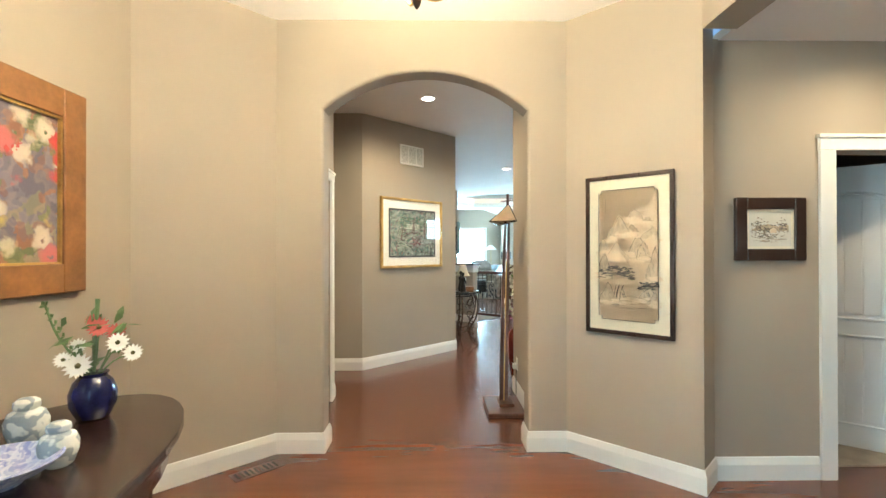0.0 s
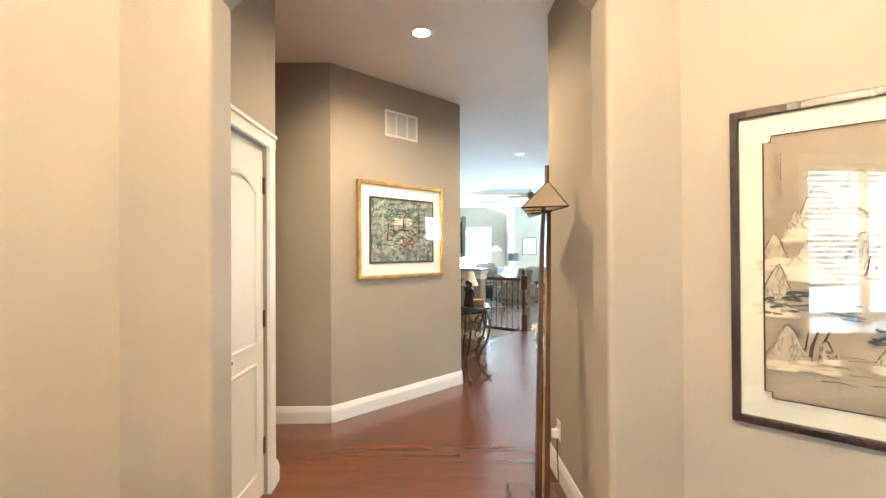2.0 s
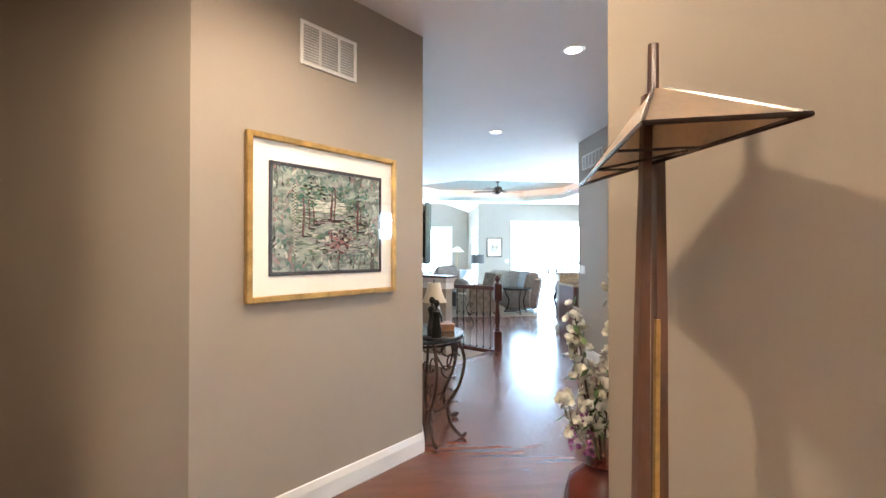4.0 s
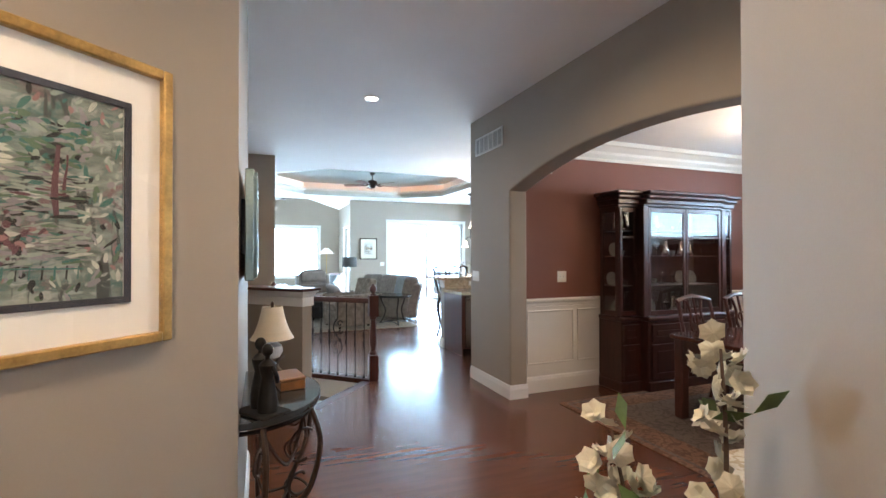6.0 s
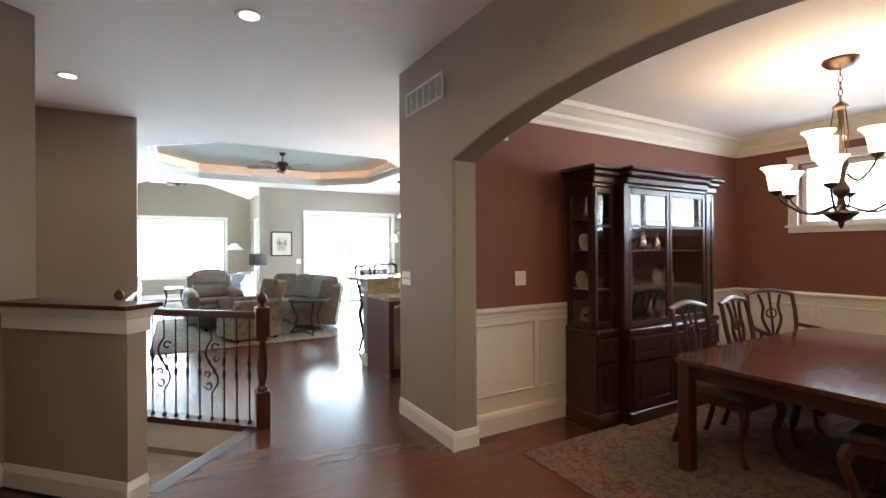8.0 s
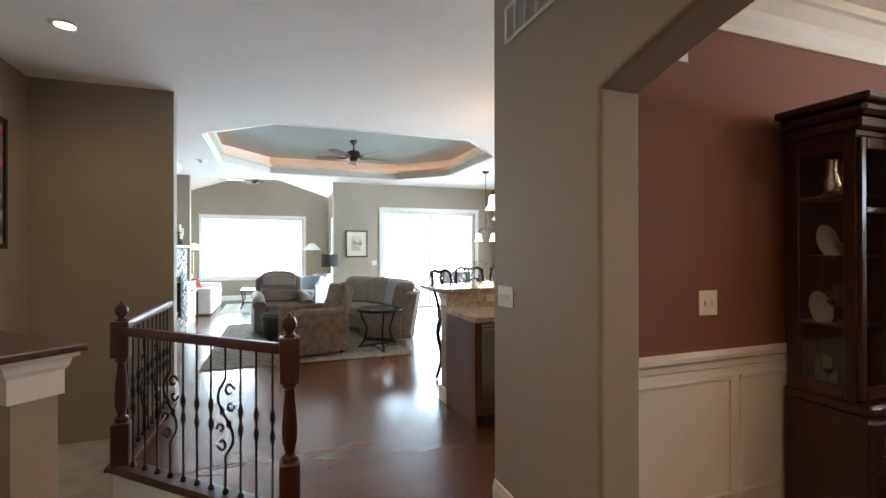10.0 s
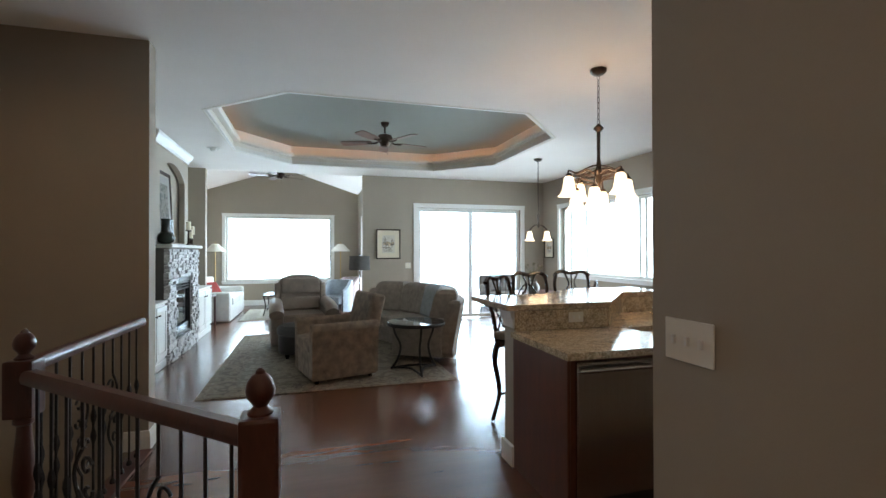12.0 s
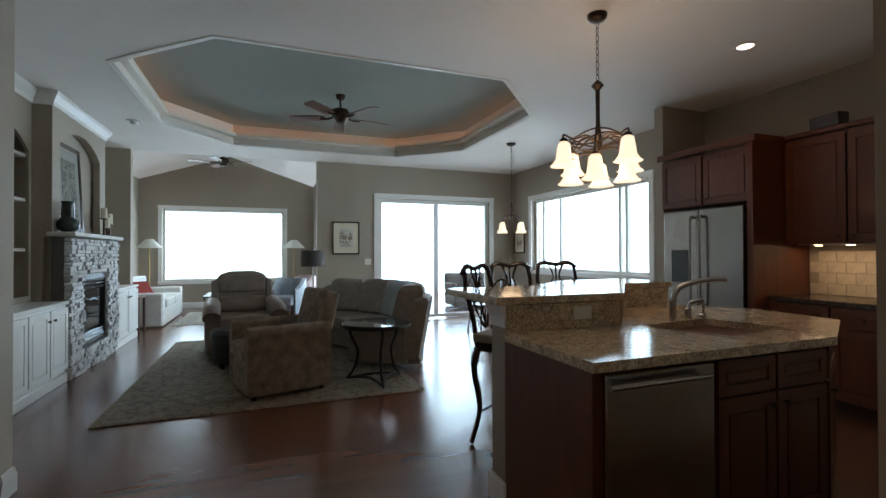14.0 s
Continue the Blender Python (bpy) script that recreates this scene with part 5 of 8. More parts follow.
GREYS = fabric("grey_shade_fabric", (0.10, 0.095, 0.09), 0.1)
WHITES = fabric("white_shade_fabric", (0.72, 0.7, 0.64), 0.04)
floor_lamp("floor_lamp", pose(2.66, 17.3, 0), 1.37, 0.2, 0.19, 0.27, GREYS, STEEL, "slim steel floor lamp with a grey drum shade")
floor_lamp("sun_room_lamp", pose(-0.58, 21.35, 0), 1.66, 0.27, 0.08, 0.2, WHITES, GOLD, "brass floor lamp with a white cone shade")
floor_lamp("sun_room_lamp", pose(2.56, 21.3, 0), 1.66, 0.27, 0.08, 0.2, WHITES, GOLD, "brass floor lamp with a white cone shade")

# ---- fireplace wall ----
fp = tagged(new("wall_chimney"), "taupe chimney breast with an arched niche above the mantel", "wall", kind="structure")
g = wall("x", (-0.15, 15.02), (-0.15, 16.68), 1.5, H, 0.08, openings=[(0.2, 1.46, 1.58, 2.52, 0.2)], bm=bmesh.new())
part("breast_front", g, PAINT, fp)
part("breast_side", box(-0.61, 15.02, 0, -0.231, 15.09, H), PAINT, fp)
part("breast_side", box(-0.61, 16.61, 0, -0.231, 16.68, H), PAINT, fp)
part("niche_back", box(-0.29, 15.09, 1.5, -0.25, 16.61, H), PAINT, fp)
part("lower_core", box(-0.6, 15.098, 0, -0.17, 16.602, 1.49), PAINT, fp)
CR2 = [(0, 2.86), (0.012, 2.86), (0.02, 2.9), (0.06, 2.96), (0.07, 3.0), (0, 3.0)]
part("crown", moulding([(-0.61, 15.02), (-0.15, 15.02), (-0.15, 16.68), (-0.61, 16.68)], CR2), TRIM, fp, "white crown moulding")
fire = thing("fireplace", pose(0, 0, 0), "stacked ledge stone fireplace with a black gas insert", "fireplace")
part("backing", box(-0.165, 15.046, 0, -0.03, 15.411, 1.5), mat("dark_mortar", (0.12, 0.115, 0.11), 0.9), fire)
part("backing", box(-0.165, 16.245, 0, -0.03, 16.662, 1.5), bpy.data.materials["dark_mortar"], fire)
part("backing", box(-0.165, 15.411, 1.1, -0.03, 16.245, 1.5), bpy.data.materials["dark_mortar"], fire)
part("backing", box(-0.165, 15.411, 0, -0.03, 16.245, 0.24), bpy.data.materials["dark_mortar"], fire)
part("mantel", box(-0.19, 14.994, 1.505, 0.06, 16.715, 1.55, 0.008), mat("pale_stone_slab", (0.5, 0.48, 0.44), 0.5, vary=0.1), fire, "pale stone mantel slab")
part("firebox", box(-0.16, 15.428, 0.25, -0.12, 16.228, 1.09), mat("soot_black", (0.012, 0.012, 0.012), 0.6), fire, "black firebox")
fx = part("insert_frame", merge(merge(merge(box(-0.13, 15.42, 0.25, -0.01, 15.472, 1.09, 0.004), box(-0.13, 16.184, 0.25, -0.01, 16.237, 1.09, 0.004)), box(-0.13, 15.472, 1.02, -0.01, 16.184, 1.09, 0.004)), box(-0.13, 15.472, 0.25, -0.01, 16.184, 0.3, 0.004)), IRON, fire, "black metal frame")
for z in (0.32, 0.36, 0.4, 0.92, 0.96, 1.0):
    part("louver", moved(box(-0.012, 15.481, -0.014, 0.0, 16.176, 0.014, 0.002), pose(-0.02, 0, z, 0, 25)), STEEL if z < 0.5 else IRON, fire, "metal louver")
gp = part("fire_glass", box(-0.05, 15.481, 0.44, -0.042, 16.176, 0.9), mat("smoked_glass", (0.02, 0.02, 0.022), 0.05, vary=0.05, bump=0), fire, "dark fire glass")
STONE = mat("ledge_stone", (0.36, 0.36, 0.36), 0.8, vary=0.35, scale=9, fine=60, bump=0.12, obj_vary=0.6)
rnd = random.Random(7)
stones = [bpy.data.meshes.new("stone") for _ in range(6)]
for me in stones:
    g = bmesh.new()
    bmesh.ops.create_cube(g, size=1)
    for q in g.verts:
        q.co += Vector((rnd.uniform(-0.06, 0.06), rnd.uniform(-0.07, 0.07), rnd.uniform(-0.12, 0.12)))
    bmesh.ops.bevel(g, geom=g.edges[:], offset=0.05, segments=1, affect="EDGES")
    g.to_mesh(me)
    g.free()
    me.materials.append(STONE)
z = 0.0
laid = 0
rest = bmesh.new()
while z < 1.48:
    hh = min(rnd.choice((0.028, 0.036, 0.042, 0.05)), 1.5 - z)
    y = 15.029
    while y < 16.67:
        y1 = min(y + rnd.uniform(0.045, 0.15), 16.68)
        segs = [(y, y1)]
        if z + hh > 0.26 and z < 1.08:
            segs = [(y, min(y1, 15.41))] if y < 15.39 else [(max(y, 16.245), y1)]
        for a, c in segs:
            if c - a > 0.02:
                dp = rnd.uniform(0.015, 0.05)
                m = Matrix.LocRotScale(Vector((-0.035 + dp / 2, (a + c) / 2, z + hh / 2)), Euler((radians(rnd.uniform(-4, 4)), 0, radians(rnd.uniform(-5, 5)))), Vector((dp + 0.03, c - a - 0.003, hh - 0.003)))
                me = rnd.choice(stones)
                if laid < 300 and (a < 15.75 or z > 1.1):
                    st2 = new("stone", me)
                    st2.parent = fire
                    st2.matrix_world = m
                    laid += 1
                else:
                    own = bmesh.new()
                    own.from_mesh(me)
                    own.transform(m)
                    rest = merge(rest, own)
        y = y1
    z += hh
STONEJ = mat("ledge_stone_far", (0.36, 0.36, 0.36), 0.8, vary=0.35, scale=9, fine=60, bump=0.12, isl_vary=0.6)
tagged(part("stone_field", rest, STONEJ, fire), kind="stuff")

fa2 = thing("framed_print", pose(-0.205, 15.698, 1.585, 0, 0, 90) @ pose(0, 0, 0, -3), "dark framed print leaning in the niche above the mantel", "framed art")
part("frame", merge(merge(merge(box(-0.36, -0.015, 0, -0.31, 0.015, 1.0), box(0.31, -0.015, 0, 0.36, 0.015, 1.0)), box(-0.31, -0.015, 0, 0.31, 0.015, 0.05)), box(-0.31, -0.015, 0.95, 0.31, 0.015, 1.0)), DARKW, fa2, "dark wood frame")
part("mat_board", box(-0.31, -0.004, 0.05, 0.31, 0.004, 0.95), mat("grey_mat", (0.25, 0.24, 0.22), 0.8, vary=0.03), fa2)
part("print", box(-0.2, -0.007, 0.17, 0.2, -0.003, 0.82), figured("dim_print", (0.18, 0.17, 0.15), (0.09, 0.09, 0.09), (0.28, 0.26, 0.22), 8), fa2)
va = thing("mantel_vase", pose(-0.06, 15.159, 1.551), "squat dark green glazed vase on the mantel", "vase")
part("body", lathe([(0.05, 0), (0.09, 0.03), (0.105, 0.08), (0.09, 0.13), (0.06, 0.16), (0.055, 0.3), (0.065, 0.33), (0.055, 0.33)], 22), mat("dark_glaze", (0.02, 0.03, 0.025), 0.25), va, smooth=True)
for y, h in ((16.28, 0.22), (16.402, 0.1), (16.506, 0.16)):
    cd = thing("candle_holder", pose(-0.05, y, 1.551), "cream pillar candle on a dark holder on the mantel", "candle", "mantel candles")
    part("holder", lathe([(0.045, 0), (0.04, 0.012), (0.014, 0.03), (0.012, h - 0.01), (0.045, h), (0.045, h + 0.01)], 16), BRONZE, cd, smooth=True)
    part("candle", lathe([(0.034, h + 0.01), (0.036, h + 0.02), (0.036, h + 0.14), (0.03, h + 0.145)], 16), mat("candle_wax", (0.7, 0.62, 0.48), 0.5, vary=0.03), cd, "cream wax candle", True)

for y0, y1, n in ((12.42, 15.016, 6), (16.684, 17.8, 2)):
    cb = thing("built_in_cabinet", pose(0, 0, 0), "white painted built in cabinet beside the fireplace", "cabinet", "built in cabinets")
    part("body", box(-0.6, y0, 0.09, -0.03, y1, 0.8, 0.003), TRIM, cb)
    part("plinth", box(-0.6, y0, 0, -0.012, y1, 0.1, 0.006), TRIM, cb)
    part("top", box(-0.6, y0, 0.801, 0.0, y1, 0.835, 0.006), TRIM, cb)
    w = (y1 - y0) / n
    for i in range(n):
        raised_front(cb, "cabinet_door", (-0.03, y0 + i * w + 0.01), (-0.03, y0 + (i + 1) * w - 0.01), 0.14, 0.77, (1, 0), TRIM, knob=(w - 0.07 if i % 2 == 0 else 0.05, 0.68))
bk = thing("bookcase", pose(0, 0, 0), "white and taupe built in arched bookcase above the cabinets", "bookcase")
part("face_frame", wall("x", (-0.32, 12.42), (-0.32, 15.016), 0.836, H - 0.002, 0.03, openings=[(0.12, 1.25, 0.9, 2.35, 0.22), (1.38, 2.55, 0.9, 2.35, 0.22)], bm=bmesh.new()), PAINT, bk)
for z in (1.35, 1.85, 2.3):
    part("shelf", box(-0.6, 12.43, z, -0.352, 15.011, z + 0.03, 0.003), TRIM, bk)
part("crown", moulding([(-0.32, 12.42), (-0.32, 15.016)], CR2), TRIM, bk, "white crown moulding")
for y, h, c in ((14.3, 0.2, DARKW), (14.65, 0.28, IRON)):
    o = thing("shelf_vase", pose(-0.47, y, 1.881), "small dark vase on a bookcase shelf", "vase", "shelf vases")
    part("body", lathe([(0.03, 0), (0.06, h * 0.35), (0.05, h * 0.6), (0.025, h * 0.8), (0.035, h)], 16), c, o, smooth=True)


def brushed(name, strokes, palette, parent, y):
    """Flat strokes laid over a picture, each a hair in front of the last; strokes: (points, colour index)."""
    vs, fs, ids = [], [], []
    for k, (pts, c) in enumerate(strokes):
        n = len(vs)
        vs += [(p[0], y - 6e-6 * k, p[1]) for p in pts]
        fs.append(tuple(range(n, n + len(pts))))
        ids.append(c)
    me = bpy.data.meshes.new(name)
    me.from_pydata(vs, [], fs)
    for m in palette:
        me.materials.append(m)
    for p, c in zip(me.polygons, ids):
        p.material_index = c
    ob = new(name, me)
    ob.parent = parent
    return ob


def daub(x, z, rx, rz, turn, rng, n=9):
    """An uneven oval dab of paint."""
    out = []
    for k in range(n):
        a = 2 * math.pi * k / n
        q = rng.uniform(0.7, 1.15)
        px, pz = rx * q * math.cos(a), rz * q * math.sin(a)
        out.append((x + px * math.cos(turn) - pz * math.sin(turn), z + px * math.sin(turn) + pz * math.cos(turn)))
    return out


def line(pts, w0, w1, rng):
    """A tapering brush line through points."""
    lo, hi = [], []
    for i, p in enumerate(pts):
        a, b = Vector(pts[max(i - 1, 0)]), Vector(pts[min(i + 1, len(pts) - 1)])
        d = (b - a).normalized()
        w = (w0 + (w1 - w0) * i / max(1, len(pts) - 1)) * rng.uniform(0.6, 1.3) / 2
        lo.append((p[0] - d.y * w, p[1] + d.x * w))
        hi.append((p[0] + d.y * w, p[1] - d.x * w))
    return lo + hi[::-1]


def tint(name, c):
    return mat(name, c, 0.55, vary=0.14, scale=22, fine=260, bump=0.01, spec=0.25)


def framed(name, m, w, h, fw, frame_m, mat_m, art_m, mw, label, depth=0.025, glass=True):
    """A picture: local x across, z up from its middle, front at -y."""
    root = thing(name, m, label, "framed art")
    x, z = w / 2, h / 2
    part("frame", merge(merge(merge(box(-x, -depth, -z, -x + fw, 0, z, 0.004), box(x - fw, -depth, -z, x, 0, z, 0.004)), box(-x + fw, -depth, z - fw, x - fw, 0, z, 0.004)), box(-x + fw, -depth, -z, x - fw, 0, -z + fw, 0.004)), frame_m, root)
    if mw:
        part("mat_board", box(-x + fw, -0.011, -z + fw, x - fw, -0.003, z - fw), mat_m, root)
    part("picture", box(-x + fw + mw, -0.014, -z + fw + mw, x - fw - mw, -0.004, z - fw - mw), art_m, root)
    return root


# strokes of the three painted pictures
rng = random.Random(31)
TAPC = [tint("weave_" + n, c) for n, c in (("teal", (0.05, 0.14, 0.125)), ("sage", (0.27, 0.31, 0.26)), ("lilac_grey", (0.24, 0.225, 0.24)), ("maroon", (0.11, 0.05, 0.06)), ("rose", (0.27, 0.15, 0.15)), ("black", (0.02, 0.022, 0.022)), ("green", (0.1, 0.155, 0.1)), ("ivory", (0.46, 0.46, 0.4)))]
TW, TH = 0.73, 0.566


def tz(u, v):
    return ((u - 0.5) * TW, (v - 0.5) * TH)


def tapestry_strokes():
    st = []
    # flowered border with long leaning leaves
    for k in range(420):
        u, v = rng.random(), rng.random()
        if 0.17 < u < 0.87 and 0.15 < v < 0.86:
            continue
        x, z = tz(u, v)
        st.append((daub(x, z, rng.uniform(0.008, 0.026), rng.uniform(0.004, 0.009), rng.uniform(0.4, 2.4), rng), rng.choice((0, 1, 2, 2, 4, 6, 1, 5, 7))))
    # lawns and light between the trees
    for k in range(430):
        u, v = rng.uniform(0.17, 0.87), rng.uniform(0.15, 0.62)
        x, z = tz(u, v)
        st.append((daub(x, z, rng.uniform(0.014, 0.04), rng.uniform(0.0025, 0.0065), rng.uniform(-0.25, 0.25), rng), rng.choice((1, 1, 2, 6, 7, 1, 2, 0, 5))))
    for k in range(60):
        x, z = tz(rng.uniform(0.3, 0.62), rng.uniform(0.6, 0.7))
        st.append((daub(x, z, rng.uniform(0.02, 0.04), 0.006, rng.uniform(-0.1, 0.1), rng), rng.choice((1, 7, 7))))
    # canopy
    for k in range(300):
        u = rng.uniform(0.17, 0.87)
        v = rng.uniform(0.64 if u < 0.34 or u > 0.66 else 0.72, 0.86)
        x, z = tz(u, v)
        st.append((daub(x, z, rng.uniform(0.008, 0.024), rng.uniform(0.004, 0.009), rng.uniform(-0.6, 0.6), rng), rng.choice((0, 0, 6, 6, 5, 1, 2))))
    # trunks with their foot shadows
    for u, v0, v1, w in ((0.24, 0.34, 0.72, 0.014), (0.29, 0.42, 0.7, 0.009), (0.33, 0.46, 0.7, 0.008), (0.5, 0.5, 0.8, 0.014), (0.53, 0.5, 0.84, 0.01), (0.77, 0.4, 0.74, 0.012), (0.8, 0.48, 0.7, 0.007)):
        pts = [tz(u + 0.006 * math.sin(5 * f + u * 20), v0 + (v1 - v0) * f) for f in (0, 0.25, 0.5, 0.75, 1)]
        st.append((line(pts, w * 1.3, w * 0.7, rng), 3))
        x, z = tz(u + 0.03, v0)
        st.append((daub(x, z, 0.035, 0.006, 0.05, rng), 5))
    # dark far bank, then a flowering bush
    for k in range(40):
        x, z = tz(rng.uniform(0.18, 0.86), 0.5 + rng.uniform(-0.025, 0.025))
        st.append((daub(x, z, 0.022, 0.004, rng.uniform(-0.1, 0.1), rng), rng.choice((5, 3, 6))))
    for k in range(120):
        x, z = tz(rng.gauss(0.57, 0.06), rng.gauss(0.29, 0.06))
        st.append((daub(x, z, rng.uniform(0.006, 0.016), rng.uniform(0.004, 0.009), rng.uniform(0, 3), rng), rng.choice((3, 3, 2, 4, 5))))
    for u, v in ((0.53, 0.33), (0.6, 0.29), (0.56, 0.24)):
        st.append((daub(*tz(u, v), 0.022, 0.01, 0.1, rng), 4))
    # low fence along the foot of the scene
    for k in range(11):
        u = 0.46 + 0.038 * k
        st.append((line([tz(u, 0.1), tz(u + 0.004, 0.165)], 0.005, 0.004, rng), 5 if k % 2 else 0))
    st.append((line([tz(0.45, 0.15), tz(0.65, 0.155), tz(0.86, 0.15)], 0.004, 0.004, rng), 0))
    # chequered ribbon down one side
    for k in range(44):
        for c in (0, 1):
            x, z = tz(0.155 + 0.012 * c, 0.16 + 0.0157 * k)
            q = 0.0042
            st.append(([(x - q, z - q), (x + q, z - q), (x + q, z + q), (x - q, z + q)], 5 if (k + c) % 2 else 7))
    return st


INK = mat("tan_silk", (0.62, 0.49, 0.34), 0.5, vary=0.06, scale=5, fine=300, bump=0.01)
INKC = [tint("ink_wash_" + n, c) for n, c in (("faint", (0.47, 0.37, 0.26)), ("pale", (0.29, 0.235, 0.175)), ("grey", (0.14, 0.115, 0.095)), ("dark", (0.06, 0.054, 0.05)))] + [INK]
SW, SH = 0.37, 0.83


def sz(u, v):
    return (max(-0.183, min(0.183, (u - 0.5) * SW)), (v - 0.5) * SH)


def crag(cu, top, width, base, tone, rng):
    """One peak: a pale body, a broken dark ridge line, and creases that fade downwards."""
    n = 13
    ridge = []
    for i in range(n):
        f = i / (n - 1)
        rise = (1 - abs(2 * f - 1) ** 1.4) * (0.86 + 0.14 * math.cos(9 * f + cu * 7)) + rng.uniform(-0.06, 0.06)
        ridge.append((cu + (f - 0.5) * width, base + (top - base) * max(0.02, rise)))
    st = [([sz(*p) for p in ridge] + [sz(cu + width / 2, base - 0.03), sz(cu - width / 2, base - 0.03)], 0 if tone > 1 else 4)]
    st.append(([sz(*p) for p in ridge] + [sz(p[0], p[1] - 0.035 - 0.02 * rng.random()) for p in ridge[::-1]], 0))
    for a in range(n - 1):
        if rng.random() < 0.85:
            st.append((line([sz(*ridge[a]), sz(*ridge[a + 1])], 0.005, 0.003, rng), tone))
    for k in range(26):
        i = rng.randrange(1, n - 1)
        u, v = ridge[i]
        drop = rng.uniform(0.1, 0.75) * (v - base)
        v0 = v - rng.uniform(0, 0.5) * (v - base)
        st.append((line([sz(u, v0), sz(u + rng.uniform(-0.03, 0.03), v0 - drop * 0.5), sz(u + rng.uniform(-0.05, 0.05), v0 - drop)], 0.006, 0.0015, rng), rng.choice((0, 0, 1, max(0, tone - 1)))))
    for k in range(7):
        st.append((daub(*sz(cu + rng.uniform(-0.4, 0.4) * width, base + rng.uniform(-0.03, 0.015)), 0.03, 0.008, 0, rng), 4))
    return st


def ink_strokes():
    st = []
    for cu, top, width, base, tone in ((0.63, 0.875, 0.26, 0.76, 1), (0.82, 0.8, 0.2, 0.73, 0), (0.37, 0.805, 0.34, 0.66, 2), (0.58, 0.745, 0.2, 0.66, 1), (0.22, 0.715, 0.16, 0.62, 1), (0.88, 0.715, 0.4, 0.6, 1), (0.06, 0.64, 0.24, 0.52, 2), (0.68, 0.675, 0.36, 0.5, 2), (0.76, 0.63, 0.24, 0.47, 3), (0.32, 0.6, 0.4, 0.48, 1), (0.93, 0.58, 0.26, 0.32, 2), (0.08, 0.52, 0.34, 0.34, 2)):
        st += crag(cu, top, width, base, tone, rng)
    # pines leaning over the water
    for k in range(70):
        u = rng.uniform(0.02, 0.6)
        v = 0.4 - 0.12 * abs(u - 0.3) + rng.uniform(-0.055, 0.025)
        st.append((daub(*sz(u, v), rng.uniform(0.012, 0.026), rng.uniform(0.003, 0.006), rng.uniform(-0.2, 0.3), rng), rng.choice((1, 2, 2, 3, 3))))
    for u0, u1 in ((0.3, 0.42), (0.26, 0.34), (0.36, 0.5)):
        st.append((line([sz(u0, 0.14), sz(u0 + 0.02, 0.21), sz((u0 + u1) / 2, 0.27)], 0.01, 0.004, rng), 3))
    # rocks at the shore
    for cu, top, width, base, tone in ((0.16, 0.29, 0.36, 0.14, 2), (0.42, 0.25, 0.14, 0.15, 3), (0.84, 0.28, 0.32, 0.16, 3), (0.94, 0.24, 0.2, 0.14, 2)):
        st += crag(cu, top, width, base, tone, rng)
    for k in range(34):
        st.append((daub(*sz(rng.uniform(0.68, 0.99), rng.uniform(0.245, 0.3)), 0.014, 0.005, rng.uniform(-0.3, 0.3), rng), rng.choice((2, 3, 3))))
    for k in range(20):
        u, v = rng.uniform(0.2, 0.95), rng.uniform(0.06, 0.19)
        st.append((line([sz(u - 0.12, v), sz(u, v + 0.004), sz(u + 0.1, v - 0.003)], 0.003, 0.0012, rng), rng.choice((0, 0, 1, 1, 2))))
    for k in range(6):
        st.append((line([sz(0.12, 0.93 - 0.018 * k), sz(0.125, 0.92 - 0.018 * k)], 0.003, 0.003, rng), 2))
    return st


def sketch_strokes(w, h):
    """A pen drawing of a far hill, wide tree masses, a hut and a path."""
    st = [([(-0.46 * w, -0.05 * h), (-0.3 * w, 0.1 * h), (-0.05 * w, 0.16 * h), (0.2 * w, 0.08 * h), (0.46 * w, 0.14 * h), (0.46 * w, -0.05 * h)], 0)]
    for cx, cz, rx, rz, n in ((-0.26, 0.1, 0.11, 0.12, 80), (0.3, 0.06, 0.09, 0.1, 60), (0.05, -0.04, 0.2, 0.03, 50), (-0.1, -0.2, 0.22, 0.05, 50)):
        for k in range(n):
            x, z = max(-0.44, min(0.44, cx + rng.gauss(0, rx))), max(-0.44, min(0.44, cz + rng.gauss(0, rz)))
            st.append((daub(x * w, z * h, w * rng.uniform(0.015, 0.045), h * rng.uniform(0.008, 0.022), rng.uniform(-0.6, 0.6), rng), rng.choice((1, 1, 2, 2, 3))))
    st.append(([(0.0, -0.12 * h), (0.16 * w, -0.12 * h), (0.16 * w, 0.0), (0.08 * w, 0.06 * h), (0.0, 0.0)], 4))
    st.append((line([(-0.02 * w, -0.01 * h), (0.08 * w, 0.07 * h), (0.18 * w, -0.01 * h)], h * 0.02, h * 0.015, rng), 3))
    for k in range(26):
        u, v = rng.uniform(-0.33, 0.33), rng.uniform(-0.42, -0.26)
        st.append((line([((u - 0.1) * w, v * h), (u * w, (v + 0.01) * h), ((u + 0.09) * w, v * h)], h * 0.014, h * 0.006, rng), rng.choice((0, 1, 1, 2))))
    return st


OFFW = mat("cream_mat_board", (0.70, 0.64, 0.50), 0.6, vary=0.02)
SKETCH = mat("sketch_paper", (0.6, 0.57, 0.5), 0.6, vary=0.05, scale=8, fine=200, bump=0.01)
far_sketch = framed("framed_sketch", pose(3.305, 17.846, 1.605), 0.5, 0.61, 0.022, DARKW, OFFW, SKETCH, 0.1, "dark framed sketch with a cream mat beside the patio doors")
brushed("pen_drawing", sketch_strokes(0.26, 0.37), INKC, far_sketch, -0.0142)
far_sketch = framed("framed_sketch", pose(6.866, 17.56, 1.52, 0, 0, -90), 0.4, 0.42, 0.02, DARKW, OFFW, SKETCH, 0.07, "small dark framed sketch beside the dinette windows")
brushed("pen_drawing", sketch_strokes(0.22, 0.24), INKC, far_sketch, -0.0142)

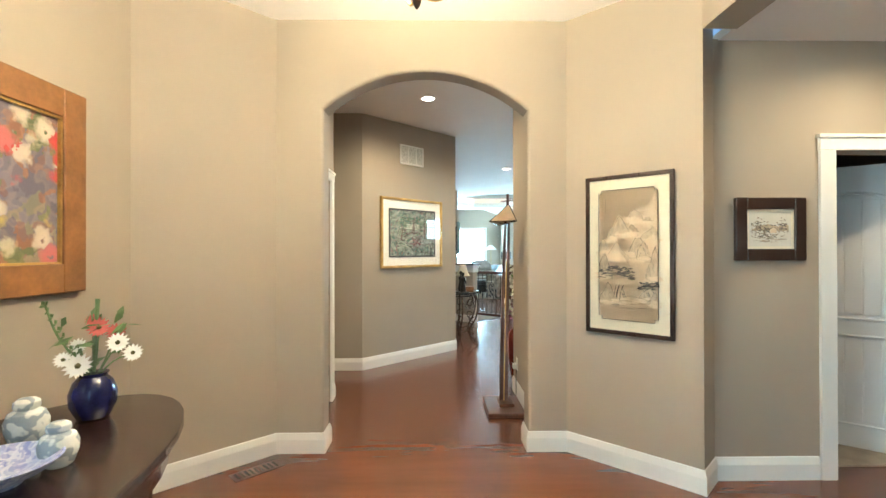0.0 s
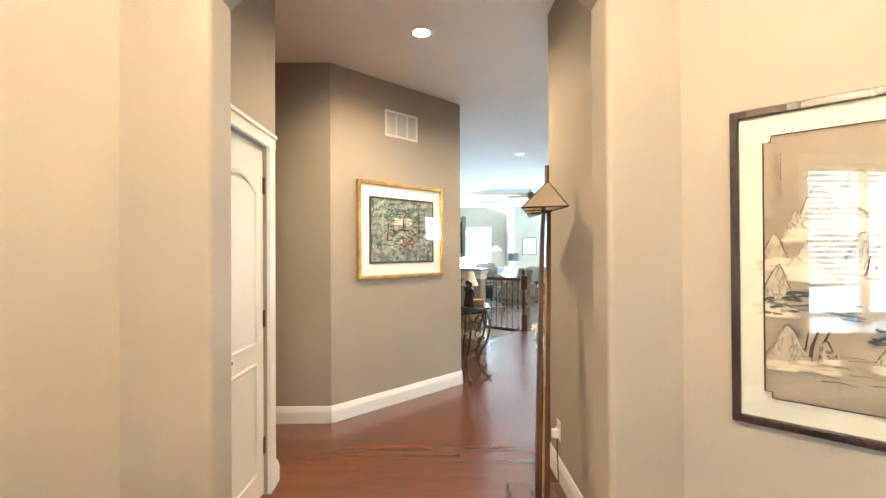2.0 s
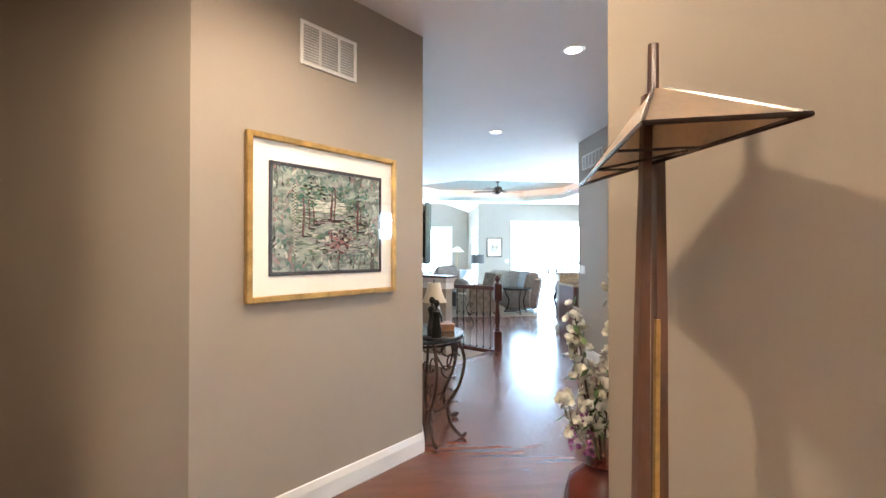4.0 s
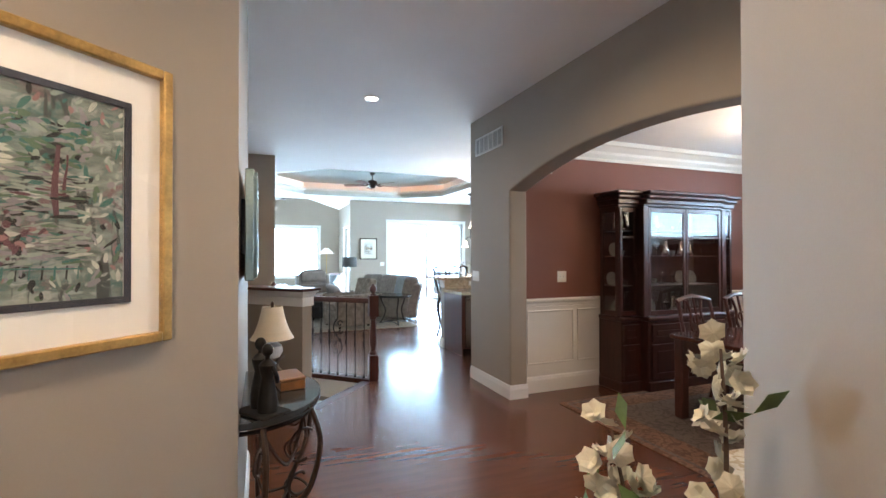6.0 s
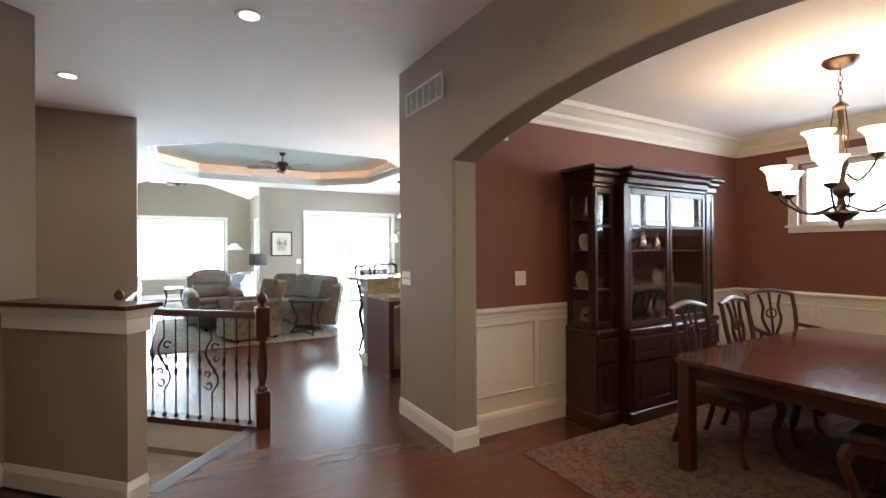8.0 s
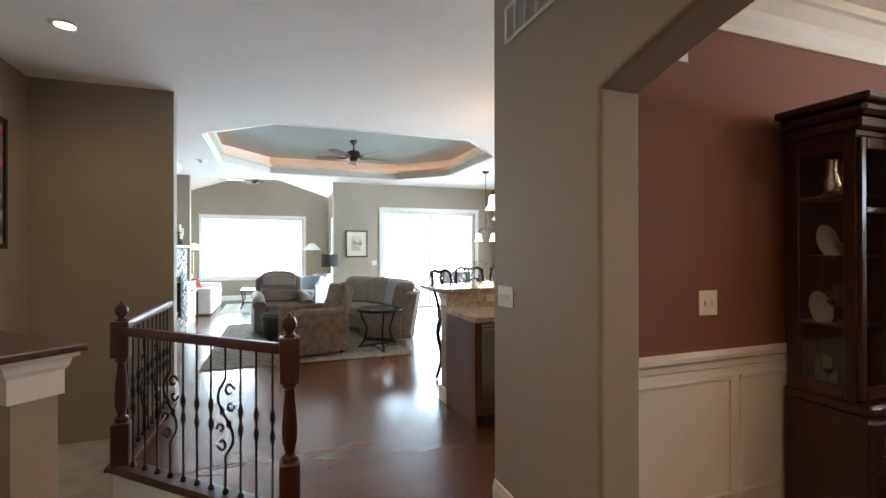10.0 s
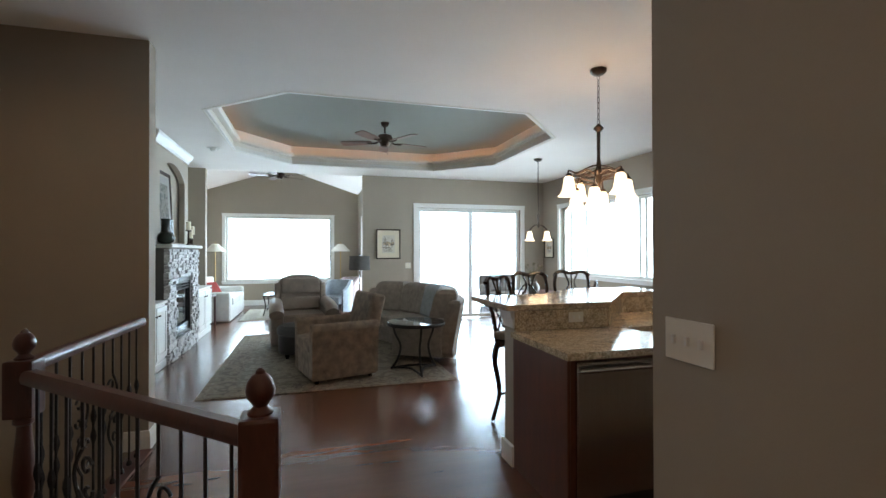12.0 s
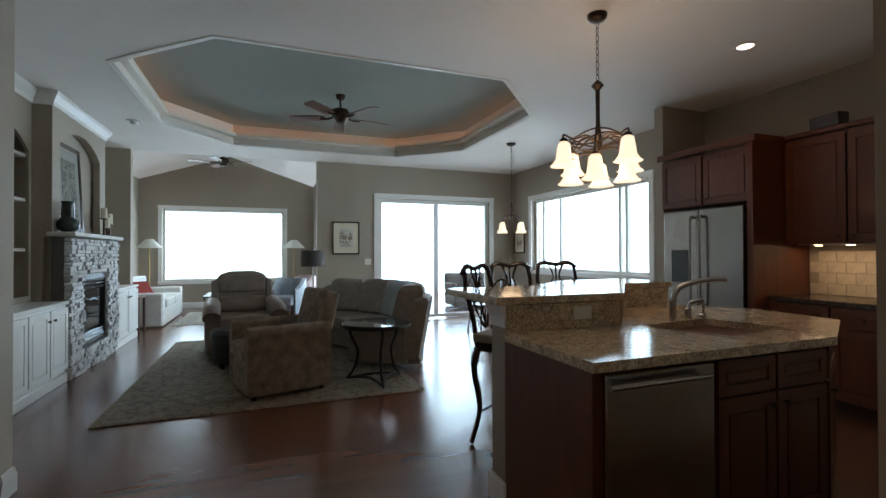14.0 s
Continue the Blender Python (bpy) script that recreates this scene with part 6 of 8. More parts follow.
# ---- sun room and breakfast corner ----
ws = thing("white_sofa", pose(-0.28, 19.66, 0, 0, 0, 90), "white slipcovered sofa in the sun room", "sofa")
part("base", box(-1.0, -0.46, 0.02, 1.0, 0.44, 0.34, 0.03, seg=2), SLIP, ws, smooth=True)
part("backrest", box(-0.98, 0.2, 0.3, 0.98, 0.45, 0.86, 0.07, seg=3), SLIP, ws, smooth=True)
for s in (-1, 1):
    part("arm", box(s * 0.92 - 0.11, -0.47, 0.02, s * 0.92 + 0.11, 0.44, 0.62, 0.07, seg=3), SLIP, ws, smooth=True)
for s in (-1, 1):
    part("seat_cushion", box(s * 0.41 - 0.4, -0.5, 0.34, s * 0.41 + 0.4, 0.22, 0.5, 0.05, seg=3), SLIP, ws, smooth=True)
rp = thing("throw_pillow", pose(-0.22, 19.02, 0.52, 0, 0, 35) @ pose(0, 0, 0, -52), "red throw pillow on the white sofa", "pillow")
part("cushion", box(-0.22, -0.07, 0, 0.22, 0.07, 0.4, 0.065, seg=3), fabric("red_pillow_fabric", (0.3, 0.045, 0.04), 0.1), rp, smooth=True)
et = thing("end_table", pose(-0.23, 18.36, 0), "dark wooden end table beside the white sofa", "end table")
part("tabletop", box(-0.17, -0.2, 0.56, 0.17, 0.2, 0.59, 0.006), CHERRY, et)
for x in (-0.145, 0.145):
    for y in (-0.19, 0.19):
        part("leg", box(x - 0.018, y - 0.018, 0, x + 0.018, y + 0.018, 0.56, 0.004), CHERRY, et)
rug("sun_room_rug", 0.3, 18.8, 2.0, 20.8, 0, figured("pale_rug_field", (0.4, 0.38, 0.33), (0.3, 0.28, 0.24), (0.46, 0.44, 0.38), 6), figured("pale_rug_border", (0.35, 0.33, 0.28), (0.25, 0.23, 0.2), (0.42, 0.4, 0.34), 8), "pale patterned rug in the sun room")
cf = thing("coffee_table", pose(0.95, 19.9, 0.014), "dark iron coffee table with a lower shelf", "coffee table")
part("top", box(-0.22, -0.5, 0.43, 0.22, 0.5, 0.46, 0.006), DARKW, cf)
for x in (-0.2, 0.2):
    for y in (-0.46, 0.46):
        part("leg", tube(curve([(x, y, 0.435), (x * 0.8, y * 0.9, 0.2), (x * 1.05, y * 1.02, 0.0)]), 0.014, steps=6), IRON, cf, smooth=True)
part("shelf", box(-0.17, -0.42, 0.14, 0.17, 0.42, 0.16, 0.004), IRON, cf)
for p, rz, m2, lb in (((2.35, 19.2), -40, fabric("pale_blue_wicker", (0.4, 0.46, 0.52), 0.1), "pale blue barrel armchair in the sun room"), ((2.68, 20.35), -60, figured("floral_fabric", (0.5, 0.42, 0.42), (0.35, 0.16, 0.18), (0.6, 0.55, 0.5), 16), "floral upholstered armchair in the sun room")):
    c = thing("sun_room_armchair", pose(p[0], p[1], 0, 0, 0, rz), lb, "armchair", "sun room armchairs")
    part("seat_cushion", box(-0.27, -0.3, 0.28, 0.27, 0.25, 0.45, 0.05, seg=3), m2, c, smooth=True)
    g = prism([(0.36 * math.cos(radians(t)), 0.36 * math.sin(radians(t)) - 0.02) for t in range(-30, 211, 15)] + [(0.28 * math.cos(radians(t)), 0.28 * math.sin(radians(t)) - 0.02) for t in range(210, -31, -15)], 0.1, 0.8)
    for q in g.verts:
        if q.co.z > 0.5 and q.co.y < 0.1:
            q.co.z -= 0.22 * min(1, (0.1 - q.co.y) / 0.25)
    part("backrest", g, m2, c, smooth=True)
    for x, y in ((-0.24, -0.22), (0.24, -0.22), (-0.2, 0.22), (0.2, 0.22)):
        part("leg", lathe([(0.015, 0), (0.022, 0.28)], 8, m=pose(x, y, 0)), DARKW, c)

dt = thing("breakfast_table", pose(5.5, 15.4, 0), "round dark wooden breakfast table", "table")
part("tabletop", lathe([(0.5, 0.72), (0.55, 0.73), (0.55, 0.75), (0.53, 0.76)], 36), CHERRY, dt, smooth=True)
part("pedestal", lathe([(0.28, 0), (0.26, 0.04), (0.08, 0.1), (0.06, 0.3), (0.1, 0.45), (0.06, 0.6), (0.2, 0.72)], 20), CHERRY, dt, smooth=True)
fv = thing("flower_vase", pose(5.2, 15.1, 0.761), "small vase of dried flowers on the breakfast table", "vase")
part("vase", lathe([(0.05, 0), (0.1, 0.06), (0.1, 0.13), (0.05, 0.2), (0.06, 0.24)], 18), mat("grey_vase_glaze", (0.2, 0.2, 0.19), 0.3), fv, smooth=True)
g = None
for i in range(9):
    a = i * 2.4
    g = tube([(0, 0, 0.22), (0.06 * math.cos(a), 0.06 * math.sin(a), 0.36), (0.13 * math.cos(a), 0.13 * math.sin(a), 0.42 + 0.02 * (i % 4))], 0.004, g, 5)
    bmesh.ops.create_icosphere(g, subdivisions=1, radius=0.02, matrix=pose(0.13 * math.cos(a), 0.13 * math.sin(a), 0.43 + 0.02 * (i % 4)))
part("stems", g, mat("dried_stems", (0.22, 0.19, 0.12), 0.8), fv)


def windsor(m):
    c = thing("windsor_chair", m, "dark bow back wooden chair at the breakfast table", "chair", "breakfast chairs")
    part("seat", lathe([(0.19, 0.43), (0.21, 0.45), (0.2, 0.47)], 20), DARKW, c, smooth=True)
    for x, y in ((-0.14, -0.14), (0.14, -0.14), (-0.14, 0.14), (0.14, 0.14)):
        part("leg", tube([(x, y, 0.44), (x * 1.35, y * 1.35, 0)], 0.014, steps=7), DARKW, c)
    bow = [(0.2 * math.cos(t), 0.17 + 0.06 * math.sin(t), 0.46 + 0.5 * math.sin(t)) for t in [math.pi * k / 14 for k in range(15)]]
    part("bow", tube(bow, 0.012, steps=7), DARKW, c, smooth=True)
    for k in range(1, 7):
        x = -0.2 + 0.4 * k / 7
        t = math.acos(max(-1, min(1, x / 0.2)))
        part("spindle", tube([(x * 0.8, 0.16, 0.46), (x, 0.17 + 0.06 * math.sin(t), 0.46 + 0.5 * math.sin(t))], 0.005, steps=5), DARKW, c)
    return c


w0 = windsor(pose(5.0, 14.8, 0, 0, 0, 140))
copy_thing(w0, pose(6.1, 15.1, 0, 0, 0, -110))
copy_thing(w0, pose(5.3, 16.1, 0, 0, 0, 10))

# patio outside the sliding doors
structure("patio", box(3.3, 18.06, -0.3, 10, 24, -0.04), mat("patio_concrete", (0.5, 0.48, 0.45), 0.85, vary=0.1), "pale concrete patio", "patio")
po = thing("patio_sofa", pose(7.0, 19.9, -0.04, 0, 0, 0), "dark woven patio sofa seen through the doors", "patio sofa")
DW = fabric("dark_wicker", (0.06, 0.05, 0.045), 0.2)
part("base", box(-0.8, -0.35, 0.05, 0.8, 0.35, 0.4, 0.03), DW, po)
part("backrest", box(-0.8, 0.25, 0.4, 0.8, 0.4, 0.85, 0.04), DW, po)
for s in (-1, 1):
    part("arm", box(s * 0.78 - 0.06, -0.35, 0.4, s * 0.78 + 0.06, 0.25, 0.62, 0.03), DW, po)
sh = thing("patio_shrub", pose(4.4, 22.2, -0.04), "green shrub beyond the patio", "shrub")
g = bmesh.new()
rr = random.Random(3)
for i in range(260):
    d = Vector((rr.gauss(0, 1), rr.gauss(0, 1), rr.gauss(0, 1))).normalized() * rr.uniform(0.25, 0.5)
    c = Vector((d.x, d.y, 0.65 + d.z * 0.9))
    a = Vector((rr.uniform(-1, 1), rr.uniform(-1, 1), rr.uniform(-1, 1))).normalized() * 0.06
    b3 = a.orthogonal().normalized() * 0.025
    g.faces.new([g.verts.new(c - a), g.verts.new(c + b3), g.verts.new(c + a), g.verts.new(c - b3)])
part("leaves", g, mat("shrub_leaf", (0.1, 0.2, 0.05), 0.6), sh)
part("stem", tube([(0, 0, 0), (0.02, 0, 0.5)], 0.02, steps=6), DARKW, sh)
# ---- foyer ----
def flowers_art(name, cols, scale):
    m = figured(name, cols[0], cols[1], cols[2], scale)
    nt = m.node_tree
    v = nt.nodes.new("ShaderNodeTexVoronoi")
    v.inputs["Scale"].default_value = scale * 1.4
    tc = nt.nodes.new("ShaderNodeTexCoord")
    ns = nt.nodes.new("ShaderNodeTexNoise")
    ns.inputs["Scale"].default_value = scale * 2
    vm = nt.nodes.new("ShaderNodeVectorMath")
    vm.operation = "MULTIPLY_ADD"
    nt.links.new(tc.outputs["Object"], ns.inputs["Vector"])
    nt.links.new(ns.outputs["Color"], vm.inputs[0])
    vm.inputs[1].default_value = (0.3, 0.3, 0.3)
    nt.links.new(tc.outputs["Object"], vm.inputs[2])
    nt.links.new(vm.outputs[0], v.inputs["Vector"])
    sp = nt.nodes.new("ShaderNodeSeparateColor")
    nt.links.new(v.outputs["Color"], sp.inputs[0])
    rp = nt.nodes.new("ShaderNodeValToRGB")
    rp.color_ramp.interpolation = "CONSTANT"
    e = rp.color_ramp.elements
    e[0].color = (*cols[3], 1)
    e[1].position, e[1].color = 0.83, (*cols[-1], 1)
    for i, c in enumerate(cols[4:-1]):
        e.new(0.16 + 0.66 * i / max(1, len(cols) - 5)).color = (*c, 1)
    nt.links.new(sp.outputs[1], rp.inputs[0])
    mx = nt.nodes.new("ShaderNodeMix")
    mx.data_type = "RGBA"
    mx.inputs[0].default_value = 0.5
    b = nt.nodes["Principled BSDF"]
    old = b.inputs["Base Color"].links[0].from_socket
    nt.links.new(old, mx.inputs[6])
    nt.links.new(rp.outputs[0], mx.inputs[7])
    nt.links.new(mx.outputs[2], b.inputs["Base Color"])
    b.inputs["Roughness"].default_value = 0.3
    for l in list(b.inputs["Roughness"].links):
        nt.links.remove(l)
    return m


def tapestry(name):
    """Tree trunks over banded lawns in woven greens and greys."""
    m = mat(name, (0.14, 0.17, 0.15), 0.35, vary=0.5, scale=5, fine=160, bump=0.02, stretch=(2, 1, 7))
    nt = m.node_tree
    b = nt.nodes["Principled BSDF"]
    old = b.inputs["Base Color"].links[0].from_socket
    tc = nt.nodes.new("ShaderNodeTexCoord")

    def noise(scale, lo, hi, detail=6):
        mp = nt.nodes.new("ShaderNodeMapping")
        mp.inputs["Scale"].default_value = scale
        n = nt.nodes.new("ShaderNodeTexNoise")
        n.inputs["Scale"].default_value, n.inputs["Detail"].default_value, n.inputs["Distortion"].default_value = 1, detail, 1.6
        r = nt.nodes.new("ShaderNodeMapRange")
        r.inputs["From Min"].default_value, r.inputs["From Max"].default_value = lo, hi
        nt.links.new(tc.outputs["Object"], mp.inputs[0])
        nt.links.new(mp.outputs[0], n.inputs["Vector"])
        nt.links.new(n.outputs[0], r.inputs[0])
        return r.outputs[0]

    def over(fac, base, c):
        x = nt.nodes.new("ShaderNodeMix")
        x.data_type = "RGBA"
        nt.links.new(fac, x.inputs[0])
        nt.links.new(base, x.inputs[6])
        x.inputs[7].default_value = (*c, 1)
        return x.outputs[2]

    c = over(noise((6, 1, 17), 0.5, 0.6), old, (0.28, 0.31, 0.28))
    c = over(noise((7, 3, 13), 0.52, 0.62), c, (0.05, 0.12, 0.11))
    c = over(noise((8, 5, 9), 0.55, 0.66), c, (0.17, 0.1, 0.11))
    c = over(noise((20, 9, 4), 0.58, 0.63, 3), c, (0.045, 0.055, 0.05))
    c = over(noise((22, 2, 30), 0.58, 0.68), c, (0.34, 0.35, 0.32))
    nt.links.new(c, b.inputs["Base Color"])
    return m


def bouquet(name):
    """Loose painted blooms over violet and rust brushwork."""
    m = flowers_art(name, [(0.16, 0.14, 0.1), (0.05, 0.07, 0.04), (0.26, 0.2, 0.12), (0.12, 0.1, 0.2), (0.3, 0.1, 0.07), (0.1, 0.14, 0.06), (0.2, 0.17, 0.28), (0.28, 0.24, 0.2), (0.22, 0.1, 0.12)], 7)
    nt = m.node_tree
    b = nt.nodes["Principled BSDF"]
    old = b.inputs["Base Color"].links[0].from_socket
    tc = nt.nodes.new("ShaderNodeTexCoord")
    ns = nt.nodes.new("ShaderNodeTexNoise")
    ns.inputs["Scale"].default_value, ns.inputs["Detail"].default_value = 26, 4
    wob = nt.nodes.new("ShaderNodeVectorMath")
    wob.operation = "MULTIPLY_ADD"
    nt.links.new(tc.outputs["Object"], ns.inputs["Vector"])
    nt.links.new(ns.outputs["Color"], wob.inputs[0])
    wob.inputs[1].default_value = (0.07, 0.07, 0.07)
    nt.links.new(tc.outputs["Object"], wob.inputs[2])
    v = nt.nodes.new("ShaderNodeTexVoronoi")
    v.inputs["Scale"].default_value = 8.5
    nt.links.new(wob.outputs[0], v.inputs["Vector"])
    sp = nt.nodes.new("ShaderNodeSeparateColor")
    nt.links.new(v.outputs["Color"], sp.inputs[0])
    hue = nt.nodes.new("ShaderNodeValToRGB")
    e = hue.color_ramp.elements
    hue.color_ramp.interpolation = "CONSTANT"
    e[0].color = (0.5, 0.05, 0.05, 1)
    e[1].position, e[1].color = 0.8, (0.55, 0.5, 0.36, 1)
    e.new(0.3).color = (0.6, 0.52, 0.42, 1)
    e.new(0.48).color = (0.5, 0.38, 0.1, 1)
    e.new(0.62).color = (0.48, 0.14, 0.14, 1)
    nt.links.new(sp.outputs[0], hue.inputs[0])
    ring = nt.nodes.new("ShaderNodeValToRGB")
    r = ring.color_ramp.elements
    r[0].color, r[1].color = (0, 0, 0, 1), (0, 0, 0, 1)
    r[0].position, r[1].position = 0.06, 0.52
    r.new(0.14).color = (1, 1, 1, 1)
    r.new(0.36).color = (0.75, 0.75, 0.75, 1)
    nt.links.new(v.outputs["Distance"], ring.inputs[0])
    x = nt.nodes.new("ShaderNodeMix")
    x.data_type = "RGBA"
    nt.links.new(ring.outputs[0], x.inputs[0])
    nt.links.new(old, x.inputs[6])
    nt.links.new(hue.outputs[0], x.inputs[7])
    nt.links.new(x.outputs[2], b.inputs["Base Color"])
    return m


FLORAL = bouquet("floral_painting")
GREENA = tapestry("garden_tapestry")
BROWNF = mat("brown_gilt_wood", (0.19, 0.085, 0.03), 0.4, vary=0.2, scale=8, fine=60, bump=0.01)
fp2 = framed("floral_painting", pose(-1.668, 1.68, 1.665, 0, 0, 90), 1.14, 0.92, 0.13, BROWNF, OFFW, FLORAL, 0, "colourful floral painting in a wide brown gilt frame", 0.04)
part("inner_liner", merge(merge(merge(box(-0.445, -0.03, -0.335, -0.43, -0.015, 0.335), box(0.43, -0.03, -0.335, 0.445, -0.015, 0.335)), box(-0.43, -0.03, 0.32, 0.43, -0.015, 0.335)), box(-0.43, -0.03, -0.335, 0.43, -0.015, -0.32)), GOLD, fp2, "thin gilt liner")

wr = pose(0.95 + 0.724 * 0.4315, 3.22 - 0.689 * 0.4315, 1.365, 0, 0, math.degrees(math.atan2(-0.689, 0.724))) @ pose(0, -0.002, 0)
sc = thing("scroll_landscape", wr, "ink mountain landscape on tan silk in a dark frame with a cream mat", "framed art")
x, z, fw = 0.2765, 0.51, 0.026
part("frame", merge(merge(merge(box(-x, -0.025, -z, -x + fw, 0, z, 0.003), box(x - fw, -0.025, -z, x, 0, z, 0.003)), box(-x + fw, -0.025, z - fw, x - fw, 0, z, 0.003)), box(-x + fw, -0.025, -z, x - fw, 0, -z + fw, 0.003)), DARKW, sc, "dark wood frame")
part("mat_board", box(-x + fw, -0.01, -z + fw, x - fw, -0.002, z - fw), OFFW, sc, "cream mat")
cx, cz = 0.185, 0.415
octo = [(-cx + 0.02, -cz), (cx - 0.02, -cz), (cx - 0.02, -cz + 0.02), (cx, -cz + 0.02), (cx, cz - 0.02), (cx - 0.02, cz - 0.02), (cx - 0.02, cz), (-cx + 0.02, cz), (-cx + 0.02, cz - 0.02), (-cx, cz - 0.02), (-cx, -cz + 0.02), (-cx + 0.02, -cz + 0.02)]
g = bmesh.new()
g.faces.new([g.verts.new((a, -0.0115, c)) for a, c in octo])
bmesh.ops.solidify(g, geom=g.faces[:], thickness=0.003)
part("picture", g, INK, sc)
brushed("brushwork", ink_strokes(), INKC, sc, -0.0148)
sg = part("glazing", box(-x + fw, -0.0245, -z + fw, x - fw, -0.0235, z - fw), GLASS, sc, "clear picture glass")
sg.visible_shadow = False
ring = [(a, -0.012, c) for a, c in octo]
part("mat_line", tube([(a, -0.021, c) for a, y, c in ring + ring[:1]], 0.0022, steps=4), IRON, sc)

p2 = framed("small_framed_sketch", pose(2.065, 2.798, 1.52), 0.43, 0.38, 0.07, mat("dark_walnut", (0.025, 0.013, 0.01), 0.3), OFFW, SKETCH, 0.0, "small ink sketch in a wide dark walnut frame", 0.03)
brushed("pen_drawing", sketch_strokes(0.25, 0.19), INKC, p2, -0.0142)
part("mat_ring", merge(merge(merge(box(-0.145, -0.018, -0.12, -0.13, -0.014, 0.12), box(0.13, -0.018, -0.12, 0.145, -0.014, 0.12)), box(-0.13, -0.018, 0.105, 0.13, -0.014, 0.12)), box(-0.13, -0.018, -0.12, 0.13, -0.014, -0.105)), OFFW, p2, "cream mat")

# oval entry table with vase, jars and bowl
et2 = thing("entry_table", pose(-1.17, 0.98, 0), "dark oval mahogany entry table against the wall", "table")
el = [(0.45 * math.cos(2 * math.pi * k / 40), 0.98 * math.sin(2 * math.pi * k / 40)) for k in range(40)]
part("tabletop", prism(el, 0.765, 0.8, bevel=0.008), DARKW, et2)
part("apron", prism([(a * 0.9, c * 0.94) for a, c in el], 0.66, 0.765), mat("mahogany_apron", (0.06, 0.014, 0.01), 0.25, vary=0.2, coat=0.3), et2)
for a, c in ((-0.22, 0.62), (0.22, 0.62), (-0.22, -0.62), (0.22, -0.62)):
    part("leg", lathe([(0.018, 0), (0.022, 0.05), (0.016, 0.1), (0.03, 0.6), (0.035, 0.67)], 12, m=pose(a, c, 0)), DARKW, et2, smooth=True)

fv2 = thing("blue_vase", pose(-1.175, 1.68, 0.8), "cobalt blue glazed vase with white daisies and red blooms", "vase")
part("vase", lathe([(0.035, 0), (0.05, 0.006), (0.07, 0.05), (0.073, 0.09), (0.06, 0.13), (0.042, 0.15), (0.048, 0.162), (0.04, 0.162)], 24), mat("cobalt_glaze", (0.007, 0.009, 0.05), 0.12, vary=0.3, scale=20), fv2, smooth=True)


def petals(c, n, r, w, tilt, up=Vector((0, -0.6, 0.8)), g=None):
    g = g or bmesh.new()
    z = up.normalized()
    xa = z.orthogonal().normalized()
    ya = z.cross(xa)
    hub = g.verts.new(c)
    for k in range(n):
        a = 2 * math.pi * k / n
        d = xa * math.cos(a) + ya * math.sin(a)
        s = z.cross(d)
        p = [c, c + d * r * 0.55 + s * w + z * tilt * r * 0.6, c + d * r + z * tilt * r, c + d * r * 0.55 - s * w + z * tilt * r * 0.6]
        g.faces.new([hub] + [g.verts.new(q) for q in p[1:]])
    return g


WPET = mat("white_petal", (0.72, 0.7, 0.66), 0.7, vary=0.05)
RPET = mat("red_petal", (0.36, 0.07, 0.06), 0.7, vary=0.2)
LEAF = mat("leaf_green", (0.09, 0.15, 0.05), 0.6, vary=0.25)
heads = [((0.0, -0.07, 0.2), 0.06, WPET), ((0.1, -0.02, 0.27), 0.05, WPET), ((0.14, 0.0, 0.23), 0.045, WPET), ((-0.07, 0.02, 0.25), 0.04, WPET), ((-0.09, -0.02, 0.21), 0.04, WPET), ((0.02, 0.0, 0.32), 0.05, RPET), ((0.06, 0.03, 0.3), 0.045, RPET), ((-0.03, 0.04, 0.34), 0.035, RPET)]
for c, r, m2 in heads:
    r *= 0.78
    hd = part("bloom", petals(Vector(c), 14, r, r * 0.17, 0.12, Vector((0.25, -0.8, 0.5)), petals(Vector(c) + Vector((0, 0.004, -0.002)), 12, r * 0.9, r * 0.18, 0.25, Vector((0.25, -0.8, 0.5)))), m2, fv2)
    g = bmesh.new()
    bmesh.ops.create_icosphere(g, subdivisions=1, radius=r * 0.24, matrix=Matrix.Translation(c) @ Matrix.Diagonal((1, 1, 1, 1)))
    part("bloom_eye", g, mat("bloom_eye", (0.09, 0.08, 0.02), 0.8) if "bloom_eye" not in bpy.data.materials else bpy.data.materials["bloom_eye"], hd)
g = None
for c, r, m2 in heads:
    g = tube(curve([(0, 0, 0.13), (c[0] * 0.5, c[1] * 0.5, 0.2), c], 3), 0.003, g, 5)
g = tube(curve([(0, 0, 0.14), (-0.12, 0, 0.28), (-0.17, 0, 0.4)], 4), 0.004, g, 5)
g = tube([(0, 0, 0.14), (0.0, 0.02, 0.42)], [0.003, 0.008], g, 5)
rr = random.Random(5)
for i in range(34):
    a = rr.uniform(0, 6.28)
    c = Vector((rr.uniform(0.02, 0.12) * math.cos(a), rr.uniform(0.02, 0.1) * math.sin(a), rr.uniform(0.17, 0.34)))
    g = petals(c, 1, 0.06, 0.012, 0.3, Vector((rr.uniform(-1, 1), rr.uniform(-1, 1), 0.6)), g)
for i in range(9):
    t = i / 8
    g = petals(Vector((-0.06 - 0.11 * t, 0, 0.22 + 0.18 * t)), 4, 0.018, 0.008, 0.4, Vector((rr.uniform(-1, 1), -1, 0.5)), g)
part("foliage", g, LEAF, fv2)

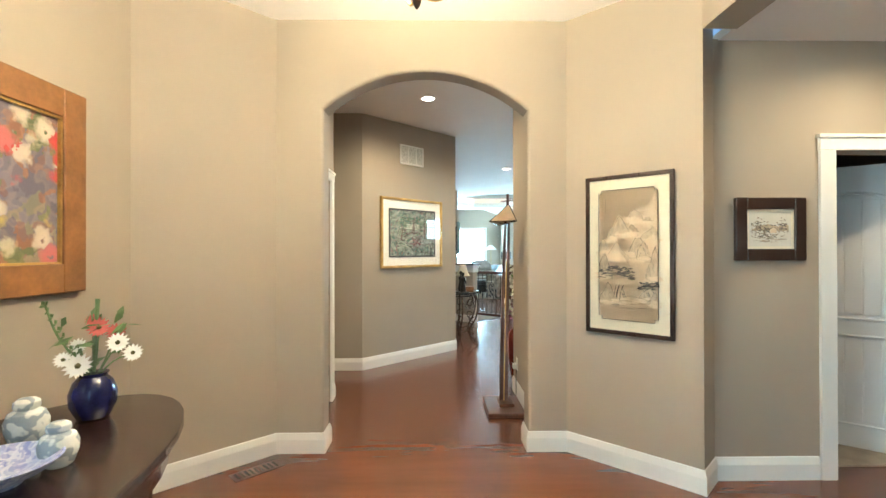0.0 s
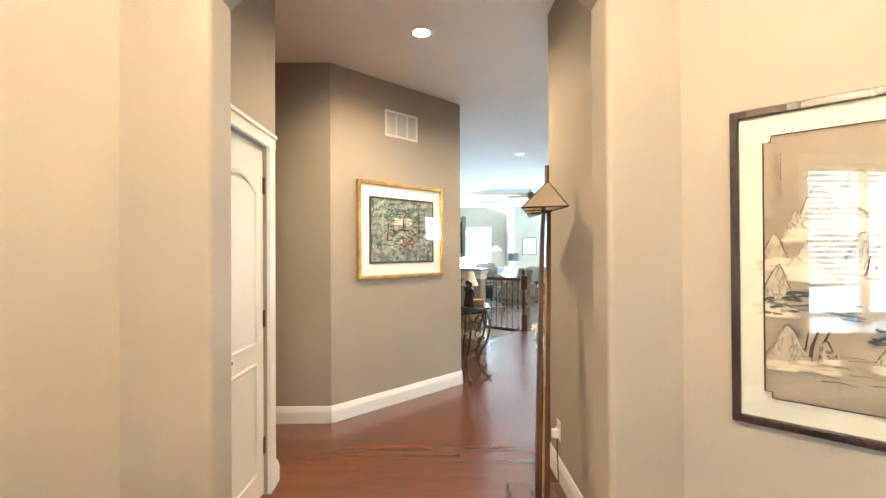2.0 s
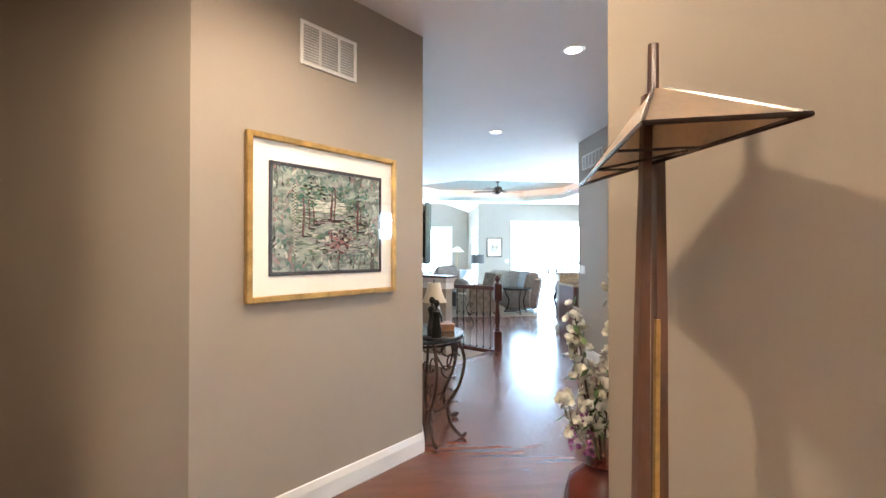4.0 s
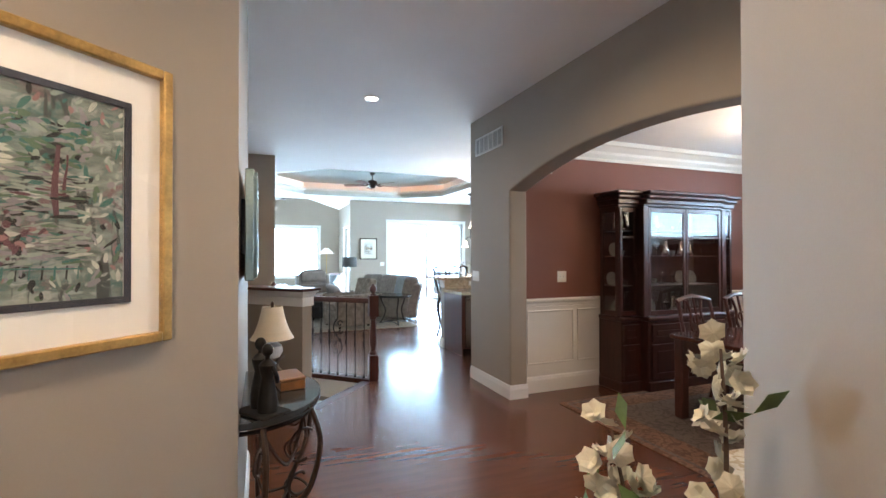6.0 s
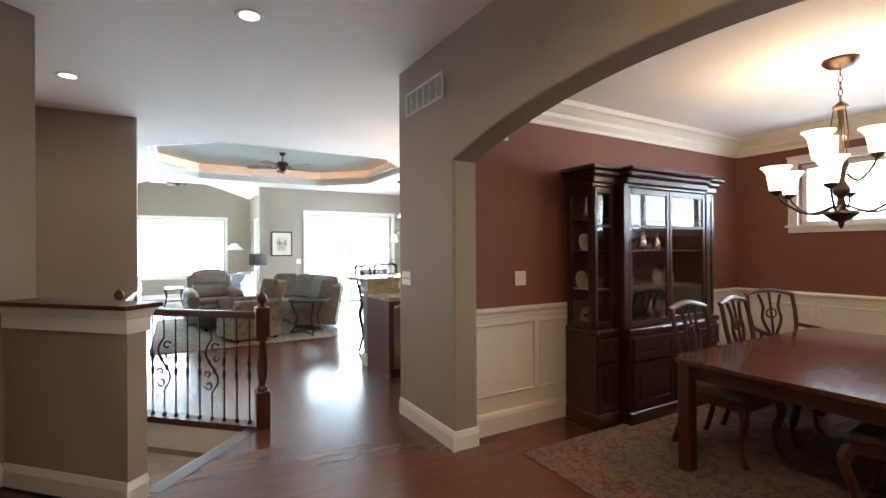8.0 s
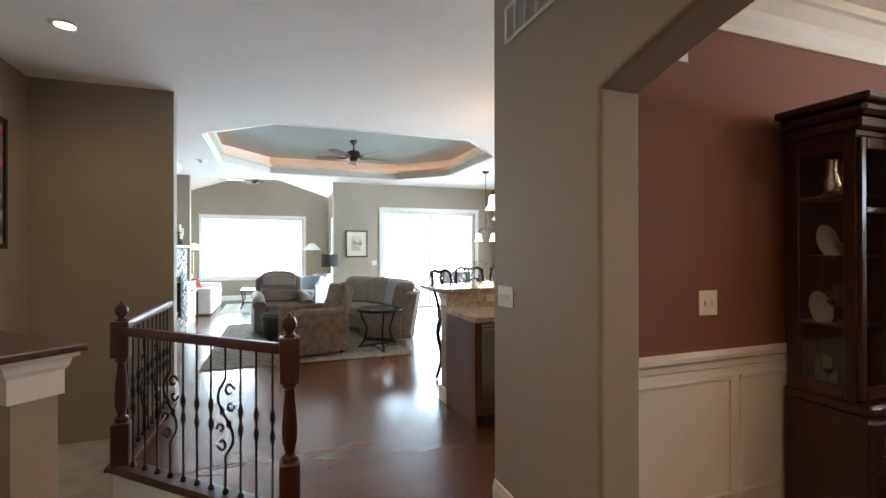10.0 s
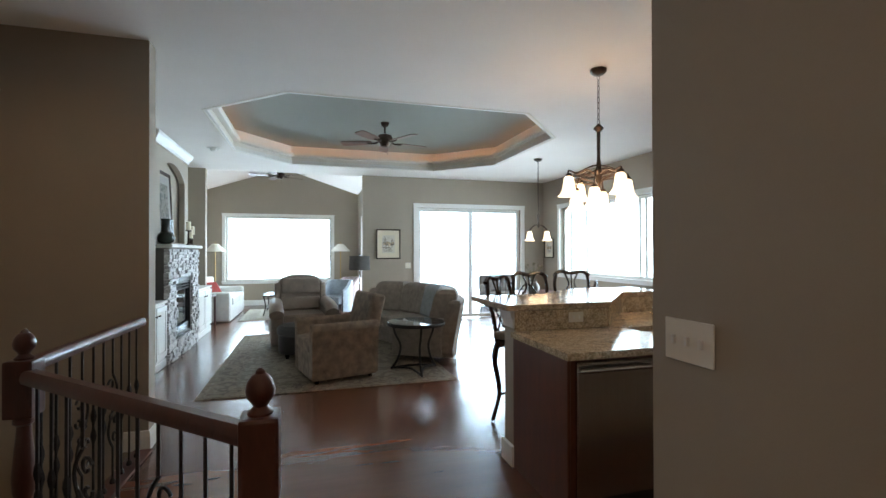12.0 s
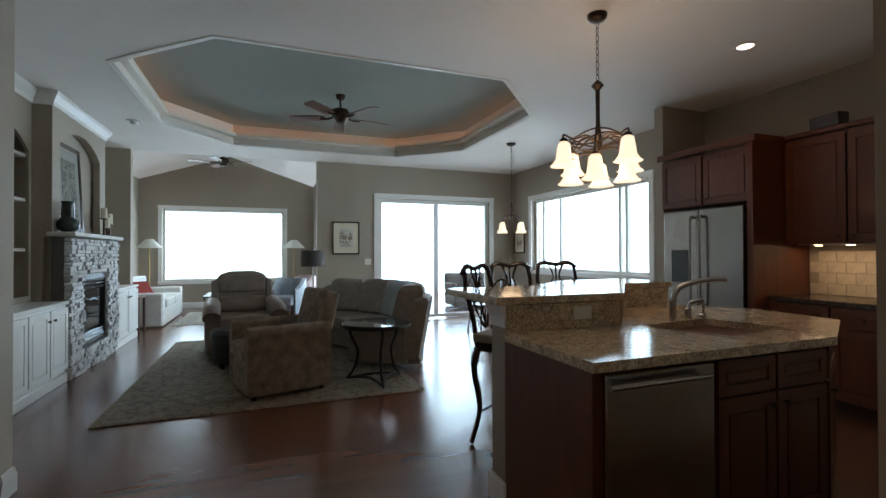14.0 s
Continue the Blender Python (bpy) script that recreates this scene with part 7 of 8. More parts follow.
PORC = figured("blue_white_porcelain", (0.62, 0.62, 0.58), (0.12, 0.17, 0.24), (0.66, 0.66, 0.62), 16)
PORC.node_tree.nodes["Principled BSDF"].inputs["Specular IOR Level"].default_value = 0.6
for p, s in (((-1.21, 1.455), 0.66), ((-1.0, 1.315), 0.56)):
    j = thing("ginger_jar", pose(p[0], p[1], 0.8), "blue and white lidded porcelain ginger jar on the entry table", "jar", "ginger jars")
    part("jar", lathe([(r * s, h * s) for r, h in [(0.05, 0), (0.062, 0.01), (0.082, 0.07), (0.085, 0.11), (0.07, 0.15), (0.045, 0.165), (0.045, 0.175)]], 24), PORC, j, smooth=True)
    part("lid", lathe([(r * s, h * s) for r, h in [(0.05, 0.172), (0.052, 0.18), (0.05, 0.2), (0.035, 0.212), (0.01, 0.216)]], 20), PORC, j, smooth=True)
bo = thing("blue_bowl", pose(-1.06, 1.2, 0.8), "shallow blue and white porcelain bowl", "bowl")
part("bowl", lathe([(0.05, 0), (0.055, 0.01), (0.1, 0.03), (0.135, 0.06), (0.13, 0.062), (0.09, 0.035), (0.02, 0.018)], 26), flowers_art("blue_bowl_glaze", [(0.35, 0.38, 0.5), (0.08, 0.1, 0.3), (0.5, 0.52, 0.58), (0.12, 0.15, 0.4), (0.45, 0.46, 0.55), (0.2, 0.24, 0.45), (0.1, 0.12, 0.35)], 14), bo, smooth=True)

fch = thing("foyer_chandelier", pose(-0.02, 1.6, 0), "aged brass foyer chandelier hanging above the entry", "chandelier")
part("stem", lathe([(0.004, 2.22), (0.012, 2.235), (0.016, 2.25), (0.008, 2.265), (0.02, 2.28), (0.03, 2.31), (0.012, 2.34), (0.012, 2.9), (0.06, 2.95), (0.07, 2.994)], 16), BRONZE, fch, smooth=True)
for k in range(5):
    a = 2 * math.pi * k / 5 + 0.6
    ca, sa = math.cos(a), math.sin(a)
    part("arm", tube(curve([(0.02 * ca, 0.02 * sa, 2.3), (0.05 * ca, 0.05 * sa, 2.27), (0.12 * ca, 0.12 * sa, 2.3), (0.2 * ca, 0.2 * sa, 2.4)]), 0.006, steps=6), GOLD, fch, smooth=True)
    part("shade", lathe(bell(True, 1.3), 16, m=pose(0.2 * ca, 0.2 * sa, 2.42), close=False), SHADE, fch, "lit frosted glass cup shade", True)
lamp("foyer_chandelier_lamp", "POINT", (-0.02, 1.6, 2.62), 105, (1, 0.8, 0.54), 0.25)
up = lamp("foyer_chandelier_uplight", "SPOT", (-0.02, 1.6, 2.42), 900, (1, 0.8, 0.54), 0.2, target=(-0.02, 1.601, 3.0))
up.data.spot_size = radians(162)

rg = thing("floor_register", pose(-1.09, 2.965, 0.001, 0, 0, 45), "brown slotted floor register along the wall", "floor vent")
part("frame", box(-0.16, -0.06, 0, 0.16, 0.06, 0.005, 0.002), CHERRY, rg)
for i in range(9):
    part("slot", box(-0.135 + i * 0.03, -0.04, 0.0052, -0.12 + i * 0.03, 0.04, 0.006), DARKW, rg)


def grille(m, w, h, cols, label):
    r = thing("wall_vent", m, label, "vent", "wall vents")
    part("frame", merge(merge(merge(box(-w / 2, -0.012, -h / 2, -w / 2 + 0.02, 0, h / 2, 0.003), box(w / 2 - 0.02, -0.012, -h / 2, w / 2, 0, h / 2, 0.003)), box(-w / 2 + 0.02, -0.012, h / 2 - 0.02, w / 2 - 0.02, 0, h / 2, 0.003)), box(-w / 2 + 0.02, -0.012, -h / 2, w / 2 - 0.02, 0, -h / 2 + 0.02, 0.003)), TRIM, r)
    part("backing", box(-w / 2 + 0.02, -0.003, -h / 2 + 0.02, w / 2 - 0.02, -0.001, h / 2 - 0.02), mat("vent_grey", (0.4, 0.39, 0.37), 0.7) if "vent_grey" not in bpy.data.materials else bpy.data.materials["vent_grey"], r)
    for i in range(1, cols):
        x = -w / 2 + w * i / cols
        part("bar", box(x - 0.006, -0.012, -h / 2 + 0.02, x + 0.006, -0.002, h / 2 - 0.02), TRIM, r)
    n = int((h - 0.04) / 0.016)
    for i in range(n):
        zz = -h / 2 + 0.025 + i * 0.016
        part("slat", moved(box(-w / 2 + 0.02, -0.006, -0.001, w / 2 - 0.02, 0.006, 0.001), pose(0, -0.006, zz, 35)), TRIM, r)
    return r


ang = math.degrees(math.atan2(0.698, 0.716))
aw = lambda s, z: pose(-0.825 + 0.716 * s, 5.43 + 0.698 * s, z, 0, 0, ang) @ pose(0, -0.002, 0)
grille(aw(0.77, 2.62), 0.4, 0.25, 3, "white louvred return vent high on the taupe wall")
grille(pose(2.717, 9.06, 2.68, 0, 0, -90), 0.64, 0.2, 6, "white louvred return vent high on the dining arch wall")
ga = framed("garden_tapestry", aw(0.775, 1.62), 1.04, 0.88, 0.032, GOLD, mat("white_mat_board", (0.74, 0.72, 0.68), 0.6, vary=0.02), GREENA, 0.115, "green garden tapestry print in a gilt frame with a white mat", 0.035)
part("inner_border", merge(merge(merge(box(-0.395, -0.018, -0.305, -0.375, -0.0145, 0.305), box(0.375, -0.018, -0.305, 0.395, -0.0145, 0.305)), box(-0.375, -0.018, 0.285, 0.375, -0.0145, 0.305)), box(-0.375, -0.018, -0.305, 0.375, -0.0145, -0.285)), mat("navy_border", (0.02, 0.022, 0.035), 0.6), ga, "navy inner border")
brushed("weaving", tapestry_strokes(), TAPC, ga, -0.0143)
gl = part("glazing", box(-0.485, -0.026, -0.405, 0.485, -0.0245, 0.405), GLASS, ga, "clear picture glass")
gl.visible_shadow = False

# craftsman floor lamp, urn with blossom, plug
cl = thing("craftsman_floor_lamp", pose(0.638, 4.09, 0), "wooden craftsman floor lamp with a pyramid shade", "floor lamp")
LW = mat("walnut_lamp_wood", (0.085, 0.035, 0.02), 0.35, vary=0.25, stretch=(6, 6, 0.8))
part("base", box(-0.165, -0.25, 0, 0.155, 0.24, 0.04, 0.008), LW, cl)
part("base_cleat", box(-0.05, -0.1, 0.04, 0.08, 0.1, 0.07, 0.008), LW, cl)
for x in (-0.022, 0.022):
    part("upright", tube([(x, 0.02, 0.05), (x + 0.01, 0.03, 0.6), (x * 0.9 + 0.03, 0.055, 1.3), (x * 0.6 + 0.05, 0.08, 1.79)], [0.024, 0.02, 0.017, 0.013], None, 4), LW, cl)
part("slat", tube([(0.0, 0.0, 0.07), (0.03, 0.03, 1.3)], 0.007, None, 4), GOLD, cl)
part("top_stem", tube([(0.05, 0.08, 1.72), (0.052, 0.08, 1.905)], [0.014, 0.012], None, 8), LW, cl)
# a long three-sided hood set along the wall
HC = [Vector((-0.148, -0.23, 1.637)), Vector((0.065, -0.3, 1.637)), Vector((0.017, 0.405, 1.637))]
HT = [Vector((0.04, 0.06, 1.8)), Vector((0.062, 0.055, 1.8)), Vector((0.055, 0.085, 1.8))]
g = bmesh.new()
co, ap = [g.verts.new(p) for p in HC], [g.verts.new(p) for p in HT]
for i in range(3):
    g.faces.new((co[i], co[(i + 1) % 3], ap[(i + 1) % 3], ap[i]))
bmesh.ops.solidify(g, geom=g.faces[:], thickness=0.003)
shd = part("shade", g, mat("mica_shade", (0.62, 0.5, 0.37), 0.5, vary=0.15), cl, "tan mica three sided shade")
for i in range(3):
    j = (i + 1) % 3
    part("shade_rib", tube([HC[i], HT[i]], 0.004, steps=5), DARKW, shd)
    part("shade_rim", tube([HC[i], HC[j]], 0.0045, steps=5), DARKW, shd)
for f in (0.3, 0.62):
    part("brace", tube([HC[0].lerp(HC[2], f), HC[1].lerp(HC[2], f)], 0.0035, steps=4), DARKW, shd)
part("brace", tube([HC[0].lerp(HC[2], 0.62), HC[1].lerp(HC[2], 0.3)], 0.0035, steps=4), DARKW, shd)
cord = tube(curve([(0.1, 0.1, 0.02), (0.15, 0.25, 0.02), (0.17, 0.35, 0.2), (0.19, 0.41, 0.34)]), 0.004, steps=5)
part("cord", cord, IRON, cl)

ur = thing("floor_urn", pose(0.96, 4.99, 0), "tall oxblood glazed floor urn with white blossom branches", "urn")
part("urn", lathe([(0.09, 0), (0.1, 0.01), (0.12, 0.1), (0.155, 0.3), (0.165, 0.42), (0.14, 0.52), (0.085, 0.57), (0.08, 0.59), (0.095, 0.605), (0.085, 0.605)], 28), mat("oxblood_glaze", (0.09, 0.016, 0.012), 0.15, vary=0.25, scale=6), ur, smooth=True)
rr = random.Random(11)
BARK = mat("branch_bark", (0.08, 0.05, 0.035), 0.8)
BLOS = mat("cream_blossom", (0.68, 0.66, 0.55), 0.7, vary=0.08)
for k in range(7):
    a = k * 0.9 + 0.4
    lean = (0.08, 0.16, 0.14, 0.2, 0.12, 0.17, 0.06)[k]
    top = Vector((lean * math.cos(a), lean * math.sin(a), (1.32, 0.95, 1.1, 0.85, 1.2, 0.78, 1.0)[k]))
    top = Vector((max(-0.14, min(0.1, top.x)), abs(top.y) + 0.03, top.z))
    pts = curve([(0, 0, 0.5), (top.x * 0.3, top.y * 0.3 + 0.02, 0.72), (top.x * 0.8, top.y * 0.7, top.z * 0.85), top], 5)
    br = part("branch", tube(pts, [0.007 - 0.005 * i / len(pts) for i in range(len(pts))], steps=6), BARK, ur)
    g, gl2 = None, None
    for p in pts[5:]:
        for j in range(4):
            c = p + Vector((rr.uniform(-0.035, 0.035), rr.uniform(-0.035, 0.035), rr.uniform(-0.03, 0.03)))
            up = Vector((rr.uniform(-1, 1), rr.uniform(-1, 1), rr.uniform(-0.2, 1)))
            g = petals(c, 6, 0.021, 0.0125, 0.35, up, g)
            g = petals(c, 5, 0.015, 0.009, 0.8, up, g)
        if rr.random() < 0.4:
            c = p + Vector((rr.uniform(-0.05, 0.05), rr.uniform(-0.05, 0.05), rr.uniform(-0.02, 0.05)))
            gl2 = petals(c, 2, 0.055, 0.013, 0.3, Vector((rr.uniform(-1, 1), rr.uniform(-1, 1), 0.5)), gl2)
    part("blossom", g, BLOS, br, "cream white silk blossom")
    if gl2:
        part("leaves", gl2, LEAF, br, "green silk leaves")

VIOL = mat("violet_petal", (0.2, 0.05, 0.17), 0.7, vary=0.2)
for dx, dy, top in ((-0.1, 0.03, 0.78), (-0.07, -0.03, 0.72), (-0.13, 0.0, 0.74), (-0.04, 0.05, 0.8)):
    sprig = part("sprig", tube(curve([(0, 0, 0.54), (dx * 0.5, dy * 0.5, 0.64), (dx, dy, top)], 4), 0.0025, steps=5), LEAF, ur, "violet silk sprig")
    g = None
    for k in range(16):
        c = Vector((dx + rr.uniform(-0.018, 0.018), dy + rr.uniform(-0.018, 0.018), top - 0.006 * k))
        g = petals(c, 4, 0.013, 0.006, 0.4, Vector((rr.uniform(-1, 1), rr.uniform(-1, 1), 0.5)), g)
    part("violet_bloom", g, VIOL, sprig)

# ---- console, lamp, figures, framed picture on the television wall ----
con = thing("console_table", pose(0.318, 6.98, 0), "scrolled wrought iron half round console with a dark stone top", "console table")
half = [(0.36 * math.sin(math.pi * k / 24), -0.44 * math.cos(math.pi * k / 24)) for k in range(25)]
part("stone_top", prism([(0.0, -0.44)] + half[1:-1] + [(0.0, 0.44)], 0.765, 0.795, bevel=0.008), mat("dark_marble", (0.03, 0.034, 0.036), 0.12, vary=0.4, scale=8, fine=40, bump=0), con)
part("rim_band", tube([(p[0] * 0.94, p[1] * 0.94, 0.745) for p in half], 0.01, steps=6), IRON, con)
RI = mat("rust_brown_iron", (0.05, 0.03, 0.02), 0.5, metal=0.5, vary=0.3, bump=0.03)
for k in (2, 8, 16, 22):
    hx, hy = half[k][0], half[k][1]
    leg = curve([(hx * 0.95, hy * 0.95, 0.75), (hx * 1.08, hy * 1.05, 0.6), (hx * 0.95, hy * 0.95, 0.4), (hx * 0.7, hy * 0.75, 0.25), (hx * 0.75, hy * 0.78, 0.1), (hx * 1.0, hy * 0.98, 0.015), (hx * 1.12, hy * 1.05, 0.04)], 5)
    lg = part("leg", tube(leg, 0.013, steps=7), RI, con, smooth=True)
    for cz2, sg in ((0.58, 1), (0.42, -1), (0.2, 1)):
        sp2 = [(hx * (0.8 + 0.0) + 0.07 * (1 - 0.65 * i / 20) * math.cos(sg * (0.5 + 5.2 * i / 20)) * (hx / 0.36 + 0.15), hy * 0.82 + 0.06 * (1 - 0.65 * i / 20) * math.cos(sg * (0.5 + 5.2 * i / 20)) * (-1 if hy > 0 else 1), cz2 + 0.075 * (1 - 0.65 * i / 20) * math.sin(sg * (0.5 + 5.2 * i / 20))) for i in range(21)]
        part("scroll", tube(sp2, 0.007, steps=5), RI, lg)
for k0, k1 in ((2, 8), (8, 16), (16, 22)):
    a, c = Vector((*half[k0], 0)) * 0.85, Vector((*half[k1], 0)) * 0.85
    part("apron_scroll", tube(curve([(a.x, a.y, 0.72), ((a.x + c.x) * 0.55, (a.y + c.y) * 0.55, 0.55), (c.x, c.y, 0.72)], 8), 0.008, steps=5), RI, con)
    part("stretcher", tube(curve([(a.x * 0.85, a.y * 0.85, 0.24), ((a.x + c.x) * 0.3, (a.y + c.y) * 0.4, 0.2), (c.x * 0.85, c.y * 0.85, 0.24)], 8), 0.008, steps=5), RI, con)

tl = thing("table_lamp", pose(0.455, 7.2, 0.795), "table lamp with a sculpted base and a cream bell shade", "table lamp")
part("base", lathe([(0.062, 0), (0.066, 0.015), (0.05, 0.03), (0.035, 0.04)], 20), mat("aged_stone_resin", (0.2, 0.16, 0.12), 0.6, vary=0.2), tl, smooth=True)
for k in range(3):
    a = 2 * math.pi * k / 3
    ca, sa = math.cos(a), math.sin(a)
    part("acanthus", tube(curve([(0.045 * ca, 0.045 * sa, 0.03), (0.02 * ca, 0.02 * sa, 0.07), (0.04 * ca, 0.04 * sa, 0.11), (0.06 * ca, 0.06 * sa, 0.12)]), 0.013, steps=7), bpy.data.materials["aged_stone_resin"], tl, smooth=True)
part("globe", lathe([(0.01, 0.105), (0.04, 0.115), (0.055, 0.145), (0.05, 0.175), (0.025, 0.195), (0.01, 0.2)], 22), mat("pearl_glass", (0.6, 0.58, 0.55), 0.25, vary=0.15), tl, smooth=True)
part("stem", lathe([(0.008, 0.19), (0.008, 0.4)], 8), BRONZE, tl)
part("shade", lathe([(0.112, 0.215), (0.09, 0.25), (0.073, 0.295), (0.06, 0.345), (0.052, 0.385), (0.049, 0.385), (0.07, 0.29), (0.109, 0.214)], 28, close=False), mat("cream_silk", (0.6, 0.52, 0.4), 0.7, vary=0.05), tl, "cream silk bell shade", True)
part("finial", lathe([(0.006, 0.39), (0.01, 0.4), (0.003, 0.412)], 8), BRONZE, tl)

fg = bmesh.new()
for dx, dy, hh in ((0.0, -0.034, 0.0), (0.014, 0.034, 0.016)):
    fg = lathe([(0.04, 0), (0.042, 0.05), (0.03, 0.12), (0.024, 0.15), (0.034, 0.19), (0.036, 0.205), (0.02, 0.222), (0.01, 0.228), (0.01, 0.24), (0.02, 0.25), (0.024, 0.266), (0.021, 0.28), (0.01, 0.292)], 14, fg, pose(dx, dy, hh))
    for sg2 in (-1, 1):
        fg = tube(curve([(dx, dy + sg2 * 0.032, hh + 0.203), (dx + 0.012, dy + sg2 * 0.043, hh + 0.16), (dx + 0.034, dy + sg2 * 0.02, hh + 0.13)], 4), 0.009, fg, 7)
fg = box(-0.07, -0.1, 0, 0.07, 0.1, 0.012, 0.004, fg)
figs = link("figure_sculpture", fg, mat("dark_bronze_patina", (0.01, 0.009, 0.008), 0.5, metal=0.0, vary=0.3, spec=0.25), None, "", True, pose(0.405, 6.65, 0.796, 0, 0, 35))
tagged(figs, "small dark bronze sculpture of two standing figures", "sculpture")
pb = thing("wooden_box", pose(0.53, 7.02, 0.796, 0, 0, 10), "small brown wooden box on the console", "box")
part("body", box(-0.06, -0.09, 0, 0.06, 0.09, 0.045, 0.004), BROWNF, pb)
part("lid", box(-0.063, -0.093, 0.0455, 0.063, 0.093, 0.06, 0.004), BROWNF, pb)

SILV = mat("silver_green_frame", (0.1, 0.13, 0.12), 0.28, metal=0.6, vary=0.2)
tv = framed("dark_mat_picture", pose(0.337, 7.045, 1.582, 0, 0, 90), 0.89, 0.46, 0.05, SILV, mat("black_mat", (0.008, 0.009, 0.014), 0.75, spec=0.2), flowers_art("bright_print", [(0.5, 0.55, 0.5), (0.3, 0.4, 0.35), (0.65, 0.62, 0.55), (0.5, 0.5, 0.45), (0.4, 0.5, 0.48), (0.6, 0.5, 0.45), (0.65, 0.65, 0.62)], 9), 0.095, "long bright print in a wide dark mat and silver frame", 0.035)
for z in (-0.205, 0.205):
    part("frame_bead", tube([(-0.435, -0.035, z), (0.435, -0.035, z)], 0.013, steps=10), SILV, tv, "rounded silver moulding", True)
for x in (-0.42, 0.42):
    part("frame_bead", tube([(x, -0.035, -0.218), (x, -0.035, 0.218)], 0.013, steps=10), SILV, tv, "rounded silver moulding", True)
part("back_spacer", box(-0.3, 0.0, -0.12, 0.3, 0.02, 0.12), IRON, tv)
framed("stair_picture", pose(-0.537, 11.6, 2.0, 0, 0, 90), 0.5, 1.05, 0.04, IRON, OFFW, FLORAL, 0.0, "tall colourful abstract painting in a black frame above the stairs", 0.03)
wall_plate("wall_speaker", pose(3.27, 8.738, 2.36), 0.08, 0.08, 0, "small white sensor plate high on the rust wall", "sensor")

# ---- dining room ----
DRF = figured("oriental_rug_field", (0.16, 0.13, 0.115), (0.1, 0.08, 0.072), (0.2, 0.155, 0.13), 11)
DRB = figured("oriental_rug_border", (0.22, 0.12, 0.085), (0.09, 0.055, 0.045), (0.25, 0.175, 0.12), 15)
rug("oriental_rug", 3.1, 5.4, 6.35, 8.33, 0, DRF, DRB, "faded oriental rug with a rust border under the dining table")

dt2 = thing("dining_table", pose(4.8, 7.06, 0.0135), "polished dark mahogany dining table with square legs", "dining table")
tx, ty = 1.06, 0.6
part("tabletop", prism([(-tx + 0.06, -ty), (tx - 0.06, -ty), (tx, -ty + 0.06), (tx, ty - 0.06), (tx - 0.06, ty), (-tx + 0.06, ty), (-tx, ty - 0.06), (-tx, -ty + 0.06)], 0.705, 0.735, bevel=0.008), mat("mahogany_gloss", (0.075, 0.022, 0.014), 0.14, vary=0.3, scale=3, fine=30, bump=0.002, coat=0.5, stretch=(0.8, 7, 1)), dt2)
part("apron", merge(merge(merge(box(-tx + 0.1, -ty + 0.06, 0.6, tx - 0.1, -ty + 0.085, 0.704), box(-tx + 0.1, ty - 0.085, 0.6, tx - 0.1, ty - 0.06, 0.704)), box(-tx + 0.1, -ty + 0.086, 0.6, -tx + 0.125, ty - 0.086, 0.704)), box(tx - 0.125, -ty + 0.086, 0.6, tx - 0.1, ty - 0.086, 0.704)), CHERRY, dt2)
for x in (-1, 1):
    for y in (-1, 1):
        part("leg", box(x * (tx - 0.11) - 0.042, y * (ty - 0.08) - 0.042, 0, x * (tx - 0.11) + 0.042, y * (ty - 0.08) + 0.042, 0.704, 0.008), CHERRY, dt2)

SEATF = fabric("olive_seat_fabric", (0.14, 0.12, 0.09), 0.15)


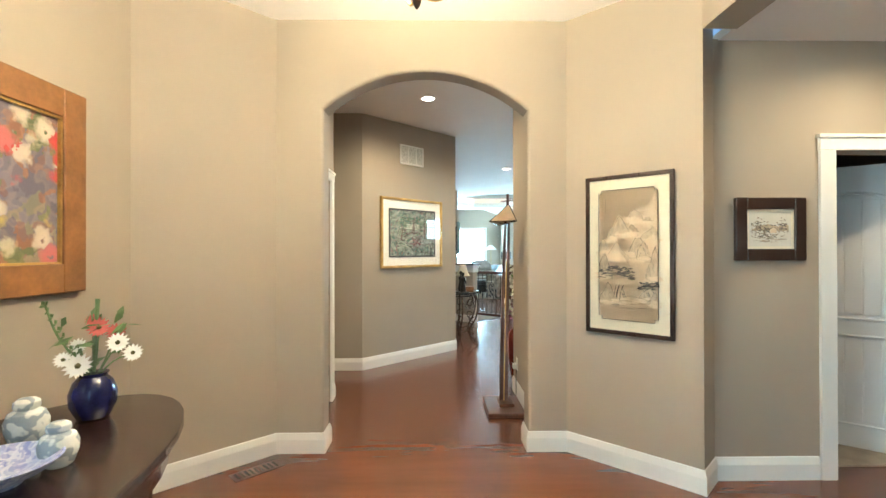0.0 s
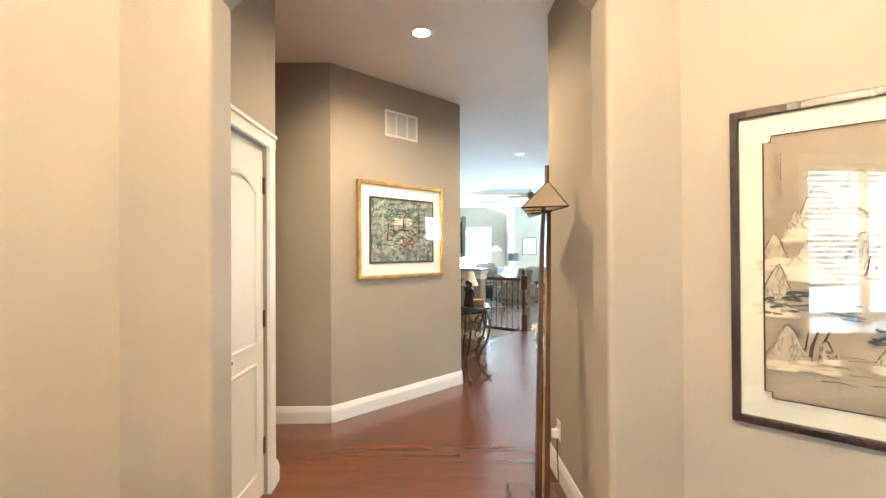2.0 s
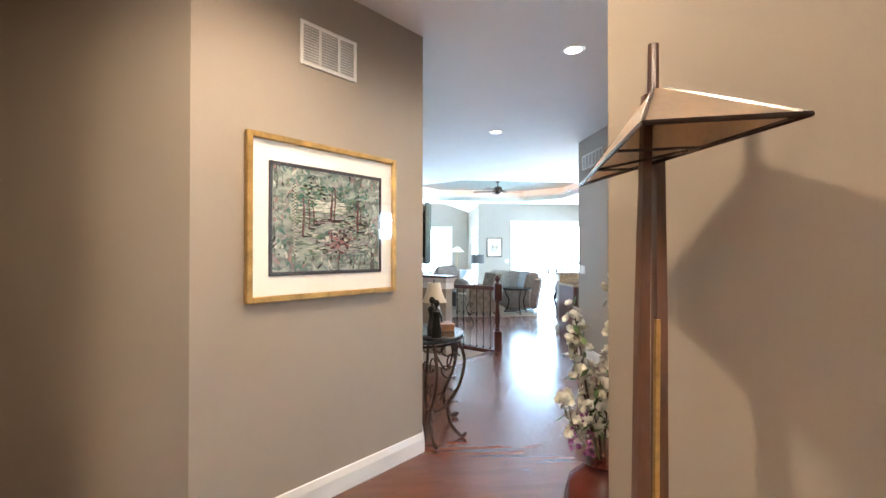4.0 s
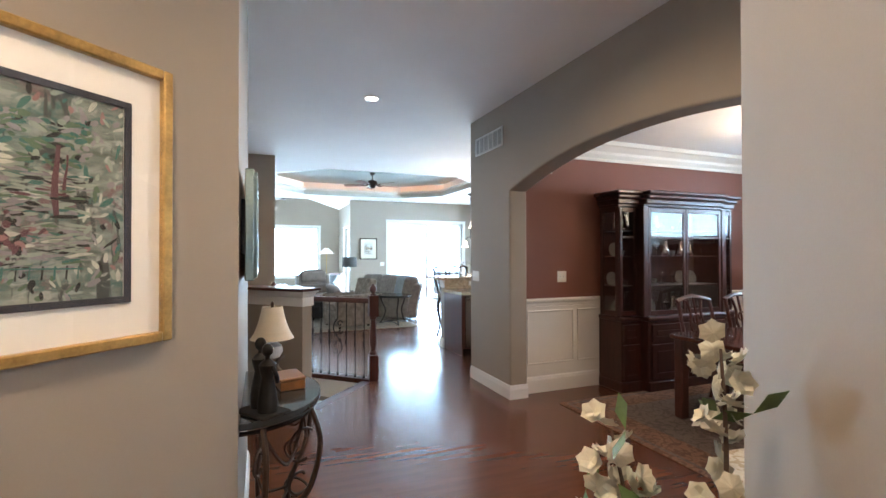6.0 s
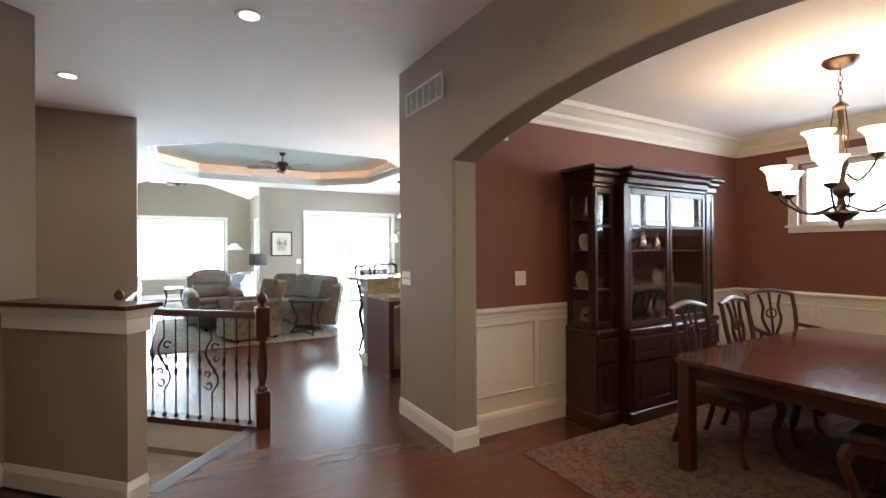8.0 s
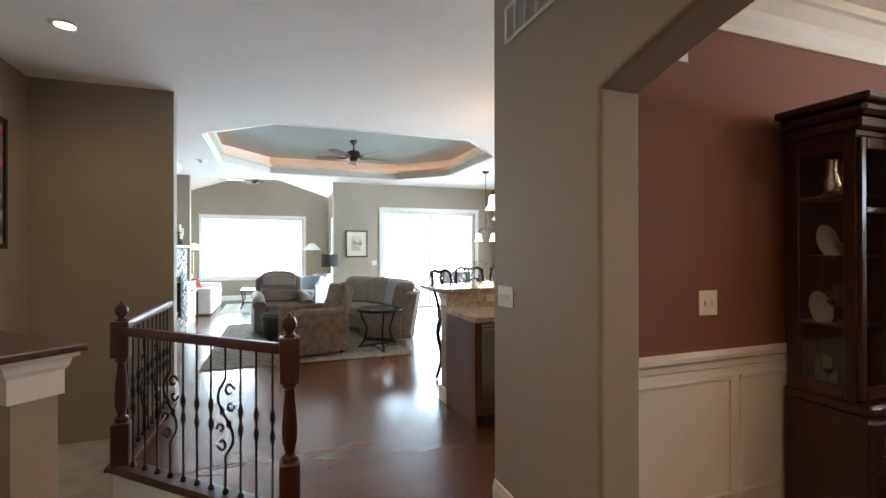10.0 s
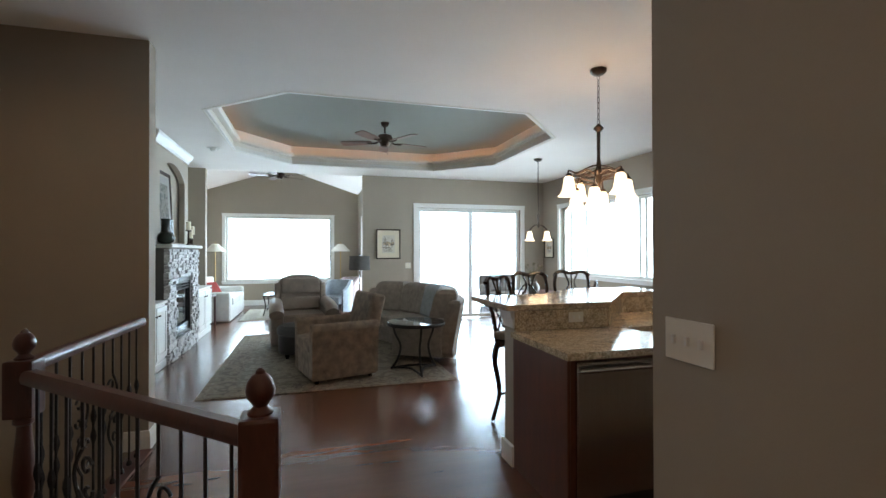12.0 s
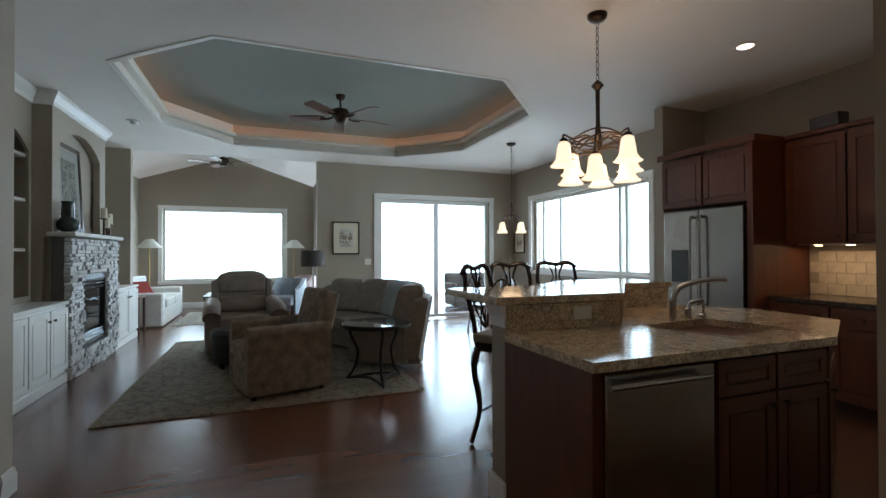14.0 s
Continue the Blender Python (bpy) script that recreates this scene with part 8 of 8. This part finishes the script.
def dining_chair(m, arms=False):
    c = thing("dining_armchair" if arms else "dining_chair", m, "dark cherry queen anne dining chair with a carved splat" + (" and arms" if arms else ""), "dining chair", "" if arms else "chairs round the table")
    part("seat", box(-0.23, -0.22, 0.42, 0.23, 0.21, 0.47, 0.022, seg=3), SEATF, c, "olive upholstered seat", True)
    part("seat_frame", prism([(-0.245, -0.235), (0.245, -0.235), (0.215, 0.225), (-0.215, 0.225)], 0.36, 0.425, bevel=0.006), CHERRY, c)
    for x in (-1, 1):
        part("front_leg", tube(curve([(x * 0.215, -0.205, 0.4), (x * 0.24, -0.235, 0.3), (x * 0.215, -0.2, 0.14), (x * 0.22, -0.215, 0.035), (x * 0.235, -0.24, 0.01)]), [0.032] * 6 + [0.026] * 6 + [0.016] * 6 + [0.022] * 7, steps=8), CHERRY, c, smooth=True)
        part("back_leg", tube(curve([(x * 0.195, 0.2, 0.4), (x * 0.2, 0.22, 0.2), (x * 0.21, 0.28, 0.0)]), 0.019, steps=8), CHERRY, c, smooth=True)
        part("back_post", tube(curve([(x * 0.195, 0.2, 0.4), (x * 0.2, 0.215, 0.6), (x * 0.215, 0.25, 0.8), (x * 0.205, 0.29, 0.98)]), 0.018, steps=8), CHERRY, c, smooth=True)
        if arms:
            part("arm", tube(curve([(x * 0.21, 0.24, 0.7), (x * 0.28, 0.05, 0.69), (x * 0.3, -0.1, 0.68), (x * 0.27, -0.17, 0.66)]), 0.018, steps=8), CHERRY, c, smooth=True)
            part("arm_support", tube(curve([(x * 0.24, -0.04, 0.42), (x * 0.29, -0.09, 0.55), (x * 0.29, -0.09, 0.68)]), 0.015, steps=8), CHERRY, c, smooth=True)
    part("crest_rail", tube(curve([(-0.225, 0.29, 0.975), (-0.14, 0.298, 1.0), (0, 0.305, 1.02), (0.14, 0.298, 1.0), (0.225, 0.29, 0.975)]), 0.022, steps=8, flat=0.7), CHERRY, c, smooth=True)
    for x in (-1, 1):
        part("splat", tube(curve([(x * 0.03, 0.21, 0.46), (x * 0.025, 0.225, 0.58), (x * 0.085, 0.25, 0.74), (x * 0.07, 0.27, 0.86), (x * 0.1, 0.295, 0.98)]), 0.014, steps=6), CHERRY, c, smooth=True)
    part("splat", tube(curve([(0, 0.21, 0.46), (0, 0.235, 0.66), (0, 0.265, 0.84), (0, 0.3, 1.0)]), 0.012, steps=6), CHERRY, c, smooth=True)
    ring = [(0.045 * math.cos(t), 0.258, 0.8 + 0.045 * math.sin(t)) for t in [2 * math.pi * k / 16 for k in range(17)]]
    part("splat", tube(ring, 0.008, steps=6), CHERRY, c, smooth=True)
    return c


Z = 0.0135
dc0 = dining_chair(pose(4.4, 7.62, Z))
copy_thing(dc0, pose(5.05, 7.62, Z, 0, 0, 3))
copy_thing(dc0, pose(4.3, 6.62, Z, 0, 0, 184))
copy_thing(dc0, pose(4.84, 6.6, Z, 0, 0, 180))
copy_thing(dc0, pose(5.38, 6.6, Z, 0, 0, 180))
dining_chair(pose(5.85, 7.85, Z, 0, 0, -35), True)

pf = thing("round_ottoman", pose(2.6, 5.93, 0), "round ottoman upholstered in cream and gold damask", "ottoman")
DAM = figured("cream_damask", (0.56, 0.5, 0.38), (0.36, 0.27, 0.15), (0.62, 0.57, 0.46), 11)
part("cushion", lathe([(0.27, 0.36), (0.3, 0.4), (0.3, 0.44), (0.26, 0.475), (0.05, 0.485)], 32), DAM, pf, smooth=True)
part("frame", lathe([(0.25, 0.3), (0.27, 0.31), (0.27, 0.36), (0.25, 0.365)], 32), CHERRY, pf, smooth=True)
for k in range(4):
    a = math.pi / 4 + k * math.pi / 2
    part("leg", tube(curve([(0.22 * math.cos(a), 0.22 * math.sin(a), 0.32), (0.26 * math.cos(a), 0.26 * math.sin(a), 0.22), (0.22 * math.cos(a), 0.22 * math.sin(a), 0.08), (0.25 * math.cos(a), 0.25 * math.sin(a), 0.0)]), 0.018, steps=7), CHERRY, pf, smooth=True)

# china hutch
HX0, HX1, CX0, CX1, YB = 3.9, 5.6, 4.17, 5.33, 8.705
hu = thing("china_hutch", pose(0, 0, 0.0), "tall dark cherry breakfront china hutch with glazed doors", "china cabinet")


HUTCHW = mat("dark_mahogany_hutch", (0.04, 0.011, 0.008), 0.3, vary=0.25, scale=4, fine=30, bump=0.001, coat=0.15, stretch=(6, 6, 0.8))


def hbox(name, x0, y0, z0, x1, y1, z1, m=HUTCHW, bv=0.004, parent=None, label=""):
    return part(name, box(x0, y0, z0, x1, y1, z1, bv), m, parent or hu, label)


for x0, x1, yf in ((HX0, CX0, 8.36), (CX0, CX1, 8.27), (CX1, HX1, 8.36)):
    hbox("lower_body", x0 + 0.001, yf, 0.1, x1 - 0.001, YB, 0.74)
    hbox("plinth", x0 - 0.012 + 0.014 * (x0 > HX0), yf - 0.02, 0.0, x1 + 0.012 - 0.014 * (x1 < HX1), YB, 0.11, bv=0.01)
    hbox("waist", x0 - 0.012 + 0.014 * (x0 > HX0), yf - 0.022, 0.74, x1 + 0.012 - 0.014 * (x1 < HX1), YB, 0.79, bv=0.012)
    hbox("top_board", x0 + 0.001, yf + 0.04, 1.96, x1 - 0.001, YB, 1.985)
    hbox("crown", x0 - 0.02 + 0.022 * (x0 > HX0), yf + 0.01, 1.985, x1 + 0.02 - 0.022 * (x1 < HX1), YB, 2.04, bv=0.01)
    hbox("crown", x0 - 0.045 + 0.047 * (x0 > HX0), yf - 0.02, 2.04, x1 + 0.045 - 0.047 * (x1 < HX1), YB, 2.09, bv=0.016)
    hbox("crown", x0 - 0.07 + 0.072 * (x0 > HX0), yf - 0.045, 2.09, x1 + 0.07 - 0.072 * (x1 < HX1), YB, 2.125, bv=0.008)
    for zz in (1.1, 1.42, 1.7):
        sg = hbox("shelf", x0 + 0.02, yf + 0.07, zz, x1 - 0.02, YB - 0.03, zz + 0.012, bv=0.002)
hbox("back_panel", HX0 + 0.02, YB - 0.02, 0.79, HX1 - 0.02, YB, 1.96)
for x in (HX0, HX1 - 0.025):
    for y0, y1 in ((8.4, 8.45), (YB - 0.07, YB - 0.02)):
        hbox("side_stile", x, y0, 0.79, x + 0.025, y1, 1.96)
    hbox("side_rail", x, 8.45, 0.79, x + 0.025, YB - 0.07, 0.85)
    hbox("side_rail", x, 8.45, 1.9, x + 0.025, YB - 0.07, 1.96)
    p = hbox("side_glass", x + 0.01, 8.452, 0.852, x + 0.015, YB - 0.072, 1.898, GLASS, 0)
    p.visible_shadow = False
for x in (CX0, CX1):
    hbox("partition", x - 0.015, 8.3, 0.79, x + 0.015, YB - 0.02, 1.96)
    hbox("pilaster", x - 0.035, 8.285, 0.79, x + 0.035, 8.31, 1.96, bv=0.006)
doors = [(HX0 + 0.01, CX0 - 0.04, 8.395), (CX0 + 0.04, (CX0 + CX1) / 2 - 0.004, 8.305), ((CX0 + CX1) / 2 + 0.004, CX1 - 0.04, 8.305), (CX1 + 0.04, HX1 - 0.01, 8.395)]
for x0, x1, y in doors:
    d = hbox("glazed_door", x0, y - 0.012, 0.8, x0 + 0.035, y + 0.012, 1.95, label="glazed cherry door")
    hbox("door_stile", x1 - 0.035, y - 0.012, 0.8, x1, y + 0.012, 1.95, parent=d)
    for z0, z1 in ((0.8, 0.85), (1.9, 1.95), (1.62, 1.645)):
        hbox("door_rail", x0 + 0.035, y - 0.012, z0, x1 - 0.035, y + 0.012, z1, parent=d)
    for z0, z1 in ((0.85, 1.62), (1.645, 1.9)):
        p = hbox("pane", x0 + 0.035, y - 0.002, z0, x1 - 0.035, y + 0.002, z1, GLASS, 0, d)
        p.visible_shadow = False
    yf = y - 0.035
    raised_front(hu, "lower_door", (x0, yf), (x1, yf), 0.14, 0.5, (0, -1), HUTCHW)
    raised_front(hu, "drawer", (x0, yf), (x1, yf), 0.53, 0.71, (0, -1), HUTCHW)
CHINA = mat("white_china", (0.24, 0.23, 0.21), 0.2, vary=0.05)
SILVER = mat("silver_plate", (0.7, 0.68, 0.64), 0.18, metal=1.0, vary=0.05)
rr = random.Random(21)
for zz in (0.795, 1.113, 1.433, 1.713):
    for x in (4.0, 4.09, 4.28, 4.42, 4.57, 4.7, 4.86, 5.0, 5.14, 5.4, 5.5):
        k = rr.random()
        m = pose(x + rr.uniform(-0.02, 0.02), 8.54 + rr.uniform(-0.03, 0.06), zz)
        if k < 0.35:
            o = thing("glass_goblet", m, "clear stemmed goblet on a hutch shelf", "glass", "hutch glassware")
            part("goblet", lathe([(0.03, 0), (0.006, 0.008), (0.005, 0.07), (0.03, 0.1), (0.034, 0.15), (0.031, 0.15), (0.026, 0.1), (0.004, 0.08)], 14), GLASS, o, smooth=True)
        elif k < 0.6:
            o = thing("china_plate", m @ pose(0, 0.05, 0.06, 78), "white china plate standing on a hutch shelf", "plate", "hutch plates")
            part("plate", lathe([(0.03, 0), (0.06, 0.003), (0.085, 0.012), (0.083, 0.015), (0.055, 0.007), (0.02, 0.004)], 22), CHINA, o, smooth=True)
        elif k < 0.8:
            o = thing("china_cup", m, "white china cup on a hutch shelf", "cup", "hutch cups")
            part("cup", lathe([(0.02, 0), (0.03, 0.02), (0.038, 0.06), (0.035, 0.06), (0.024, 0.015)], 16), CHINA, o, smooth=True)
        else:
            o = thing("silver_pitcher", m, "small polished silver pitcher on a hutch shelf", "pitcher", "hutch silver")
            part("pitcher", lathe([(0.03, 0), (0.035, 0.01), (0.045, 0.05), (0.03, 0.1), (0.022, 0.14), (0.03, 0.17), (0.027, 0.17)], 16), SILVER, o, smooth=True)
# ---- kitchen tiles, then floor planks last ----
ts = tagged(new("backsplash"), "cream tumbled tile backsplash", "backsplash", kind="structure")
part("grout", box(6.855, 10.05, 0.911, 6.868, 12.055, 1.388), mat("tan_grout", (0.4, 0.34, 0.26), 0.9), ts)
TILE = mat("cream_tumbled_tile", (0.58, 0.5, 0.38), 0.5, vary=0.1, scale=10, fine=60, bump=0.03, obj_vary=0.2)
tm = bpy.data.meshes.new("tile")
g = box(-0.004, -0.073, -0.05, 0.004, 0.073, 0.05, 0.003)
g.to_mesh(tm)
g.free()
tm.materials.append(TILE)
for r in range(5):
    y = 12.05 - (0.075 if r % 2 else 0.0)
    while y > 10.15:
        t = new("tile", tm)
        t.parent = ts
        t.location = (6.852, y - 0.075, 0.963 + r * 0.103)
        if r == 4:
            t.scale = (1, 1, 0.12)
            t.location.z = 1.382
        y -= 0.15

fl = tagged(new("floor"), "glossy cherry stained hardwood plank floor", "floor", kind="structure")
W = 0.108
rr = random.Random(2)


def well_cut(y):
    """The stretch of x that the stairwell takes from a row of planks."""
    xs = []
    n = len(WELL)
    for i in range(n):
        (xa, ya), (xb, yb) = WELL[i], WELL[(i + 1) % n]
        if (ya <= y) != (yb <= y):
            xs.append(xa + (xb - xa) * (y - ya) / (yb - ya))
    return (min(xs), max(xs)) if len(xs) > 1 else None


shared = {}
LENS = (0.6, 0.9, 1.2, 1.5)
for L in LENS:
    me = bpy.data.meshes.new("plank")
    g = bmesh.new()
    x, y = L / 2, W / 2
    lo = [g.verts.new(p) for p in ((-x, -y, -0.012), (x, -y, -0.012), (x, y, -0.012), (-x, y, -0.012))]
    mid = [g.verts.new(p) for p in ((-x, -y, -0.0005), (x, -y, -0.0005), (x, y, -0.0005), (-x, y, -0.0005))]
    hi = [g.verts.new(p) for p in ((-x, -y, 0), (x, -y, 0), (x, y, 0), (-x, y, 0))]
    for a, b in ((lo, mid), (mid, hi)):
        for i in range(4):
            g.faces.new((a[i], a[(i + 1) % 4], b[(i + 1) % 4], b[i]))
    g.faces.new(hi)
    g.to_mesh(me)
    g.free()
    me.materials.append(FLOORW)
    shared[L] = me
verts, faces = [], []
count = 0
y = -2.1
while y < 22.0:
    cut = well_cut(y + W / 2)
    x0, x1 = -2.5, 6.95
    if y > 12.4:
        x0 = -0.95
    if y > 17.9:
        x1 = 3.2
    spans = [(x0, x1)] if not cut else [(x0, cut[0] - 0.0), (cut[1] + 0.0, x1)]
    for s0, s1 in spans:
        x = s0 - rr.uniform(0, 0.5)
        while x < s1:
            L = rr.choice(LENS)
            a, b = max(x, s0), min(x + L, s1)
            if b - a > 0.03:
                near = 3.3 < y < 9.2 and -0.95 < (a + b) / 2 < 2.75
                if near and count < 300 and b - a > L - 1e-6:
                    p = new("plank", shared[L])
                    p.parent = fl
                    p.location = ((a + b) / 2, y + W / 2, 0.0)
                    count += 1
                else:
                    z = 0.0
                    k = len(verts)
                    e, f = 0.0, 0.0
                    verts += [(a + e, y + e, -0.012), (b - e, y + e, -0.012), (b - e, y + W - e, -0.012), (a + e, y + W - e, -0.012),
                              (a + e, y + e, z - 0.0005), (b - e, y + e, z - 0.0005), (b - e, y + W - e, z - 0.0005), (a + e, y + W - e, z - 0.0005),
                              (a + f, y + f, z), (b - f, y + f, z), (b - f, y + W - f, z), (a + f, y + W - f, z)]
                    for lo, hi in ((0, 4), (4, 8)):
                        for i in range(4):
                            faces.append((k + lo + i, k + lo + (i + 1) % 4, k + hi + (i + 1) % 4, k + hi + i))
                    faces.append((k + 8, k + 9, k + 10, k + 11))
            x += L
    y += W
me = bpy.data.meshes.new("plank_field")
me.from_pydata(verts, [], faces)
me.materials.append(FLOORJ)
pf2 = tagged(new("plank_field", me), kind="stuff")
pf2.parent = fl
structure("floor_bedroom_carpet", box(1.35, 2.95, 0.001, 4.15, 4.93, 0.012), CARPET, "tan bedroom carpet", "floor")
